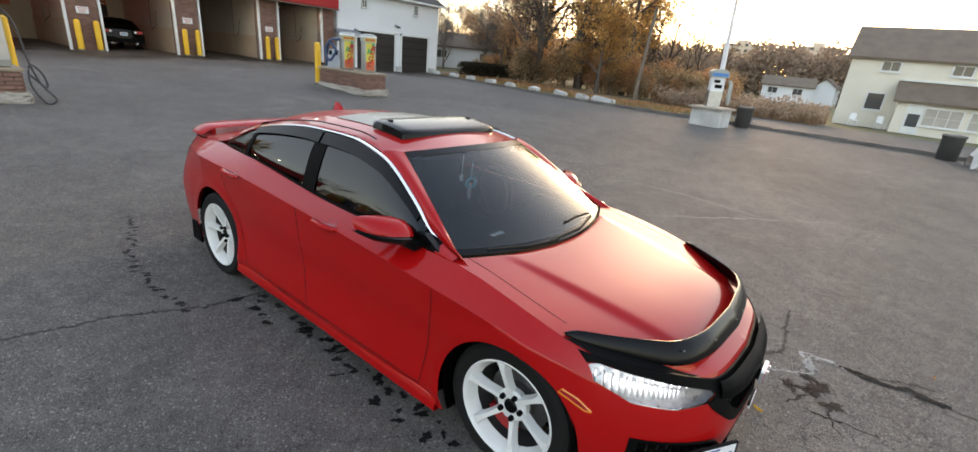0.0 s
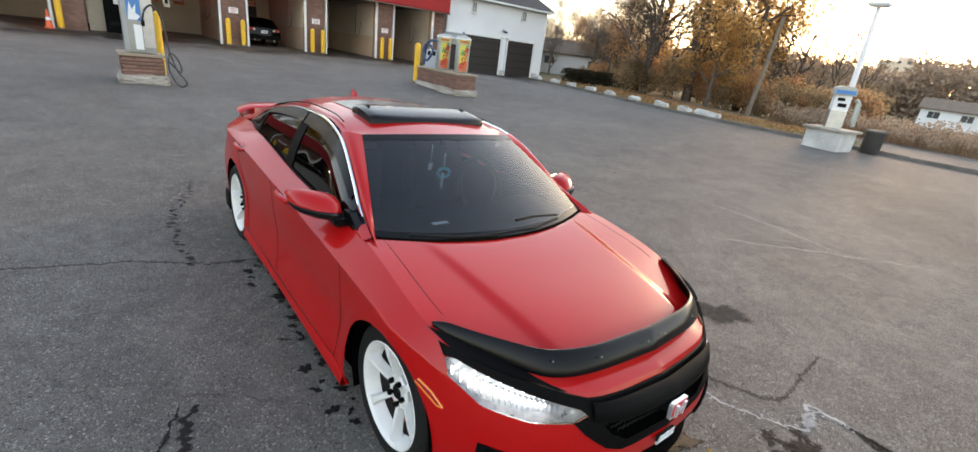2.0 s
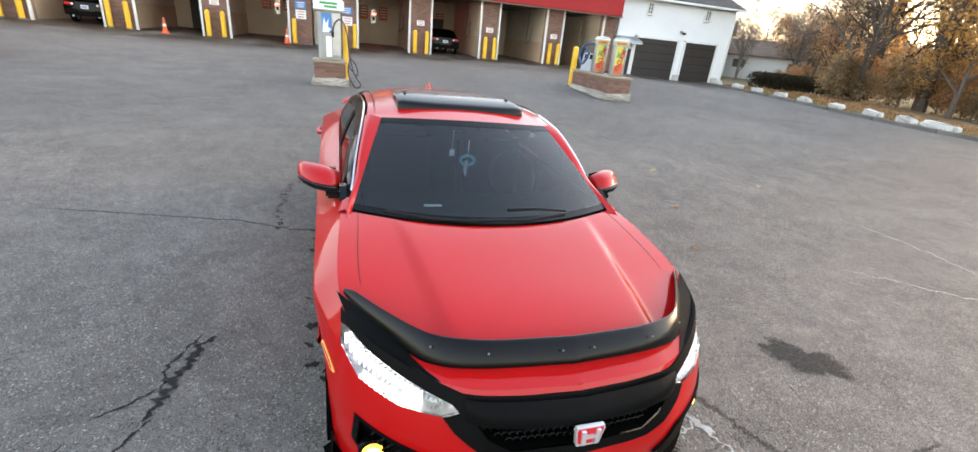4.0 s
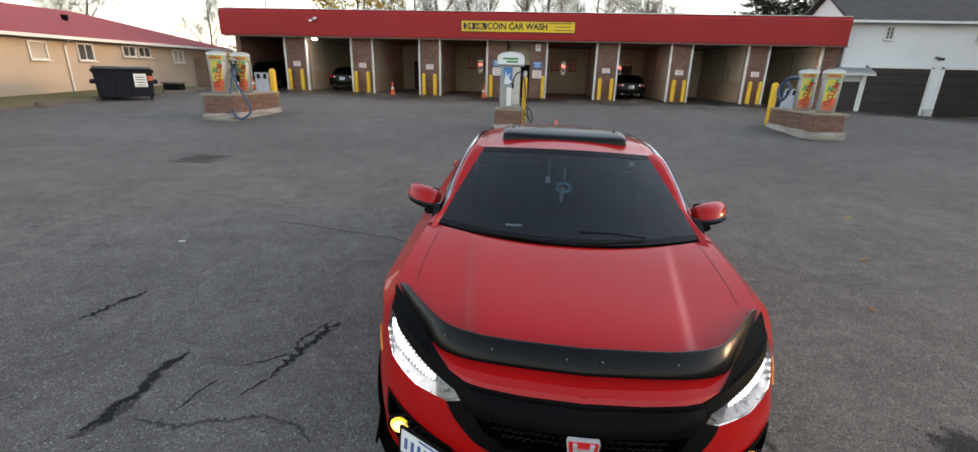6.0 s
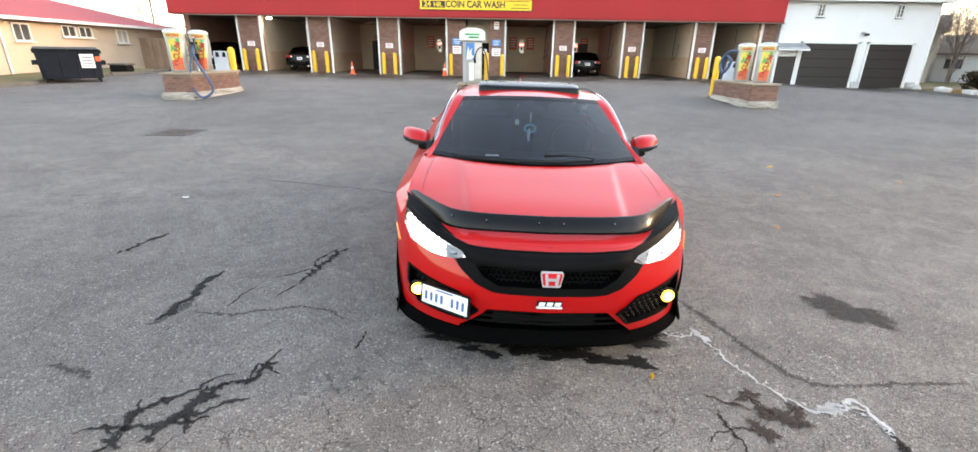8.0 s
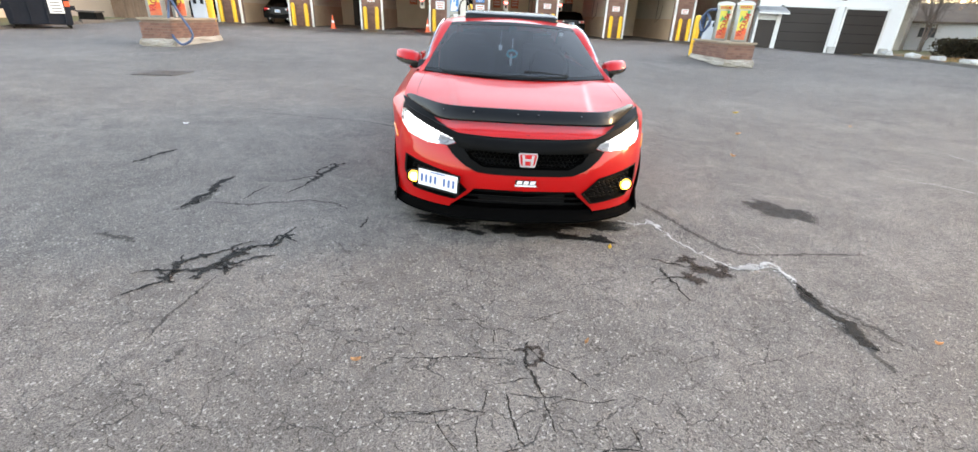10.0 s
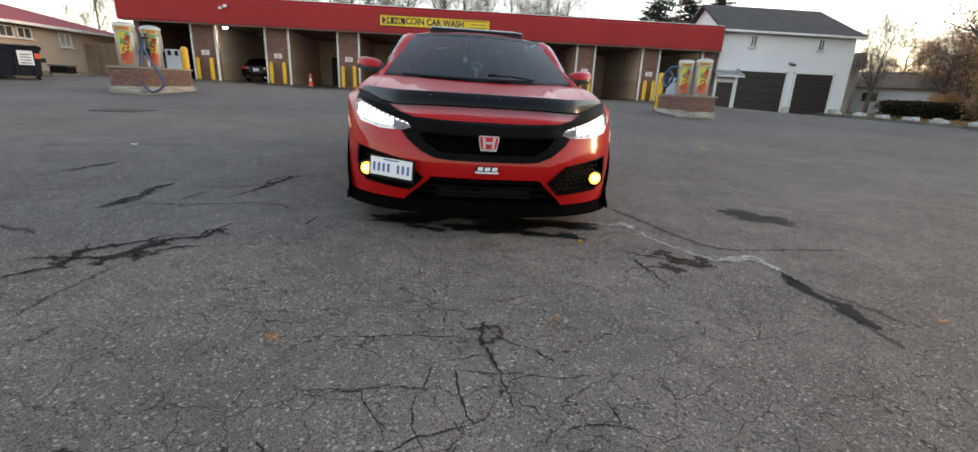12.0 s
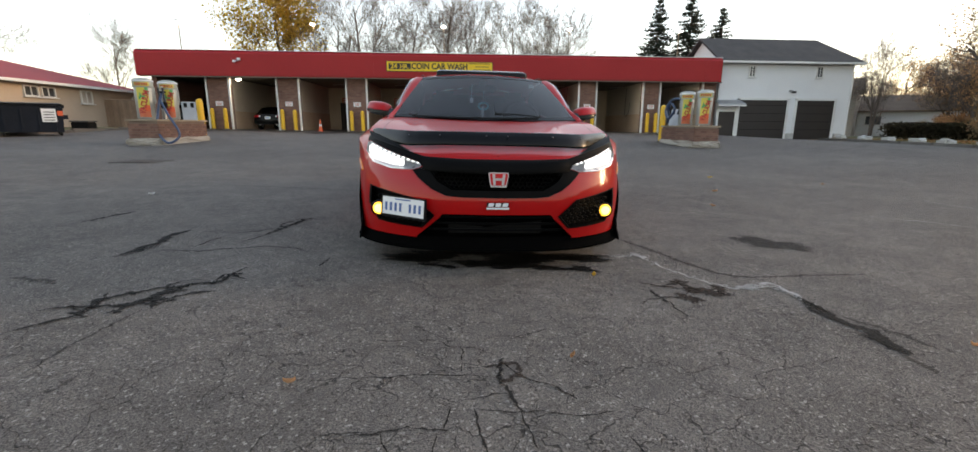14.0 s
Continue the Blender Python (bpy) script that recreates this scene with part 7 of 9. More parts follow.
    for f, out in ((0.0, 0.0), (0.04, 0.006), (0.12, 0.010), (0.5, 0.014), (0.9, 0.008), (0.98, 0.003), (1.0, -0.003), (0.94, -0.006), (0.5, 0.006), (0.06, -0.002)):
        row = []
        for b in np.linspace(-1, 1, 91):
            q = abs(b)
            l, t = (np.array([float(pchip(kn, w, [q])[0]) for w in e]) for e in (low, top))
            close = 0.0 if q < 0.94 else 0.42 * ((q - 0.94) / 0.06) ** 2
            p = l + (t - l) * (f + (0.5 - f) * 2 * close * 0.8)
            row.append((math.copysign(p[0], b) if q else 0.0, p[1] - out * 0.9, p[2] + out * 0.5))
        rows.append(row)
    grid(bm, rows + rows[:1])
    d = part("hood_deflector", bm, M["black_gloss"], car, "glossy black hood deflector", smooth=True, angle=40)
    kx = (0.0, 0.30, 0.44, 0.565, 0.71, 0.815)
    low_y = (-1.985, -1.965, -1.915, -1.815, -1.655, -1.52)
    # dark wings of the mask, from the lamps up to the deflector's ends
    for s in (-1, 1):
        bm = bmesh.new()
        rows = []
        for q in np.linspace(0.56, 1.0, 34):
            lx, ly = (float(pchip(kn, w, [q])[0]) for w in (kx, low_y))
            p = body_points(np.array([np.interp(q, [0.56, 1.0], [1.55, 3.45])]), np.array([1.0]), 0.004)[0]
            row = []
            for f in np.linspace(0, 1, 7):
                f = f * min(1.0, ((q - 0.56) / 0.20) ** 0.8)
                x, y = -p[0] + (lx + p[0]) * f, p[1] + (ly - p[1]) * f
                row.append((s * x, y, max(hood_z(x, y), p[2] if f < 0.01 else 0) + 0.006))
            rows.append(row)
        grid(bm, rows)
        part("mask_wing", bm, M["black_satin"], car, smooth=True, angle=180)
    for x, y, z in ((-0.062, -2.004, 0.784), (0.062, -2.004, 0.784), (-0.33, -1.979, 0.783), (0.33, -1.979, 0.783), (-0.515, -1.905, 0.778), (0.515, -1.905, 0.778)):
        part("clip_screw", lathe(bmesh.new(), [(0.0045, 0), (0.0035, 0.004)], 8, pose(x, y, z, 50)), M["brake_iron"], d)
    for s in (-1, 1):
        # headlamp: a silvery bowl with a row of lit cells between fins, behind a clear cover
        bm = bmesh.new()
        o = dense(HEADLIGHT, 0.03)
        rings = [[(s * x, nose_y(x, z) + dy, z) for x, z in o] for dy in (0.004, 0.03)]
        rings.append([(s * (0.62 + (x - 0.62) * 0.97), nose_y(x, z) + 0.055, 0.645 + (z - 0.645) * 0.9) for x, z in o])
        grid(bm, rings, wrap=True)
        bmesh.ops.triangulate(bm, faces=[bm.faces.new([bm.verts.new(p) for p in rings[-1]])])
        hl = part("headlight", bm, M["lamp_bowl"], car, "lit headlight with bright daytime strip", smooth=True, angle=30)
        edge_x = np.array([0.435, 0.455, 0.485, 0.61, 0.745, 0.79])
        up_z, lo_z = np.array([0.612, 0.630, 0.640, 0.674, 0.718, 0.724]), np.array([0.605, 0.600, 0.590, 0.588, 0.612, 0.652])
        fins = bmesh.new()
        n = 22
        for k in range(n):
            x0, x1 = 0.448 + 0.0154 * k, 0.448 + 0.0154 * (k + 1)
            xc = 0.5 * (x0 + x1)
            zu, zl = np.interp(xc, edge_x, up_z) - 0.010, np.interp(xc, edge_x, lo_z) + 0.008
            zs = zu - 0.20 * (zu - zl)
            y = nose_y(xc, 0.5 * (zu + zl)) + 0.044
            y_up = nose_y(xc, zu) + 0.030
            # fin and brow of the cell
            for q in (((x1, y - 0.014, zl), (x1, y, zl), (x1, y, zu), (x1, y_up - 0.006, zu)), ((x0, y_up - 0.020, zs), (x1, y_up - 0.020, zs), (x1, y, zs + 0.004), (x0, y, zs + 0.004))):
                fins.faces.new([fins.verts.new((s * i, j, h)) for i, j, h in q])
            lit = bmesh.new()
            lit.faces.new([lit.verts.new((s * i, y - 0.002, h)) for i, h in ((x0, zl), (x1, zl), (x1, zs), (x0, zs))])
            part("lamp_cell", lit, M["hl_on"] if k > 5 else M["lamp_fin"], hl)
            if k % 2 == 0:
                part("top_led", box(bmesh.new(), (s * xc, y_up + 0.004, 0.5 * (zs + zu) + 0.002), (0.012, 0.004, 0.008), 0.001), M["hl_on"], hl)
        part("lamp_fins", fins, M["lamp_fin"], hl)
        part("lens", laid(HEADLIGHT, 0.006, 0.008, s, 0.03), M["clear"], hl, smooth=True).visible_shadow = False
        # fog pocket with its dark rim, floor and lamp
        poly = FOG if s > 0 else mirror(FOG)
        bm = bmesh.new()
        o = dense(poly, 0.04)
        cx, cz = 0.54 * s, 0.36
        rings = []
        for f, off in ((1.045, 0.004), (1.03, 0.014), (0.97, 0.014), (0.95, -0.01), (0.93, -0.06)):
            rings.append([(cx + (x - cx) * f, nose_y(cx + (x - cx) * f, cz + (z - cz) * f) - off, cz + (z - cz) * f) for x, z in o])
        grid(bm, rings, wrap=True)
        bm.faces.new([bm.verts.new(p) for p in rings[-1]])
        fg = part("fog_pocket", bm, M["black_satin"], car, "gloss black fog light bezel", smooth=True, angle=40)
        bm = bmesh.new()
        for r in range(6):
            for c in range(9):
                x, z = s * (0.40 + c * 0.034 + (0.017 if r % 2 else 0)), 0.285 + r * 0.026
                if in_poly(x, z, [(cx + (a - cx) * 0.9, cz + (b - cz) * 0.9) for a, b in poly]):
                    y = nose_y(x, z) + 0.035
                    ring = [(x + 0.018 * math.cos(a), y, z + 0.015 * math.sin(a)) for a in np.linspace(0, 2 * math.pi, 7)[:6]]
                    inner = [(x + 0.014 * math.cos(a), y - 0.006, z + 0.011 * math.sin(a)) for a in np.linspace(0, 2 * math.pi, 7)[:6]]
                    grid(bm, [ring, inner], wrap=True)
        tagged(part("pocket_mesh", bm, M["black_plastic"], fg), kind="stuff")
        y = nose_y(0.69, 0.335)
        part("fog_lamp", lathe(bmesh.new(), [(0.040, 0.0), (0.040, 0.02), (0.032, 0.030), (0.008, 0.036)], 20, pose(s * 0.700, y + 0.042, 0.338, 90)), M["fog_on"], fg, smooth=True)
        part("fog_core", lathe(bmesh.new(), [(0.028, 0.031), (0.022, 0.037), (0.006, 0.040)], 18, pose(s * 0.700, y + 0.042, 0.338, 90)), M["fog_core"], fg, smooth=True)
        part("fog_ring", lathe(bmesh.new(), [(0.049, -0.01), (0.051, 0.018), (0.041, 0.022)], 20, pose(s * 0.700, y + 0.042, 0.338, 90)), M["black_gloss"], fg, smooth=True)
        # upright plate at the splitter's end
        bm = bmesh.new()
        prism(bm, [(-1.80, 0.120), (-1.672, 0.120), (-1.69, 0.255), (-1.715, 0.265), (-1.745, 0.195), (-1.80, 0.142)], s * 0.838, s * 0.845, Matrix(((0, 1, 0, 0), (1, 0, 0, 0), (0, 0, 1, 0), (0, 0, 0, 1))))
        part("winglet", bm, M["black_satin"], car)
    # front lip: a thin plate that runs out to the upright plates at the corners
    bm = bmesh.new()
    rows = []
    for f, wide, z in ((-0.02, 0.0, 0.200), (-0.008, 0.0, 0.168), (0.004, 0.3, 0.142), (0.018, 1.0, 0.134), (0.018, 1.0, 0.122), (-0.06, 0.0, 0.122)):
        row = []
        for b in np.linspace(-1, 1, 61):
            off = f + 0.018 * wide * ramp01((abs(b) - 0.35) / 0.5)
            p = body_points(np.array([3.62 * abs(b)]), np.array([0.02]), off)[0]
            row.append((math.copysign(-p[0], b), p[1], z))
        rows.append(row)
    grid(bm, rows)
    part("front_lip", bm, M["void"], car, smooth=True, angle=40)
    # number plate: white with blue bars
    yaw = -30
    pl = part("number_plate", box(bmesh.new(), (0, 0, 0), (0.305, 0.006, 0.152), 0.002, pose(0, 0, 0)), M["label_white"], car, "white number plate in a dark frame")
    pl.matrix_local = pose(-0.535, nose_y(0.535, 0.37) - 0.05, 0.380, -4, 1.0, yaw) @ Matrix.Diagonal((0.94, 1, 0.68, 1))
    part("plate_frame", boxes(((0, 0.004, 0.079), (0.325, 0.012, 0.012)), ((0, 0.004, -0.084), (0.325, 0.012, 0.022)), ((-0.157, 0.004, 0), (0.012, 0.012, 0.16)), ((0.157, 0.004, 0), (0.012, 0.012, 0.16))), M["black_plastic"], pl)
    for k in (0, 1, 2, 3, 5, 6, 7):
        part("plate_bar", boxes(((-0.122 + 0.035 * k, -0.004, -0.006), (0.015, 0.003, 0.070))), M["plate_blue"], pl)
    part("plate_bar", boxes(((0, -0.004, 0.060), (0.11, 0.003, 0.010))), M["plate_blue"], pl)


def side_details(car):
    for s in (-1, 1):
        # door mirror
        mr = part("door_mirror", bmesh_mirror(s), M["red"], car, smooth=True, angle=60)
        part("mirror_base", bmesh_mirror(s, True), M["black_gloss"], mr, smooth=True)
        part("mirror_arm", box(bmesh.new(), (s * 0.795, -0.665, 0.898), (0.13, 0.13, 0.04), 0.012), M["black_gloss"], mr)
        part("mirror_sail", prism(bmesh.new(), [(-0.87, 0.872), (-0.64, 0.884), (-0.66, 0.945), (-0.73, 0.950)], s * 0.790, s * 0.755, Matrix(((0, 1, 0, 0), (1, 0, 0, 0), (0, 0, 1, 0), (0, 0, 0, 1)))), M["black_gloss"], mr)
        part("mirror_glass", box(bmesh.new(), (0, 0, 0), (0.165, 0.006, 0.085), 0.003, pose(s * 0.88, -0.478, 0.946, 0, 0, s * 26)), M["chrome"], mr)
        # door handles
        for y0, z0 in ((-0.09, 0.832), (0.985, 0.866)):
            p = flank(y0, z0)
            h = part("door_handle", tube(bmesh.new(), [(s * (flank(y0 + d, z0 + 0.01 * d) + o), y0 + d, z0 + 0.02 * d) for d, o in ((-0.10, 0.004), (-0.08, 0.022), (0.0, 0.030), (0.08, 0.024), (0.10, 0.004))], [0.010, 0.016, 0.017, 0.016, 0.010], 10), M["red"], car, smooth=True)
            # flat dark red disc paints the shadow of the hollow behind the handle
            part("handle_shade", disc_on_flank(y0 - 0.02, z0 + 0.004, 0.050, 0.026, s), M["tail_red"], h)
        # shut lines of the doors and the fender
        for line in (((-0.90, 0.775), (-0.90, 0.70), (-0.885, 0.45), (-0.86, 0.24)), ((0.21, 0.842), (0.205, 0.7), (0.17, 0.45), (0.12, 0.24)), ((1.14, 0.868), (1.16, 0.80), (1.10, 0.70), (0.98, 0.55), (0.90, 0.35), (0.86, 0.24)), ((-0.86, 0.235), (0.1, 0.235), (0.86, 0.235))):
            bm = bmesh.new()
            pts = []
            for (ya, za), (yb, zb) in zip(line, line[1:]):
                pts += [(ya + (yb - ya) * k / 8, za + (zb - za) * k / 8) for k in range(8)]
            pts.append(line[-1])
            tube(bm, [(s * (flank(y, z) - 0.0015), y, z) for y, z in pts], 0.0032, 5)
            part("shut_line", bm, M["black_plastic"], car)
        # hood shut line, a hand's width inside the fender edge
        bm = bmesh.new()
        pts = body_points(np.linspace(4.4, 6.0, 36), np.ones(36))
        tube(bm, [(s * (-p[0] - 0.085), p[1], hood_z(-p[0] - 0.085, p[1]) - 0.0004) for p in pts], 0.0016, 5)
        part("shut_line", bm, M["black_plastic"], car)
        # side marker
        bm = bmesh.new()
        q = [(-1.705, 0.548), (-1.685, 0.548), (-1.575, 0.596), (-1.588, 0.610), (-1.65, 0.588)]
        w = [bm.verts.new((s * (flank(y, z) + 0.006), y, z)) for y, z in q]
        bm.faces.new(w)
        r = bmesh.ops.extrude_face_region(bm, geom=bm.faces[:])
        for vv in r["geom"]:
            if isinstance(vv, bmesh.types.BMVert):
                vv.co.x -= s * 0.02
        mk = part("side_marker", bm, M["tail_red"], car)
        part("marker_rim", tube(bmesh.new(), [(s * (flank(y, z) + 0.004), y, z) for y, z in q + q[:1]], 0.0045, 5), M["amber"], mk)
        # side skirt
        bm = bmesh.new()
        rows = []
        for off, z in ((0.0, 0.215), (0.012, 0.195), (0.022, 0.165), (0.016, 0.145), (-0.03, 0.145)):
            rows.append([(s * (0.895 + off - 0.01 * (1 - abs(y) / 1.0)), y, z) for y in np.linspace(-0.985, 0.985, 30)])
        grid(bm, rows)
        part("side_skirt", bm, M["red"], car, smooth=True, angle=50)
        # tail lamp
        bm = bmesh.new()
        pts = body_points(np.linspace(10.2, 11.8, 16)[None, :].repeat(5, 0), np.linspace(0.74, 0.93, 5)[:, None].repeat(16, 1), 0.006)
        pts = pts.copy()
        if s > 0:
            pts[..., 0] *= -1
        grid(bm, pts.tolist())
        part("tail_lamp", bm, M["tail_red"], car, smooth=True)
        # rear lower flap
        part("mud_flap", boxes(((s * 0.865, 1.76, 0.2), (0.02, 0.16, 0.16)), bevel=0.006), M["black_satin"], car)
        # roof gutter strip
        bm = bmesh.new()
        tube(bm, [(s * (p[0] - 0.05), p[1], p[2] + 0.033) for p in (rail(np.array(t)) for t in np.linspace(3.45, 6.9, 30))], 0.004, 5)
        part("roof_strip", bm, M["black_plastic"], car)
    # sunroof panel and its smoked deflector
    def roof_z(x, y):
        t = np.interp(y, RAIL[:, 1], RAIL_T)
        rz = rail(np.array(t))
        b = min(1, abs(x) / rz[0])
        crown = pchip(*CROWN, [y])[0]
        return rz[2] + 0.006 + crown * (1 - b ** 2.3)
    bm = bmesh.new()
    grid(bm, [[(x, y, roof_z(x, y) + 0.003) for x in np.linspace(-0.40, 0.40, 20)] for y in np.linspace(0.02, 0.55, 10)])
    part("sunroof", bm, M["black_gloss"], car, smooth=True)
    bm = bmesh.new()
    rows = []
    for f, dz in ((0, 0.0), (0.01, 0.020), (0.03, 0.030), (0.14, 0.034), (0.35, 0.036), (0.65, 0.034), (0.9, 0.028), (1.0, 0.014)):
        row = []
        for b in np.linspace(-1, 1, 31):
            s = abs(b)
            x = 0.425 * b
            y = -0.17 + 0.03 * s ** 4 + 0.36 * f * (1 - 0.25 * s ** 6)
            row.append((x, y, (roof_z(x, y) if dz == 0 else 0.1 * roof_z(x, y) + 0.9 * roof_z(0, y)) + dz * (1 - 0.3 * s ** 30)))
        row = [(row[0][0] - 0.003, row[0][1], roof_z(0.425, row[0][1]))] + row + [(row[-1][0] + 0.003, row[-1][1], roof_z(0.425, row[-1][1]))]
        rows.append(row)
    grid(bm, rows)
    part("sunroof_deflector", bm, M["black_gloss"], car, "smoked sunroof deflector", smooth=True, angle=60)
    for x in (-0.36, 0.36):
        part("deflector_foot", boxes(((x, 0.05, roof_z(x, 0.05) + 0.03), (0.03, 0.05, 0.05)), bevel=0.008), M["black_plastic"], car)
    # shark fin
    bm = bmesh.new()
    rows = []
    for f in np.linspace(0, 1, 7):
        w, y0, y1, z = 0.032 * (1 - f) + 0.004, 0.97 + 0.12 * f ** 0.7, 1.14 + 0.0 * f, 0.068 * f
        zb = roof_z(0, 1.06) - 0.012
        rows.append([(0, y0, zb + z), (w, (y0 * 2 + y1) / 3, zb + z), (w * 0.6, y1, zb + z), (-w * 0.6, y1, zb + z), (-w, (y0 * 2 + y1) / 3, zb + z)])
    grid(bm, rows, wrap=True)
    part("antenna_fin", bm, M["red"], car, smooth=True, angle=50)
    # rear wing
    bm = bmesh.new()
    rows = []
    for dy, dz in ((-0.075, 0.002), (-0.068, 0.010), (0.02, 0.018), (0.085, 0.024), (0.095, 0.016), (0.02, 0.004)):
        rows.append([(x, 2.10 + dy - 0.12 * (abs(x) / 0.68) ** 2, 0.988 + dz - 0.05 * max(0, (abs(x) - 0.56) / 0.16) ** 2) for x in np.linspace(-0.715, 0.715, 41)])
    grid(bm, rows + rows[:1])
    w = part("rear_wing", bm, M["red"], car, smooth=True, angle=60)
    for x in (-0.60, 0.60):
        part("wing_foot", boxes(((x, 2.03, 0.955), (0.05, 0.13, 0.08)), bevel=0.015), M["red"], w)
    # wipers
    for pts in (((0.40, -1.00, 0.888), (0.15, -1.06, 0.878), (-0.16, -1.06, 0.878)), ((-0.12, -1.07, 0.874), (-0.35, -1.03, 0.878), (-0.58, -0.94, 0.886)), ((0.42, -0.97, 0.895), (0.22, -0.98, 0.912), (0.06, -1.00, 0.916))):
        part("wiper", tube(bmesh.new(), [Vector(p) + Vector((0, -0.012, 0.008)) for p in pts], 0.009, 6), M["black_plastic"], car)


def bmesh_mirror(s, lower=False):
    """The painted cap of a door mirror, or the dark shell below it."""
    prof = ((-0.131, -0.010), (-0.154, -0.017), (-0.156, -0.042), (-0.12, -0.062), (-0.02, -0.062)) if lower else ((0.004, 0.056), (-0.05, 0.058), (-0.098, 0.038), (-0.128, 0.004), (-0.134, -0.010), (-0.130, -0.014))
    bm = bmesh.new()
    rows = []
    for f, k, dz, dy in ((0.0, 0.30, -0.012, 0.03), (0.02, 0.62, -0.010, 0.015), (0.10, 0.86, -0.006, 0.0), (0.30, 1.0, 0.0, 0.0), (0.60, 1.02, 0.002, 0.012), (0.84, 0.92, 0.004, 0.030), (0.95, 0.72, 0.004, 0.045), (1.0, 0.34, 0.002, 0.060)):
        rows.append([(s * (0.785 + 0.225 * f), -0.500 - 0.065 * (1 - f) + dy + y * k, 0.944 + dz + 0.012 * f + z * (k if z > 0 else k * (1 - 0.35 * f))) for y, z in prof])
    grid(bm, rows)
    return bm


_fu, _fv = np.meshgrid(np.linspace(3.0, 11, 500), np.linspace(0, 1, 80))
_F = body_points(_fu, _fv)


def flank(y, z):
    """x of the flank at y, z."""
    d = (_F[..., 1] - y) ** 2 + (_F[..., 2] - z) ** 2
    i, j = np.unravel_index(np.argmin(d), d.shape)
    return float(-_F[i, j, 0])


def disc_on_flank(y, z, ry, rz, s):
    bm = bmesh.new()
    c = bm.verts.new((s * (flank(y, z) + 0.001), y, z))
    ring = [bm.verts.new((s * (flank(y + ry * math.cos(a), z + rz * math.sin(a)) + 0.0015), y + ry * math.cos(a), z + rz * math.sin(a))) for a in np.linspace(0, 2 * math.pi, 21)[:20]]
    for i in range(20):
        bm.faces.new((c, ring[i], ring[(i + 1) % 20]))
    return bm


def wheel(car, s, yc):
    """Six-spoke white wheel with tyre, disc, caliper and nuts; local x points outwards."""
    w = new("wheel")
    w.empty_display_size = 0.1
    w.parent = car
    w.matrix_local = pose(s * (0.742 if yc < 0 else 0.770), yc, 0.332 if yc < 0 else 0.303, 0, 0, 0 if s > 0 else 180) @ pose(0, 0, 0, 0, 90, 0)
    # local z is the axle
    part("tyre", lathe_open([(0.228, -0.115), (0.290, -0.118), (0.312, -0.10), (0.320, -0.07), (0.321, 0.0), (0.320, 0.07), (0.312, 0.097), (0.292, 0.112), (0.250, 0.113), (0.234, 0.104)], 56), M["rubber"], w, smooth=True)
    rim = part("rim", lathe_open([(0.216, 0.03), (0.214, 0.06), (0.222, 0.085), (0.236, 0.098), (0.241, 0.106), (0.236, 0.110), (0.228, 0.106), (0.220, 0.09), (0.200, 0.045), (0.212, 0.04)], 56), M["white_rim"], w, smooth=True, angle=60)
    for k in range(6):
        a = k * math.pi / 3 + (0.25 if yc < 0 else 0.45)
        bm = bmesh.new()
        rows = []
        for r, hw, z0, z1 in ((0.045, 0.022, 0.028, 0.060), (0.08, 0.017, 0.030, 0.066), (0.13, 0.014, 0.042, 0.082), (0.175, 0.015, 0.050, 0.094), (0.208, 0.022, 0.055, 0.098), (0.224, 0.036, 0.060, 0.098)):
            rows.append([(r, -hw * 1.1, z0), (r, -hw * 0.7, z1), (r, hw * 0.7, z1), (r, hw * 1.1, z0)])
        grid(bm, rows, wrap=True)
        bmesh.ops.rotate(bm, verts=bm.verts, matrix=Matrix.Rotation(a, 3, "Z"))
        part("spoke", bm, M["white_rim"], rim, smooth=True, angle=40)
    part("barrel", lathe_open([(0.206, -0.10), (0.212, -0.02), (0.214, 0.04)], 40), M["rim_inner"], rim, smooth=True)
    part("hub_face", lathe(bmesh.new(), [(0.078, 0.02), (0.078, 0.050), (0.070, 0.058), (0.036, 0.060), (0.034, 0.052), (0.03, 0.052)], 28), M["white_rim"], rim, smooth=True)
    part("centre_cap", lathe(bmesh.new(), [(0.034, 0.045), (0.033, 0.063), (0.028, 0.067), (0.01, 0.068)], 20), M["black_gloss"], rim, smooth=True)
    for k in range(5):
        a = k * 2 * math.pi / 5 + 0.3
        part("wheel_nut", lathe(bmesh.new(), [(0.013, 0.05), (0.013, 0.074), (0.009, 0.080)], 8, pose(0.055 * math.cos(a), 0.055 * math.sin(a), 0)), M["black_satin"], rim)
    part("brake_disc", lathe(bmesh.new(), [(0.155, -0.03), (0.155, -0.01), (0.09, -0.008), (0.085, 0.01)], 32), M["brake_iron"], w, smooth=True)
    bm = bmesh.new()
    rows = [[(r * math.cos(a), r * math.sin(a), z) for r, z in ((0.10, -0.05), (0.172, -0.05), (0.172, 0.02), (0.10, 0.026))] for a in np.linspace(-0.55, 0.55, 9)]
    grid(bm, rows, wrap=True)
    rot = math.pi / 2 + (0.4 if (yc < 0) == (s > 0) else -0.4) + (math.pi / 2 if s > 0 else -math.pi / 2) * (1 if yc < 0 else 1)
    bmesh.ops.rotate(bm, verts=bm.verts, matrix=Matrix.Rotation(rot, 3, "Z"))
    part("caliper", bm, M["caliper"], w)


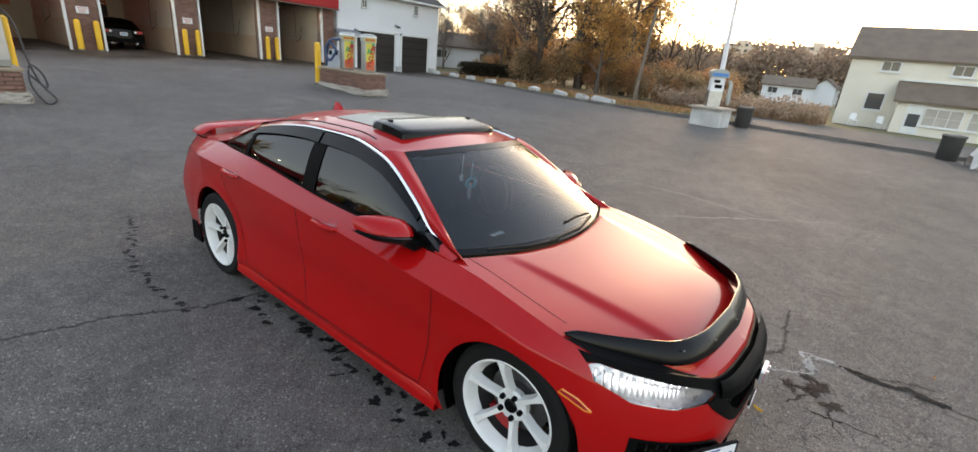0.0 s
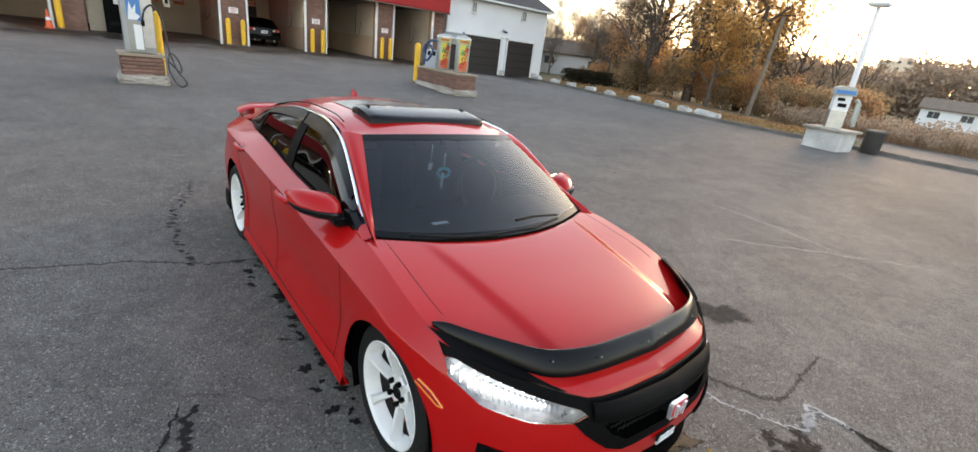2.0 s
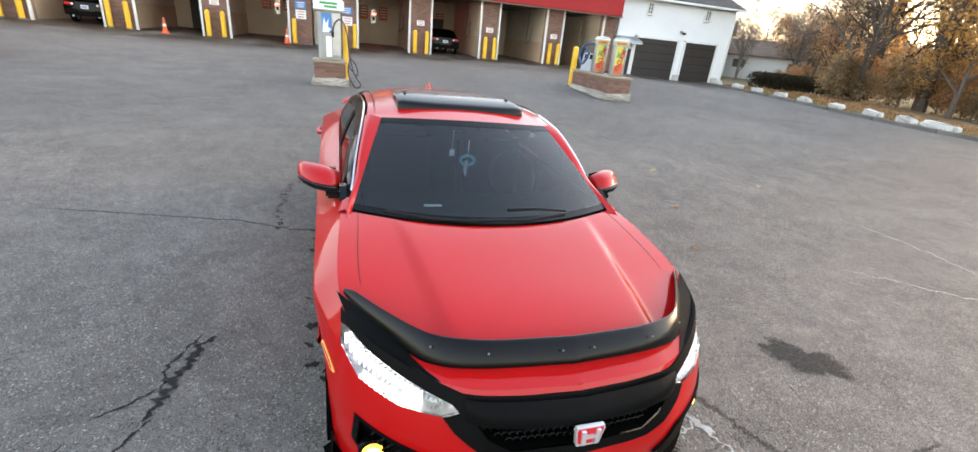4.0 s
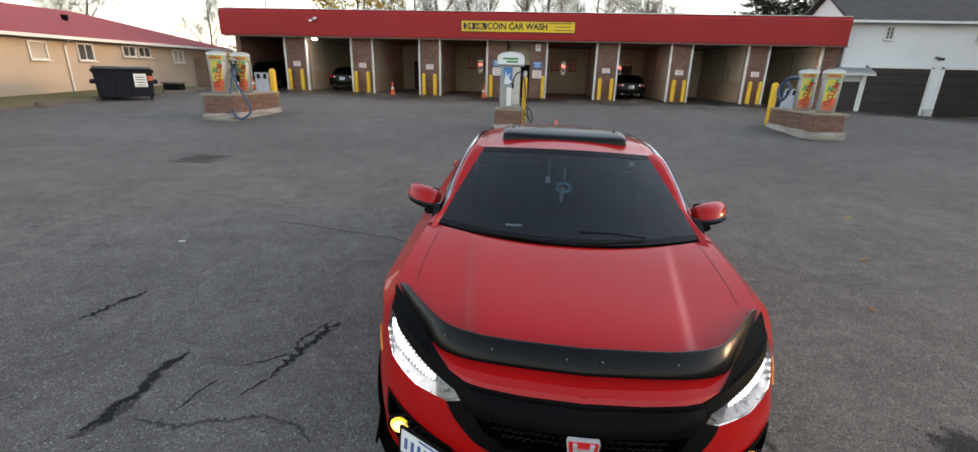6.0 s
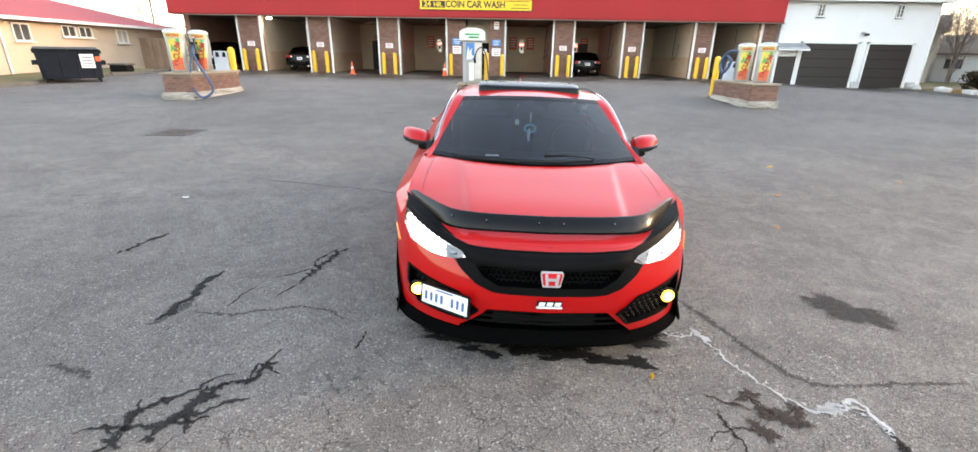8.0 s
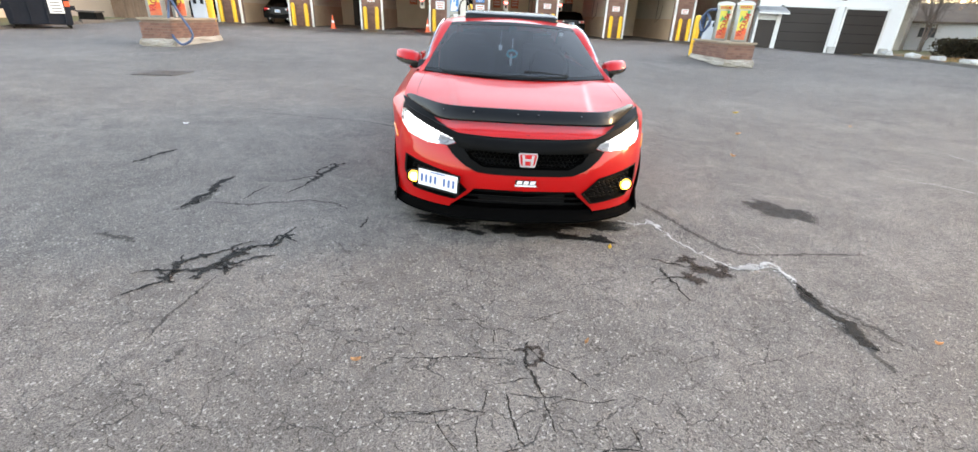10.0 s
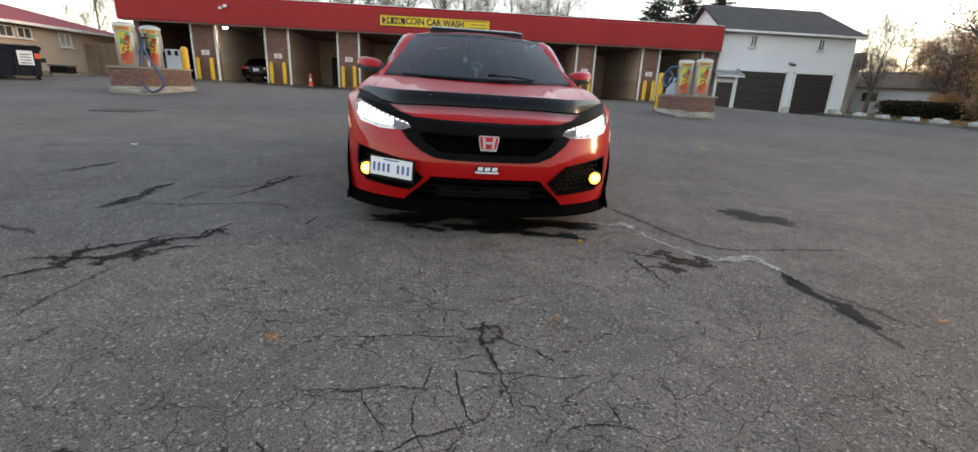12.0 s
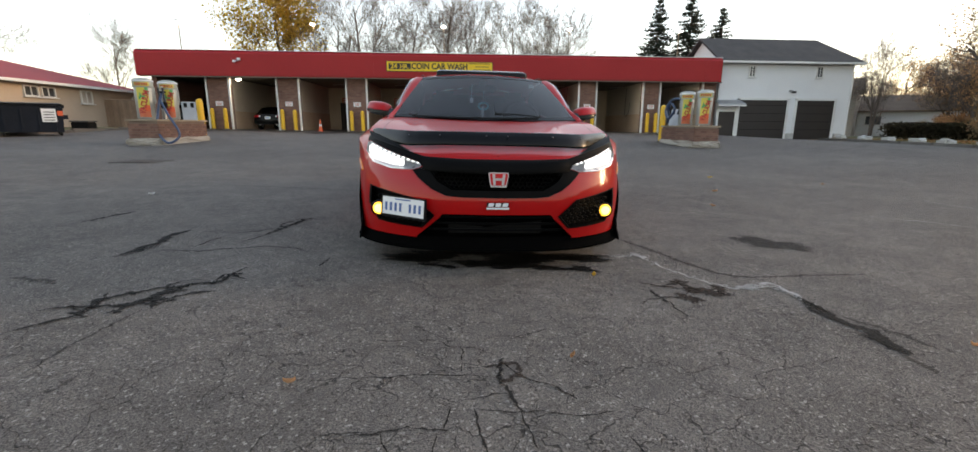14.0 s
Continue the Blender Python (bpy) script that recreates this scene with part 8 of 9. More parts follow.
def lathe_open(prof, sides):
    bm = bmesh.new()
    grid(bm, [[(r * math.cos(2 * math.pi * k / sides), r * math.sin(2 * math.pi * k / sides), z) for k in range(sides)] for r, z in prof], wrap=True)
    return bm


def cabin(car):
    """What can be seen through the screen: dash, seats, wheel, mirror, hanging charms."""
    part("floor_pan", box(bmesh.new(), (0, 0.45, 0.34), (1.5, 2.6, 0.1), 0.02), M["cabin"], car)
    part("firewall", box(bmesh.new(), (0, -0.80, 0.6), (1.4, 0.06, 0.5), 0.01), M["cabin"], car)
    bm = bmesh.new()
    grid(bm, [[(0.66 * b, y - 0.10 * (1 - b * b), z) for b in np.linspace(-1, 1, 20)] for y, z in ((-0.98, 0.842), (-0.7, 0.86), (-0.45, 0.85), (-0.38, 0.78), (-0.36, 0.6))])
    part("dashboard", bm, M["cabin"], car, smooth=True)
    for x in (-0.36, 0.36):
        bm = bmesh.new()
        box(bm, (x, 0.32, 0.72), (0.50, 0.14, 0.68), 0.05, pose(0, 0.0, 0, 0))
        box(bm, (x, 0.1, 0.48), (0.50, 0.5, 0.16), 0.05)
        part("seat", bm, M["cabin"], car, smooth=True)
        part("head_rest", box(bmesh.new(), (x, 0.36, 1.08), (0.26, 0.1, 0.17), 0.04), M["cabin"], car, smooth=True)
    # near-black walls added to keep daylight from showing through the shell
    part("rear_light_block", prism(bmesh.new(), [(-0.76, 0.3), (0.76, 0.3), (0.72, 0.92), (0.58, 1.09), (0.3, 1.16), (-0.3, 1.16), (-0.58, 1.09), (-0.72, 0.92)], 1.00, 1.02), M["void"], car)
    for s in (-1, 1):
        part("door_card", box(bmesh.new(), (s * 0.775, 0.22, 0.60), (0.02, 2.14, 0.56), 0.004), M["void"], car)
    part("rear_bench", box(bmesh.new(), (0, 1.15, 0.72), (1.2, 0.16, 0.5), 0.05), M["cabin"], car, smooth=True)
    bm = bmesh.new()
    tube(bm, [(0.37 + 0.175 * math.cos(a), -0.25 + 0.07 * math.sin(a), 0.88 + 0.165 * math.sin(a)) for a in np.linspace(0, 2 * math.pi, 33)], 0.016, 8)
    part("steering_wheel", bm, M["rubber"], car, smooth=True)
    part("inner_mirror", box(bmesh.new(), (0.0, -0.30, 1.155), (0.24, 0.03, 0.065), 0.02), M["black_plastic"], car)
    part("mirror_stem", box(bmesh.new(), (0, -0.33, 1.20), (0.07, 0.05, 0.06), 0.012), M["black_plastic"], car)
    ch = part("hanging_charm", tube(bmesh.new(), [(0.01, -0.325, 1.13), (0.01, -0.325, 1.03)], 0.003, 5), M["label_white"], car, "teal and white charm hanging from the mirror")
    part("ring", tube(bmesh.new(), [(0.01 + 0.045 * math.cos(a), -0.325, 1.00 + 0.03 * math.sin(a)) for a in np.linspace(0, 2 * math.pi, 17)], 0.010, 6), M["teal"], ch)
    part("tassel", tube(bmesh.new(), [(0.005, -0.325, 1.00), (0.0, -0.325, 0.93), (0.004, -0.325, 0.895)], [0.010, 0.013, 0.005], 7), M["label_white"], ch)
    tg = part("hanging_tag", box(bmesh.new(), (-0.10, -0.335, 1.05), (0.032, 0.004, 0.045), 0.002), M["label_white"], car, "small white tag hanging in the screen")
    part("cord", tube(bmesh.new(), [(-0.10, -0.335, 1.07), (-0.098, -0.335, 1.19)], 0.002, 4), M["label_white"], tg)
    part("paper_slip", box(bmesh.new(), (-0.30, -0.80, 0.868), (0.10, 0.03, 0.003), 0.001, pose(0, 0, 0)), M["label_white"], car)
    part("screen_sticker", box(bmesh.new(), (0.44, -0.325, 1.185), (0.035, 0.004, 0.03), 0.001), M["label_white"], car)


red_car()


# ---- dark cars standing in the bays ----
def parked_car(x, y, label, length=4.4, suv=False):
    t = thing("parked_car", pose(x, y, g(x, y) - 0.0), label, "car", "cars in the bays")
    top = 1.62 if suv else 1.44
    prof = [(-2.2, 0.35), (-2.22, 0.62), (-2.15, 0.92), (-1.75, 1.0), (-1.25, top - 0.06), (-0.4, top), (0.35, top - 0.03), (1.1, 0.98), (2.05, 0.82), (2.2, 0.6), (2.18, 0.35)]
    bm = bmesh.new()
    rows = []
    for b in np.linspace(-1, 1, 15):
        row = []
        for yy, z in prof:
            roof = max(0.0, (z - 0.95) / 0.6)
            half = 0.88 * (1 - 0.26 * roof)
            row.append((b * half, yy + 0.12 * b * b * (1 if yy < -1.8 else (-1 if yy > 1.8 else 0)), z - 0.05 * b ** 4 * (1 if z > 0.7 else 0)))
        rows.append(row)
    V = grid(bm, rows)
    bm.faces.new(V[0])
    bm.faces.new(V[-1][::-1])
    part("body", bm, M["black_gloss"], t, smooth=True, angle=40)
    bm = bmesh.new()
    grid(bm, [[(b * w, yy - 0.012, z + 0.01) for b in np.linspace(-1, 1, 9)] for w, yy, z in ((0.70, -1.68, 1.03), (0.60, -1.30, top - 0.11))])
    part("rear_screen", bm, M["tinted"], t, smooth=True)
    for s in (-1, 1):
        part("tail_lamp", box(bmesh.new(), (s * 0.66, -2.16, 0.82), (0.3, 0.06, 0.14), 0.02), M["tail_red"], t)
        part("lamp_clear", box(bmesh.new(), (s * 0.5, -2.185, 0.82), (0.1, 0.03, 0.09), 0.01), M["label_white"], t)
        part("door_mirror", box(bmesh.new(), (s * 0.95, 0.65, 1.0), (0.16, 0.1, 0.12), 0.03), M["black_gloss"], t)
        part("exhaust", lathe(bmesh.new(), [(0.04, 0), (0.04, 0.12)], 12, pose(s * 0.5, -2.12, 0.3, 90)), M["steel"], t)
    part("plate", box(bmesh.new(), (0, -2.235, 0.72), (0.305, 0.015, 0.152), 0.003), M["label_white"], t)
    part("plate_bar", boxes(((0, -2.245, 0.72), (0.22, 0.008, 0.06))), M["label_blue"], t)
    part("bumper", box(bmesh.new(), (0, -2.17, 0.45), (1.6, 0.16, 0.26), 0.05), M["black_satin"], t)
    for s in (-1, 1):
        for yc in (-1.35, 1.35):
            w = part("wheel", lathe(bmesh.new(), [(0.30, -0.1), (0.325, -0.07), (0.325, 0.07), (0.30, 0.1)], 24, pose(s * 0.78, yc, 0.325, 0, 90)), M["rubber"], t, smooth=True)
            part("rim", lathe(bmesh.new(), [(0.21, -0.105), (0.21, 0.105)], 18, pose(s * 0.78, yc, 0.325, 0, 90)), M["steel"], w)


parked_car(-11.9, 28.0, "small black sedan standing in a wash bay")
parked_car(5.75, 28.9, "black sedan standing in a wash bay")
parked_car(-17.0, 27.5, "black car standing at the end of the wash", suv=True)


# ---- marks on the asphalt ----
def with_body(ob, values):
    """Stores how far inside the mark each corner lies, 0 at its rim."""
    ob.data.attributes.new("body", "FLOAT", "POINT").data.foreach_set("value", values)
    return ob


def ribbon(name, pts, w, mat, label, seed=0, rough=0.35, lift=0.004, wob=0.02, sub=6):
    """A ragged flat strip on the lot, along points, of varying width."""
    rng = random.Random(seed)
    P = []
    for (xa, ya), (xb, yb) in zip(pts, pts[1:]):
        n = max(2, int(math.hypot(xb - xa, yb - ya) / (0.05 if w > 0.06 else 0.02)))
        P += [(xa + (xb - xa) * k / n, ya + (yb - ya) * k / n) for k in range(n)]
    P.append(pts[-1])
    n = len(P)
    bm = bmesh.new()
    rows = []
    ox, oy = 0.0, 0.0
    for i, (x, y) in enumerate(P):
        a, b = P[max(0, i - 1)], P[min(n - 1, i + 1)]
        d = math.hypot(b[0] - a[0], b[1] - a[1]) + 1e-9
        nx, ny = -(b[1] - a[1]) / d, (b[0] - a[0]) / d
        ox = 0.8 * ox + rng.uniform(-wob, wob)
        f = i / (n - 1)
        ww = 1.7 * w * (0.25 + 0.75 * min(1, 6 * f, 6 * (1 - f))) / 2
        l, r = ww * (1 + rng.uniform(-rough, rough)) + ox, -ww * (1 + rng.uniform(-rough, rough)) + ox
        row = []
        for q in (l, (l + r) / 2, r):
            xx, yy = x + nx * q, y + ny * q
            row.append((xx, yy, near_ground(xx, yy) + lift))
        rows.append(row)
    grid(bm, rows)
    return tagged(with_body(part(name, bm, mat), [0.0, 1.0, 0.0] * n), label, "mark", kind="structure")


_gx = sorted({*np.arange(-24, 26.1, 0.8).round(3), KERB, KERB + 0.02, -17.6, -17.58})
_gy = sorted(np.arange(-12, 40.1, 0.8).round(3))


def near_ground(x, y):
    """Height of the ground sheet itself between its corners."""
    i = max(0, min(len(_gx) - 2, int(np.searchsorted(_gx, x)) - 1))
    j = max(0, min(len(_gy) - 2, int(np.searchsorted(_gy, y)) - 1))
    fx, fy = (x - _gx[i]) / (_gx[i + 1] - _gx[i]), (y - _gy[j]) / (_gy[j + 1] - _gy[j])
    q = [[g(_gx[i + a], _gy[j + b]) for a in (0, 1)] for b in (0, 1)]
    return (q[0][0] * (1 - fx) + q[0][1] * fx) * (1 - fy) + (q[1][0] * (1 - fx) + q[1][1] * fx) * fy


def blotch(name, x, y, rx, ry, mat, label, seed, rz=0, lift=0.0035, ragged=0.25, n=44):
    rng = random.Random(seed)
    ph = [rng.uniform(0, 6.28) for _ in range(6)]
    bm = bmesh.new()
    ring = []
    c, s = math.cos(radians(rz)), math.sin(radians(rz))
    for k in range(n):
        a = 2 * math.pi * k / n
        r = 1 + ragged * (0.5 * math.sin(2 * a + ph[0]) + 0.4 * math.sin(3 * a + ph[1]) + 0.35 * math.sin(5 * a + ph[2]) + 0.3 * math.sin(9 * a + ph[3])) + rng.uniform(-0.06, 0.06) * ragged * 4
        u, v = rx * r * math.cos(a), ry * r * math.sin(a)
        ring.append((x + u * c - v * s, y + u * s + v * c))
    rows = [[(x + (px - x) * f, y + (py - y) * f, near_ground(x + (px - x) * f, y + (py - y) * f) + lift) for px, py in ring] for f in (1.25, 0.75, 0.25)]
    V = grid(bm, rows, wrap=True)
    bm.faces.new(V[-1])
    return tagged(with_body(part(name, bm, mat), [0.0] * n + [0.75] * n + [1.0] * n), label, "mark", kind="structure")


TARCRACK = "black tar-filled crack in the worn asphalt"
CRACK = "dark weathered crack line in the asphalt"


def tar(w, seed, *pts):
    ribbon("tar_crack", pts, w, M["tar"], TARCRACK, seed, rough=0.7, wob=0.006)


def crack(w, seed, *pts):
    ribbon("crack", pts, w, M["seam_dark"], CRACK, seed, rough=0.8, wob=0.004, lift=0.003)


def seam(w, seed, *pts):
    ribbon("crack", pts, w, M["faint_seam"], CRACK, seed, rough=0.5, wob=0.004, lift=0.003)


# the crazed tar patch beside the car
tar(0.026, 701, (-2.10, -2.68), (-2.00, -2.63), (-1.81, -2.63), (-1.74, -2.60), (-1.68, -2.46), (-1.64, -2.35), (-1.50, -2.31), (-1.48, -2.18), (-1.46, -2.04))
tar(0.024, 702, (-2.02, -2.88), (-1.94, -2.80), (-1.89, -2.72), (-1.93, -2.54), (-1.83, -2.46), (-1.75, -2.39), (-1.70, -2.29), (-1.61, -2.26))
tar(0.018, 703, (-1.89, -2.72), (-1.83, -2.74))
tar(0.020, 704, (-1.63, -2.54), (-1.55, -2.46), (-1.46, -2.43))
tar(0.024, 705, (-1.76, -2.69), (-1.76, -2.60), (-1.67, -2.60), (-1.57, -2.56))
tar(0.020, 706, (-2.00, -2.63), (-1.89, -2.69), (-1.93, -2.54), (-1.96, -2.46))
tar(0.030, 707, (-1.63, -2.66), (-1.69, -2.44), (-1.70, -2.35))
tar(0.018, 708, (-1.52, -2.31), (-1.53, -2.17), (-1.48, -2.18), (-1.39, -2.26))
for k, (x, y, r) in enumerate(((-1.68, -2.45, 0.050), (-1.75, -2.61, 0.034), (-1.90, -2.71, 0.026), (-1.93, -2.55, 0.024), (-1.83, -2.46, 0.024), (-1.65, -2.37, 0.030), (-1.48, -2.18, 0.028), (-1.76, -2.69, 0.022), (-1.52, -2.31, 0.024), (-1.67, -2.55, 0.032))):
    blotch("tar_blot", x, y, r * 1.2, r, M["tar"], "black tar blot on the cracked asphalt", 900 + k, 60 * k, 0.0045, 0.7, 26)
# thick tar loops closer to the camera's end
tar(0.044, 711, (-1.30, -3.93), (-1.19, -3.87), (-1.15, -3.82), (-1.10, -3.81), (-1.06, -3.85), (-1.05, -3.94))
tar(0.030, 712, (-1.06, -3.86), (-1.01, -3.85), (-0.97, -3.85), (-0.94, -3.88), (-0.91, -3.86), (-0.92, -3.81))
tar(0.050, 713, (-0.96, -3.89), (-0.89, -3.91), (-0.82, -3.92), (-0.78, -3.89), (-0.76, -3.86), (-0.77, -3.80))
blotch("tar_blot", -0.88, -3.92, 0.07, 0.03, M["tar"], "black tar blot on the cracked asphalt", 931, 5, 0.0045, 0.5, 26)
# short tar strokes further off
tar(0.042, 721, (-3.26, -0.86), (-3.20, -0.65), (-3.13, -0.41))
tar(0.068, 722, (-2.34, -1.79), (-2.29, -1.63), (-2.27, -1.46), (-2.31, -1.31), (-2.26, -1.12))
seam(0.080, 726, (-2.36, -1.84), (-2.29, -1.66), (-2.25, -1.52))
tar(0.044, 723, (-1.67, -1.25), (-1.62, -1.08), (-1.58, -0.90), (-1.55, -0.72), (-1.49, -0.64))
crack(0.020, 727, (-1.65, -1.04), (-1.66, -0.85), (-1.62, -0.74), (-1.56, -0.60))
crack(0.014, 728, (-1.74, -1.46), (-1.69, -1.34), (-1.63, -1.23))
crack(0.012, 729, (-1.99, -1.61), (-1.98, -1.46), (-1.93, -1.32))
crack(0.012, 730, (-1.89, -1.20), (-1.77, -1.13), (-1.66, -1.03))
tar(0.016, 735, (-1.05, -1.84), (-1.04, -1.92), (-1.07, -2.02))
seam(0.034, 724, (-2.16, -1.68), (-1.91, -1.70), (-1.73, -1.64), (-1.52, -1.58), (-1.31, -1.63), (-1.22, -1.72))
seam(0.05, 725, (-2.60, -2.22), (-2.38, -2.27), (-2.30, -2.33))
# the long split with its worn end
tar(0.034, 731, (1.53, -2.52), (1.54, -2.62), (1.54, -2.75))
tar(0.078, 732, (1.54, -2.60), (1.54, -2.74), (1.54, -2.88), (1.55, -3.01), (1.55, -3.16))
seam(0.04, 733, (1.58, -2.80), (1.68, -2.98), (1.71, -3.12))
seam(0.045, 734, (1.54, -3.05), (1.51, -3.30))
# net of cracks ahead of the nose
crack(0.006, 741, (-0.75, -3.29), (-0.61, -3.27), (-0.50, -3.27), (-0.42, -3.26), (-0.22, -3.26), (-0.12, -3.28), (-0.10, -3.26))
tar(0.019, 742, (-0.07, -3.15), (-0.10, -3.22), (-0.10, -3.32), (-0.07, -3.40), (-0.06, -3.45), (-0.05, -3.48))
ribbon("crack", ((-0.16, -3.20), (-0.10, -3.21), (-0.03, -3.19), (-0.02, -3.25), (-0.06, -3.30), (-0.10, -3.31)), 0.020, M["brown_stain"], CRACK, 760, rough=0.9, wob=0.006)
crack(0.008, 743, (-0.08, -3.17), (-0.05, -3.22), (-0.02, -3.28), (0.03, -3.31), (0.08, -3.33), (0.14, -3.42), (0.18, -3.45))
crack(0.008, 744, (-0.22, -3.41), (-0.13, -3.38), (-0.06, -3.38))
crack(0.008, 745, (-0.55, -3.57), (-0.48, -3.57), (-0.39, -3.55), (-0.27, -3.57))
crack(0.007, 746, (-0.19, -3.46), (-0.18, -3.56), (-0.17, -3.68), (-0.15, -3.71))
crack(0.006, 747, (-0.18, -3.46), (-0.09, -3.48), (0.02, -3.47), (0.14, -3.51), (0.24, -3.49))
crack(0.005, 748, (-0.60, -2.99), (-0.33, -2.99), (-0.27, -3.05), (-0.18, -3.06), (-0.11, -3.11))
crack(0.005, 749, (-0.04, -3.00), (0.06, -2.95), (0.15, -2.90))
crack(0.004, 750, (-0.23, -3.25), (-0.22, -3.10), (-0.23, -3.03))
crack(0.005, 751, (-0.05, -3.48), (-0.04, -3.57), (-0.03, -3.65))
crack(0.005, 752, (-0.31, -3.42), (-0.26, -3.45), (-0.28, -3.56))
crack(0.011, 753, (-0.68, -3.96), (-0.65, -3.92), (-0.61, -3.88), (-0.58, -3.86), (-0.53, -3.84))
crack(0.009, 754, (-0.54, -3.81), (-0.46, -3.81), (-0.36, -3.80), (-0.31, -3.76), (-0.25, -3.74), (-0.15, -3.71))
crack(0.006, 755, (-0.62, -3.88), (-0.65, -3.79), (-0.67, -3.76))
crack(0.006, 756, (-0.65, -3.57), (-0.53, -3.56), (-0.46, -3.57), (-0.42, -3.66), (-0.37, -3.73))
crack(0.006, 757, (0.10, -3.73), (0.17, -3.71), (0.25, -3.71), (0.30, -3.73))
crack(0.005, 758, (0.26, -3.71), (0.26, -3.65), (0.24, -3.60))
crack(0.005, 759, (-0.30, -3.57), (-0.30, -3.71), (-0.26, -3.80))
# old seams across the lot
seam(0.018, 761, (-1.66, -2.66), (-1.71, -3.04), (-1.70, -3.21))
seam(0.060, 762, (1.01, -1.32), (1.11, -1.62), (1.18, -1.83), (1.27, -2.06), (1.40, -2.21), (1.52, -2.23))
seam(0.030, 764, (1.45, -2.22), (1.63, -2.21), (1.94, -2.19), (2.27, -2.17))
seam(0.036, 763, (-3.20, 1.45), (-2.08, 1.20), (-1.65, 1.11), (-1.19, 0.89), (-0.60, 0.82))
# brown damp stain and its cracks
ribbon("crack", ((0.79, -2.42), (0.80, -2.54), (0.83, -2.61), (0.82, -2.69), (0.83, -2.78)), 0.020, M["tar"], CRACK, 771, rough=0.8, wob=0.006)
ribbon("crack", ((0.66, -2.63), (0.74, -2.57), (0.82, -2.54)), 0.012, M["brown_stain"], CRACK, 772, rough=0.8, wob=0.006)
ribbon("crack", ((0.78, -2.31), (0.84, -2.37), (0.89, -2.38), (0.97, -2.43)), 0.022, M["brown_stain"], CRACK, 773, rough=0.8, wob=0.006)
ribbon("crack", ((0.80, -2.54), (0.90, -2.55), (0.98, -2.50)), 0.016, M["brown_stain"], CRACK, 774, rough=0.8, wob=0.006)
_tr = ((0.74, -1.76), (0.85, -1.80), (0.98, -1.73), (0.98, -1.88), (1.03, -2.04), (1.13, -2.25), (1.26, -2.40), (1.36, -2.41), (1.51, -2.35), (1.54, -2.46), (1.55, -2.56))
ribbon("paint_trace", _tr, 0.020, M["chalk"], "worn trace of white paint on the asphalt", 3, rough=0.95, wob=0.010, lift=0.005)
ribbon("paint_trace", _tr[6:], 0.040, M["chalk"], "worn trace of white paint on the asphalt", 4, rough=0.95, wob=0.010, lift=0.0055)
random.seed(77)
for k in range(70):
    i = random.randrange(len(_tr) - 1)
    f, j = random.random(), random.gauss(0, 0.02)
    blotch("paint_fleck", _tr[i][0] + (_tr[i + 1][0] - _tr[i][0]) * f + j, _tr[i][1] + (_tr[i + 1][1] - _tr[i][1]) * f + random.gauss(0, 0.02), random.uniform(0.004, 0.018), random.uniform(0.004, 0.012), M["chalk"], "worn fleck of white paint on the asphalt", 400 + k, random.uniform(0, 180), 0.005, 0.7, 12)
blotch("paint_blot", 0.98, -1.78, 0.03, 0.07, M["chalk"], "worn blot of white paint on the asphalt", 5, 20, 0.0055, 0.5)
blotch("paint_blot", 1.36, -2.39, 0.09, 0.030, M["chalk"], "worn blot of white paint on the asphalt", 6, 10, 0.0055, 0.5)
ribbon("scored_line", ((5.53, 0.95), (5.64, 0.24), (5.54, -0.62), (5.33, -1.40)), 0.03, M["chalk"], "faint pale scored line on the asphalt", 8, rough=0.5)
ribbon("scored_line", ((3.86, -0.30), (5.14, -1.35), (6.25, -2.39)), 0.025, M["chalk"], "faint pale scored line on the asphalt", 9, rough=0.5)
blotch("oil_patch", 2.14, -1.43, 0.26, 0.20, M["patch_dark"], "dark rough oil patch on the asphalt", 7, -35, ragged=0.3)
for k, (x, y, rx, ry) in enumerate(((1.09, -2.46, 0.10, 0.07), (1.00, -2.31, 0.06, 0.05), (1.19, -2.41, 0.05, 0.05), (0.95, -2.55, 0.07, 0.05), (1.02, -2.40, 0.05, 0.05))):
    blotch("damp_patch", x, y, rx, ry, M["brown_stain"], "brown damp stain on cracked asphalt", 12 + k, 30 * k, ragged=0.5)
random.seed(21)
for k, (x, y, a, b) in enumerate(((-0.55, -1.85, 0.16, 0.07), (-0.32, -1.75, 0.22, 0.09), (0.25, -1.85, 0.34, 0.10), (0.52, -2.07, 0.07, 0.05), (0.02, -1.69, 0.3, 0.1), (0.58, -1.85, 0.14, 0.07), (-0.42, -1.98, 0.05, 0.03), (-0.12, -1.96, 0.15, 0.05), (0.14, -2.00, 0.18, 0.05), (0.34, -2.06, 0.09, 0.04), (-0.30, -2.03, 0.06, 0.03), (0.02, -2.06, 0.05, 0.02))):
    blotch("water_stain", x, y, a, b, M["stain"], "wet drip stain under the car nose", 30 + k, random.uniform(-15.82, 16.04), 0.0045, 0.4)
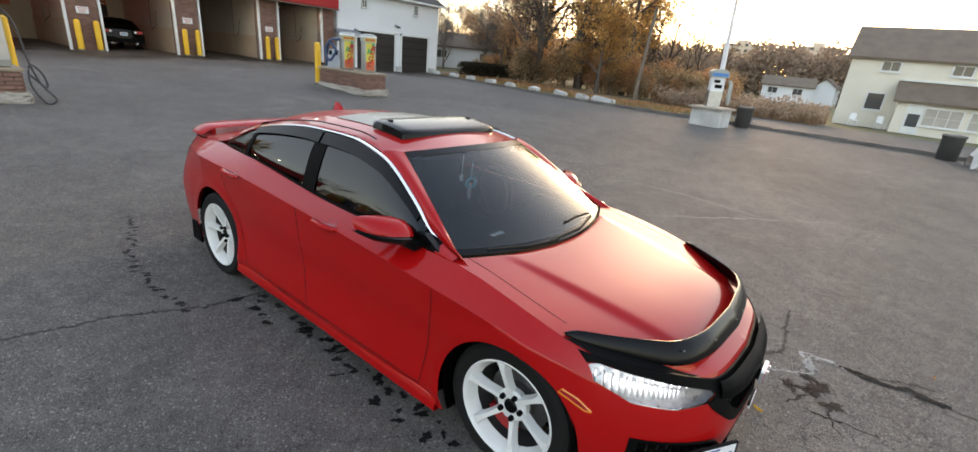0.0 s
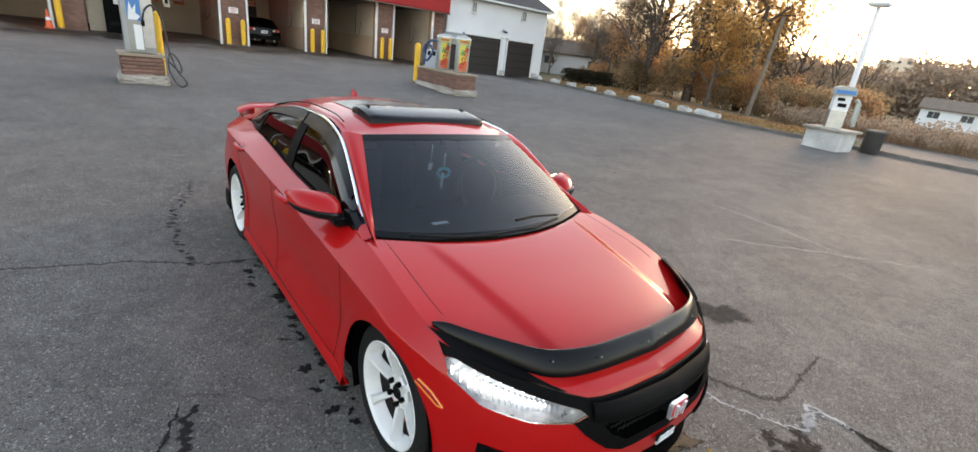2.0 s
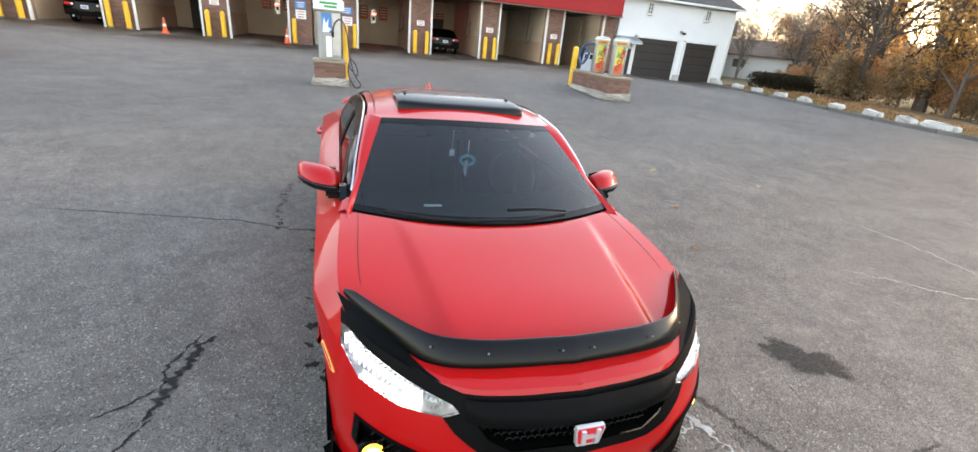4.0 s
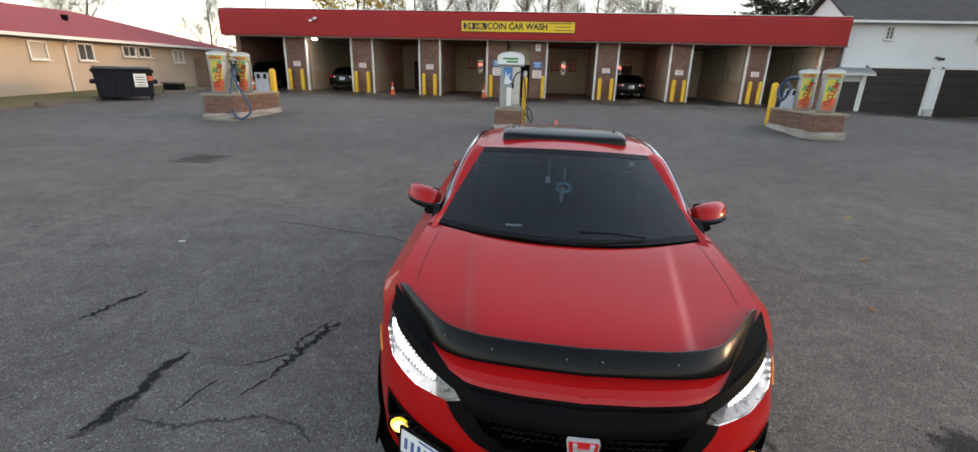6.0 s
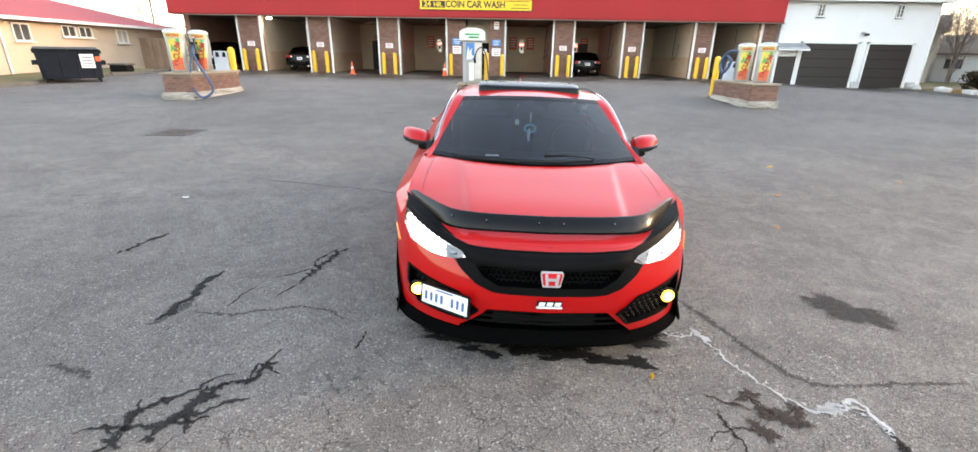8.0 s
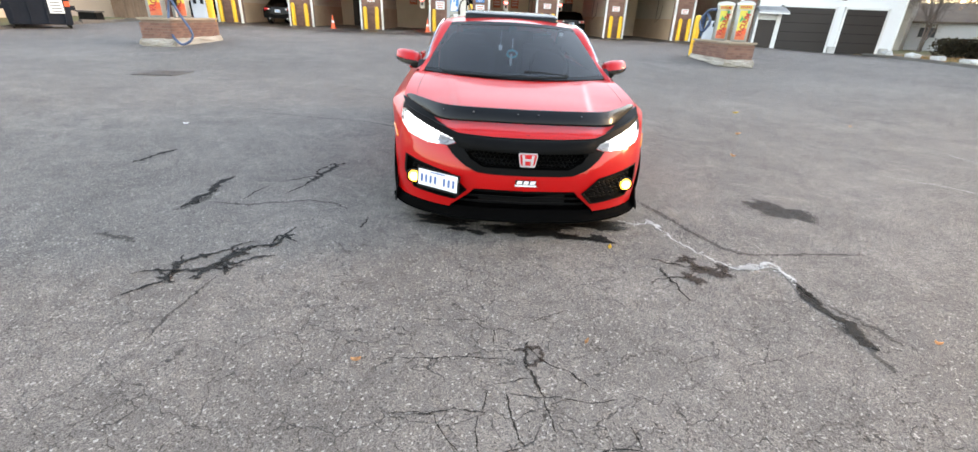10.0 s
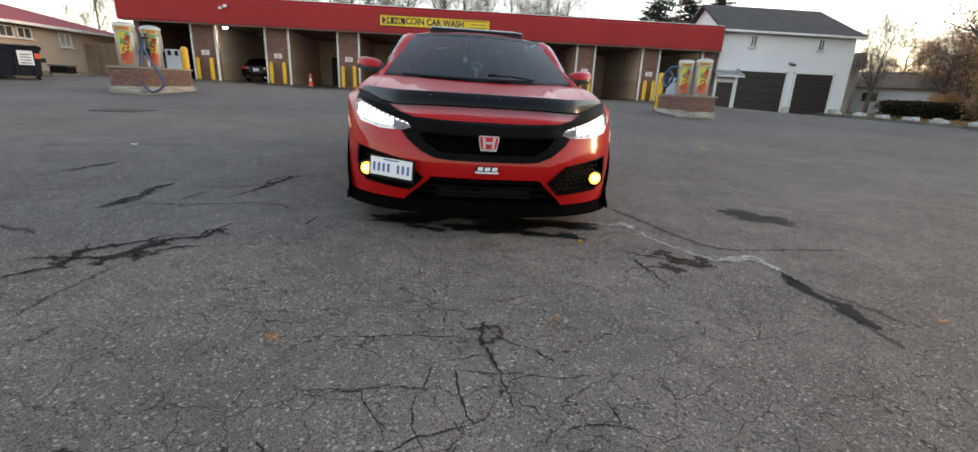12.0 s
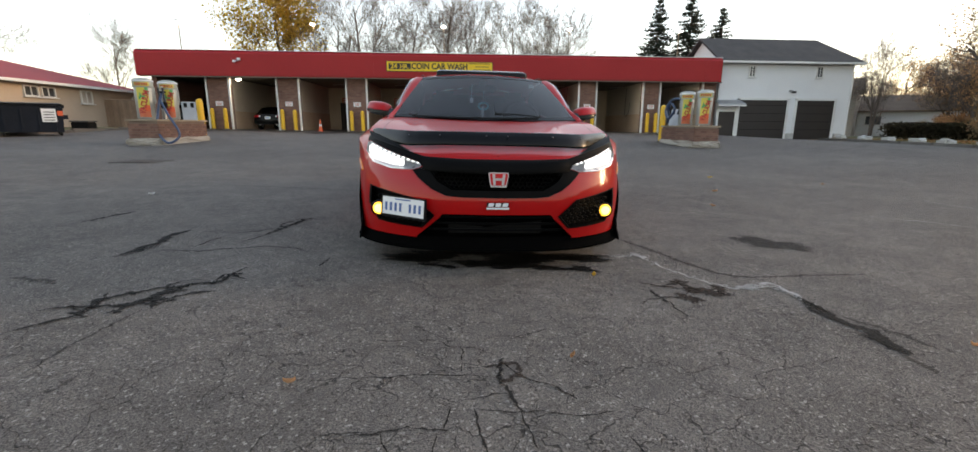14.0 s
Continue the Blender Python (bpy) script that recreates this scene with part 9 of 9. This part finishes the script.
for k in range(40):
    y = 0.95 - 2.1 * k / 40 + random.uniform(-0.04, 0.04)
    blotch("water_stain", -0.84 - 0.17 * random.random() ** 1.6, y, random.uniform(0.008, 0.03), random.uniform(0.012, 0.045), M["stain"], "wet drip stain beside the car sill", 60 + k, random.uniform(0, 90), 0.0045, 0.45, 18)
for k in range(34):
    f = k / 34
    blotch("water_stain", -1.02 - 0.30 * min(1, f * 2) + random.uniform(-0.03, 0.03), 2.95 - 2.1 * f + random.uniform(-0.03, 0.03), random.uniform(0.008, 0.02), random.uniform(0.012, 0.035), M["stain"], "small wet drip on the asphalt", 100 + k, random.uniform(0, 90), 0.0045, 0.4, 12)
for k in range(16):
    blotch("wash_puddle", random.uniform(-14, 14), random.uniform(21.0, 24.0), random.uniform(0.3, 1.5), random.uniform(0.1, 0.35), M["stain"], "dark wet run-off in front of the wash bays", 200 + k, random.uniform(-30, 30), 0.008, 0.5)



# ---- fallen leaves ----
def leaf_at(x, y, size, mat, rz):
    bm = bmesh.new()
    rows = [[(size * u, size * 0.45 * w * math.sin(math.pi * min(0.97, max(0.03, (u + 1) / 2))), 0.012 * abs(w) + 0.01 * u * u) for w in (-1, 0, 1)] for u in np.linspace(-1, 1, 6)]
    grid(bm, rows)
    ob = part("fallen_leaf", bm, M[mat])
    ob.matrix_world = pose(x, y, near_ground(x, y) + 0.004, 0, 0, rz)
    tagged(ob, "small curled autumn leaf on the asphalt", "leaf", "fallen leaves")


for x, y, s, m, r in ((-0.80, -3.30, 0.020, "leaf_brown", 10), (0.19, -3.15, 0.018, "leaf_brown", 50), (0.55, -2.2, 0.028, "leaf_yellow", 70), (3.3, 1.4, 0.05, "leaf_brown", 20), (2.6, 0.2, 0.04, "leaf_brown", 100), (4.1, 3.0, 0.05, "leaf_yellow", 15), (-3.6, 0.6, 0.03, "label_white", 20), (1.9, -3.1, 0.016, "leaf_brown", 150), (5.5, 2.2, 0.05, "leaf_brown", 60)):
    leaf_at(x, y, s, m, r)
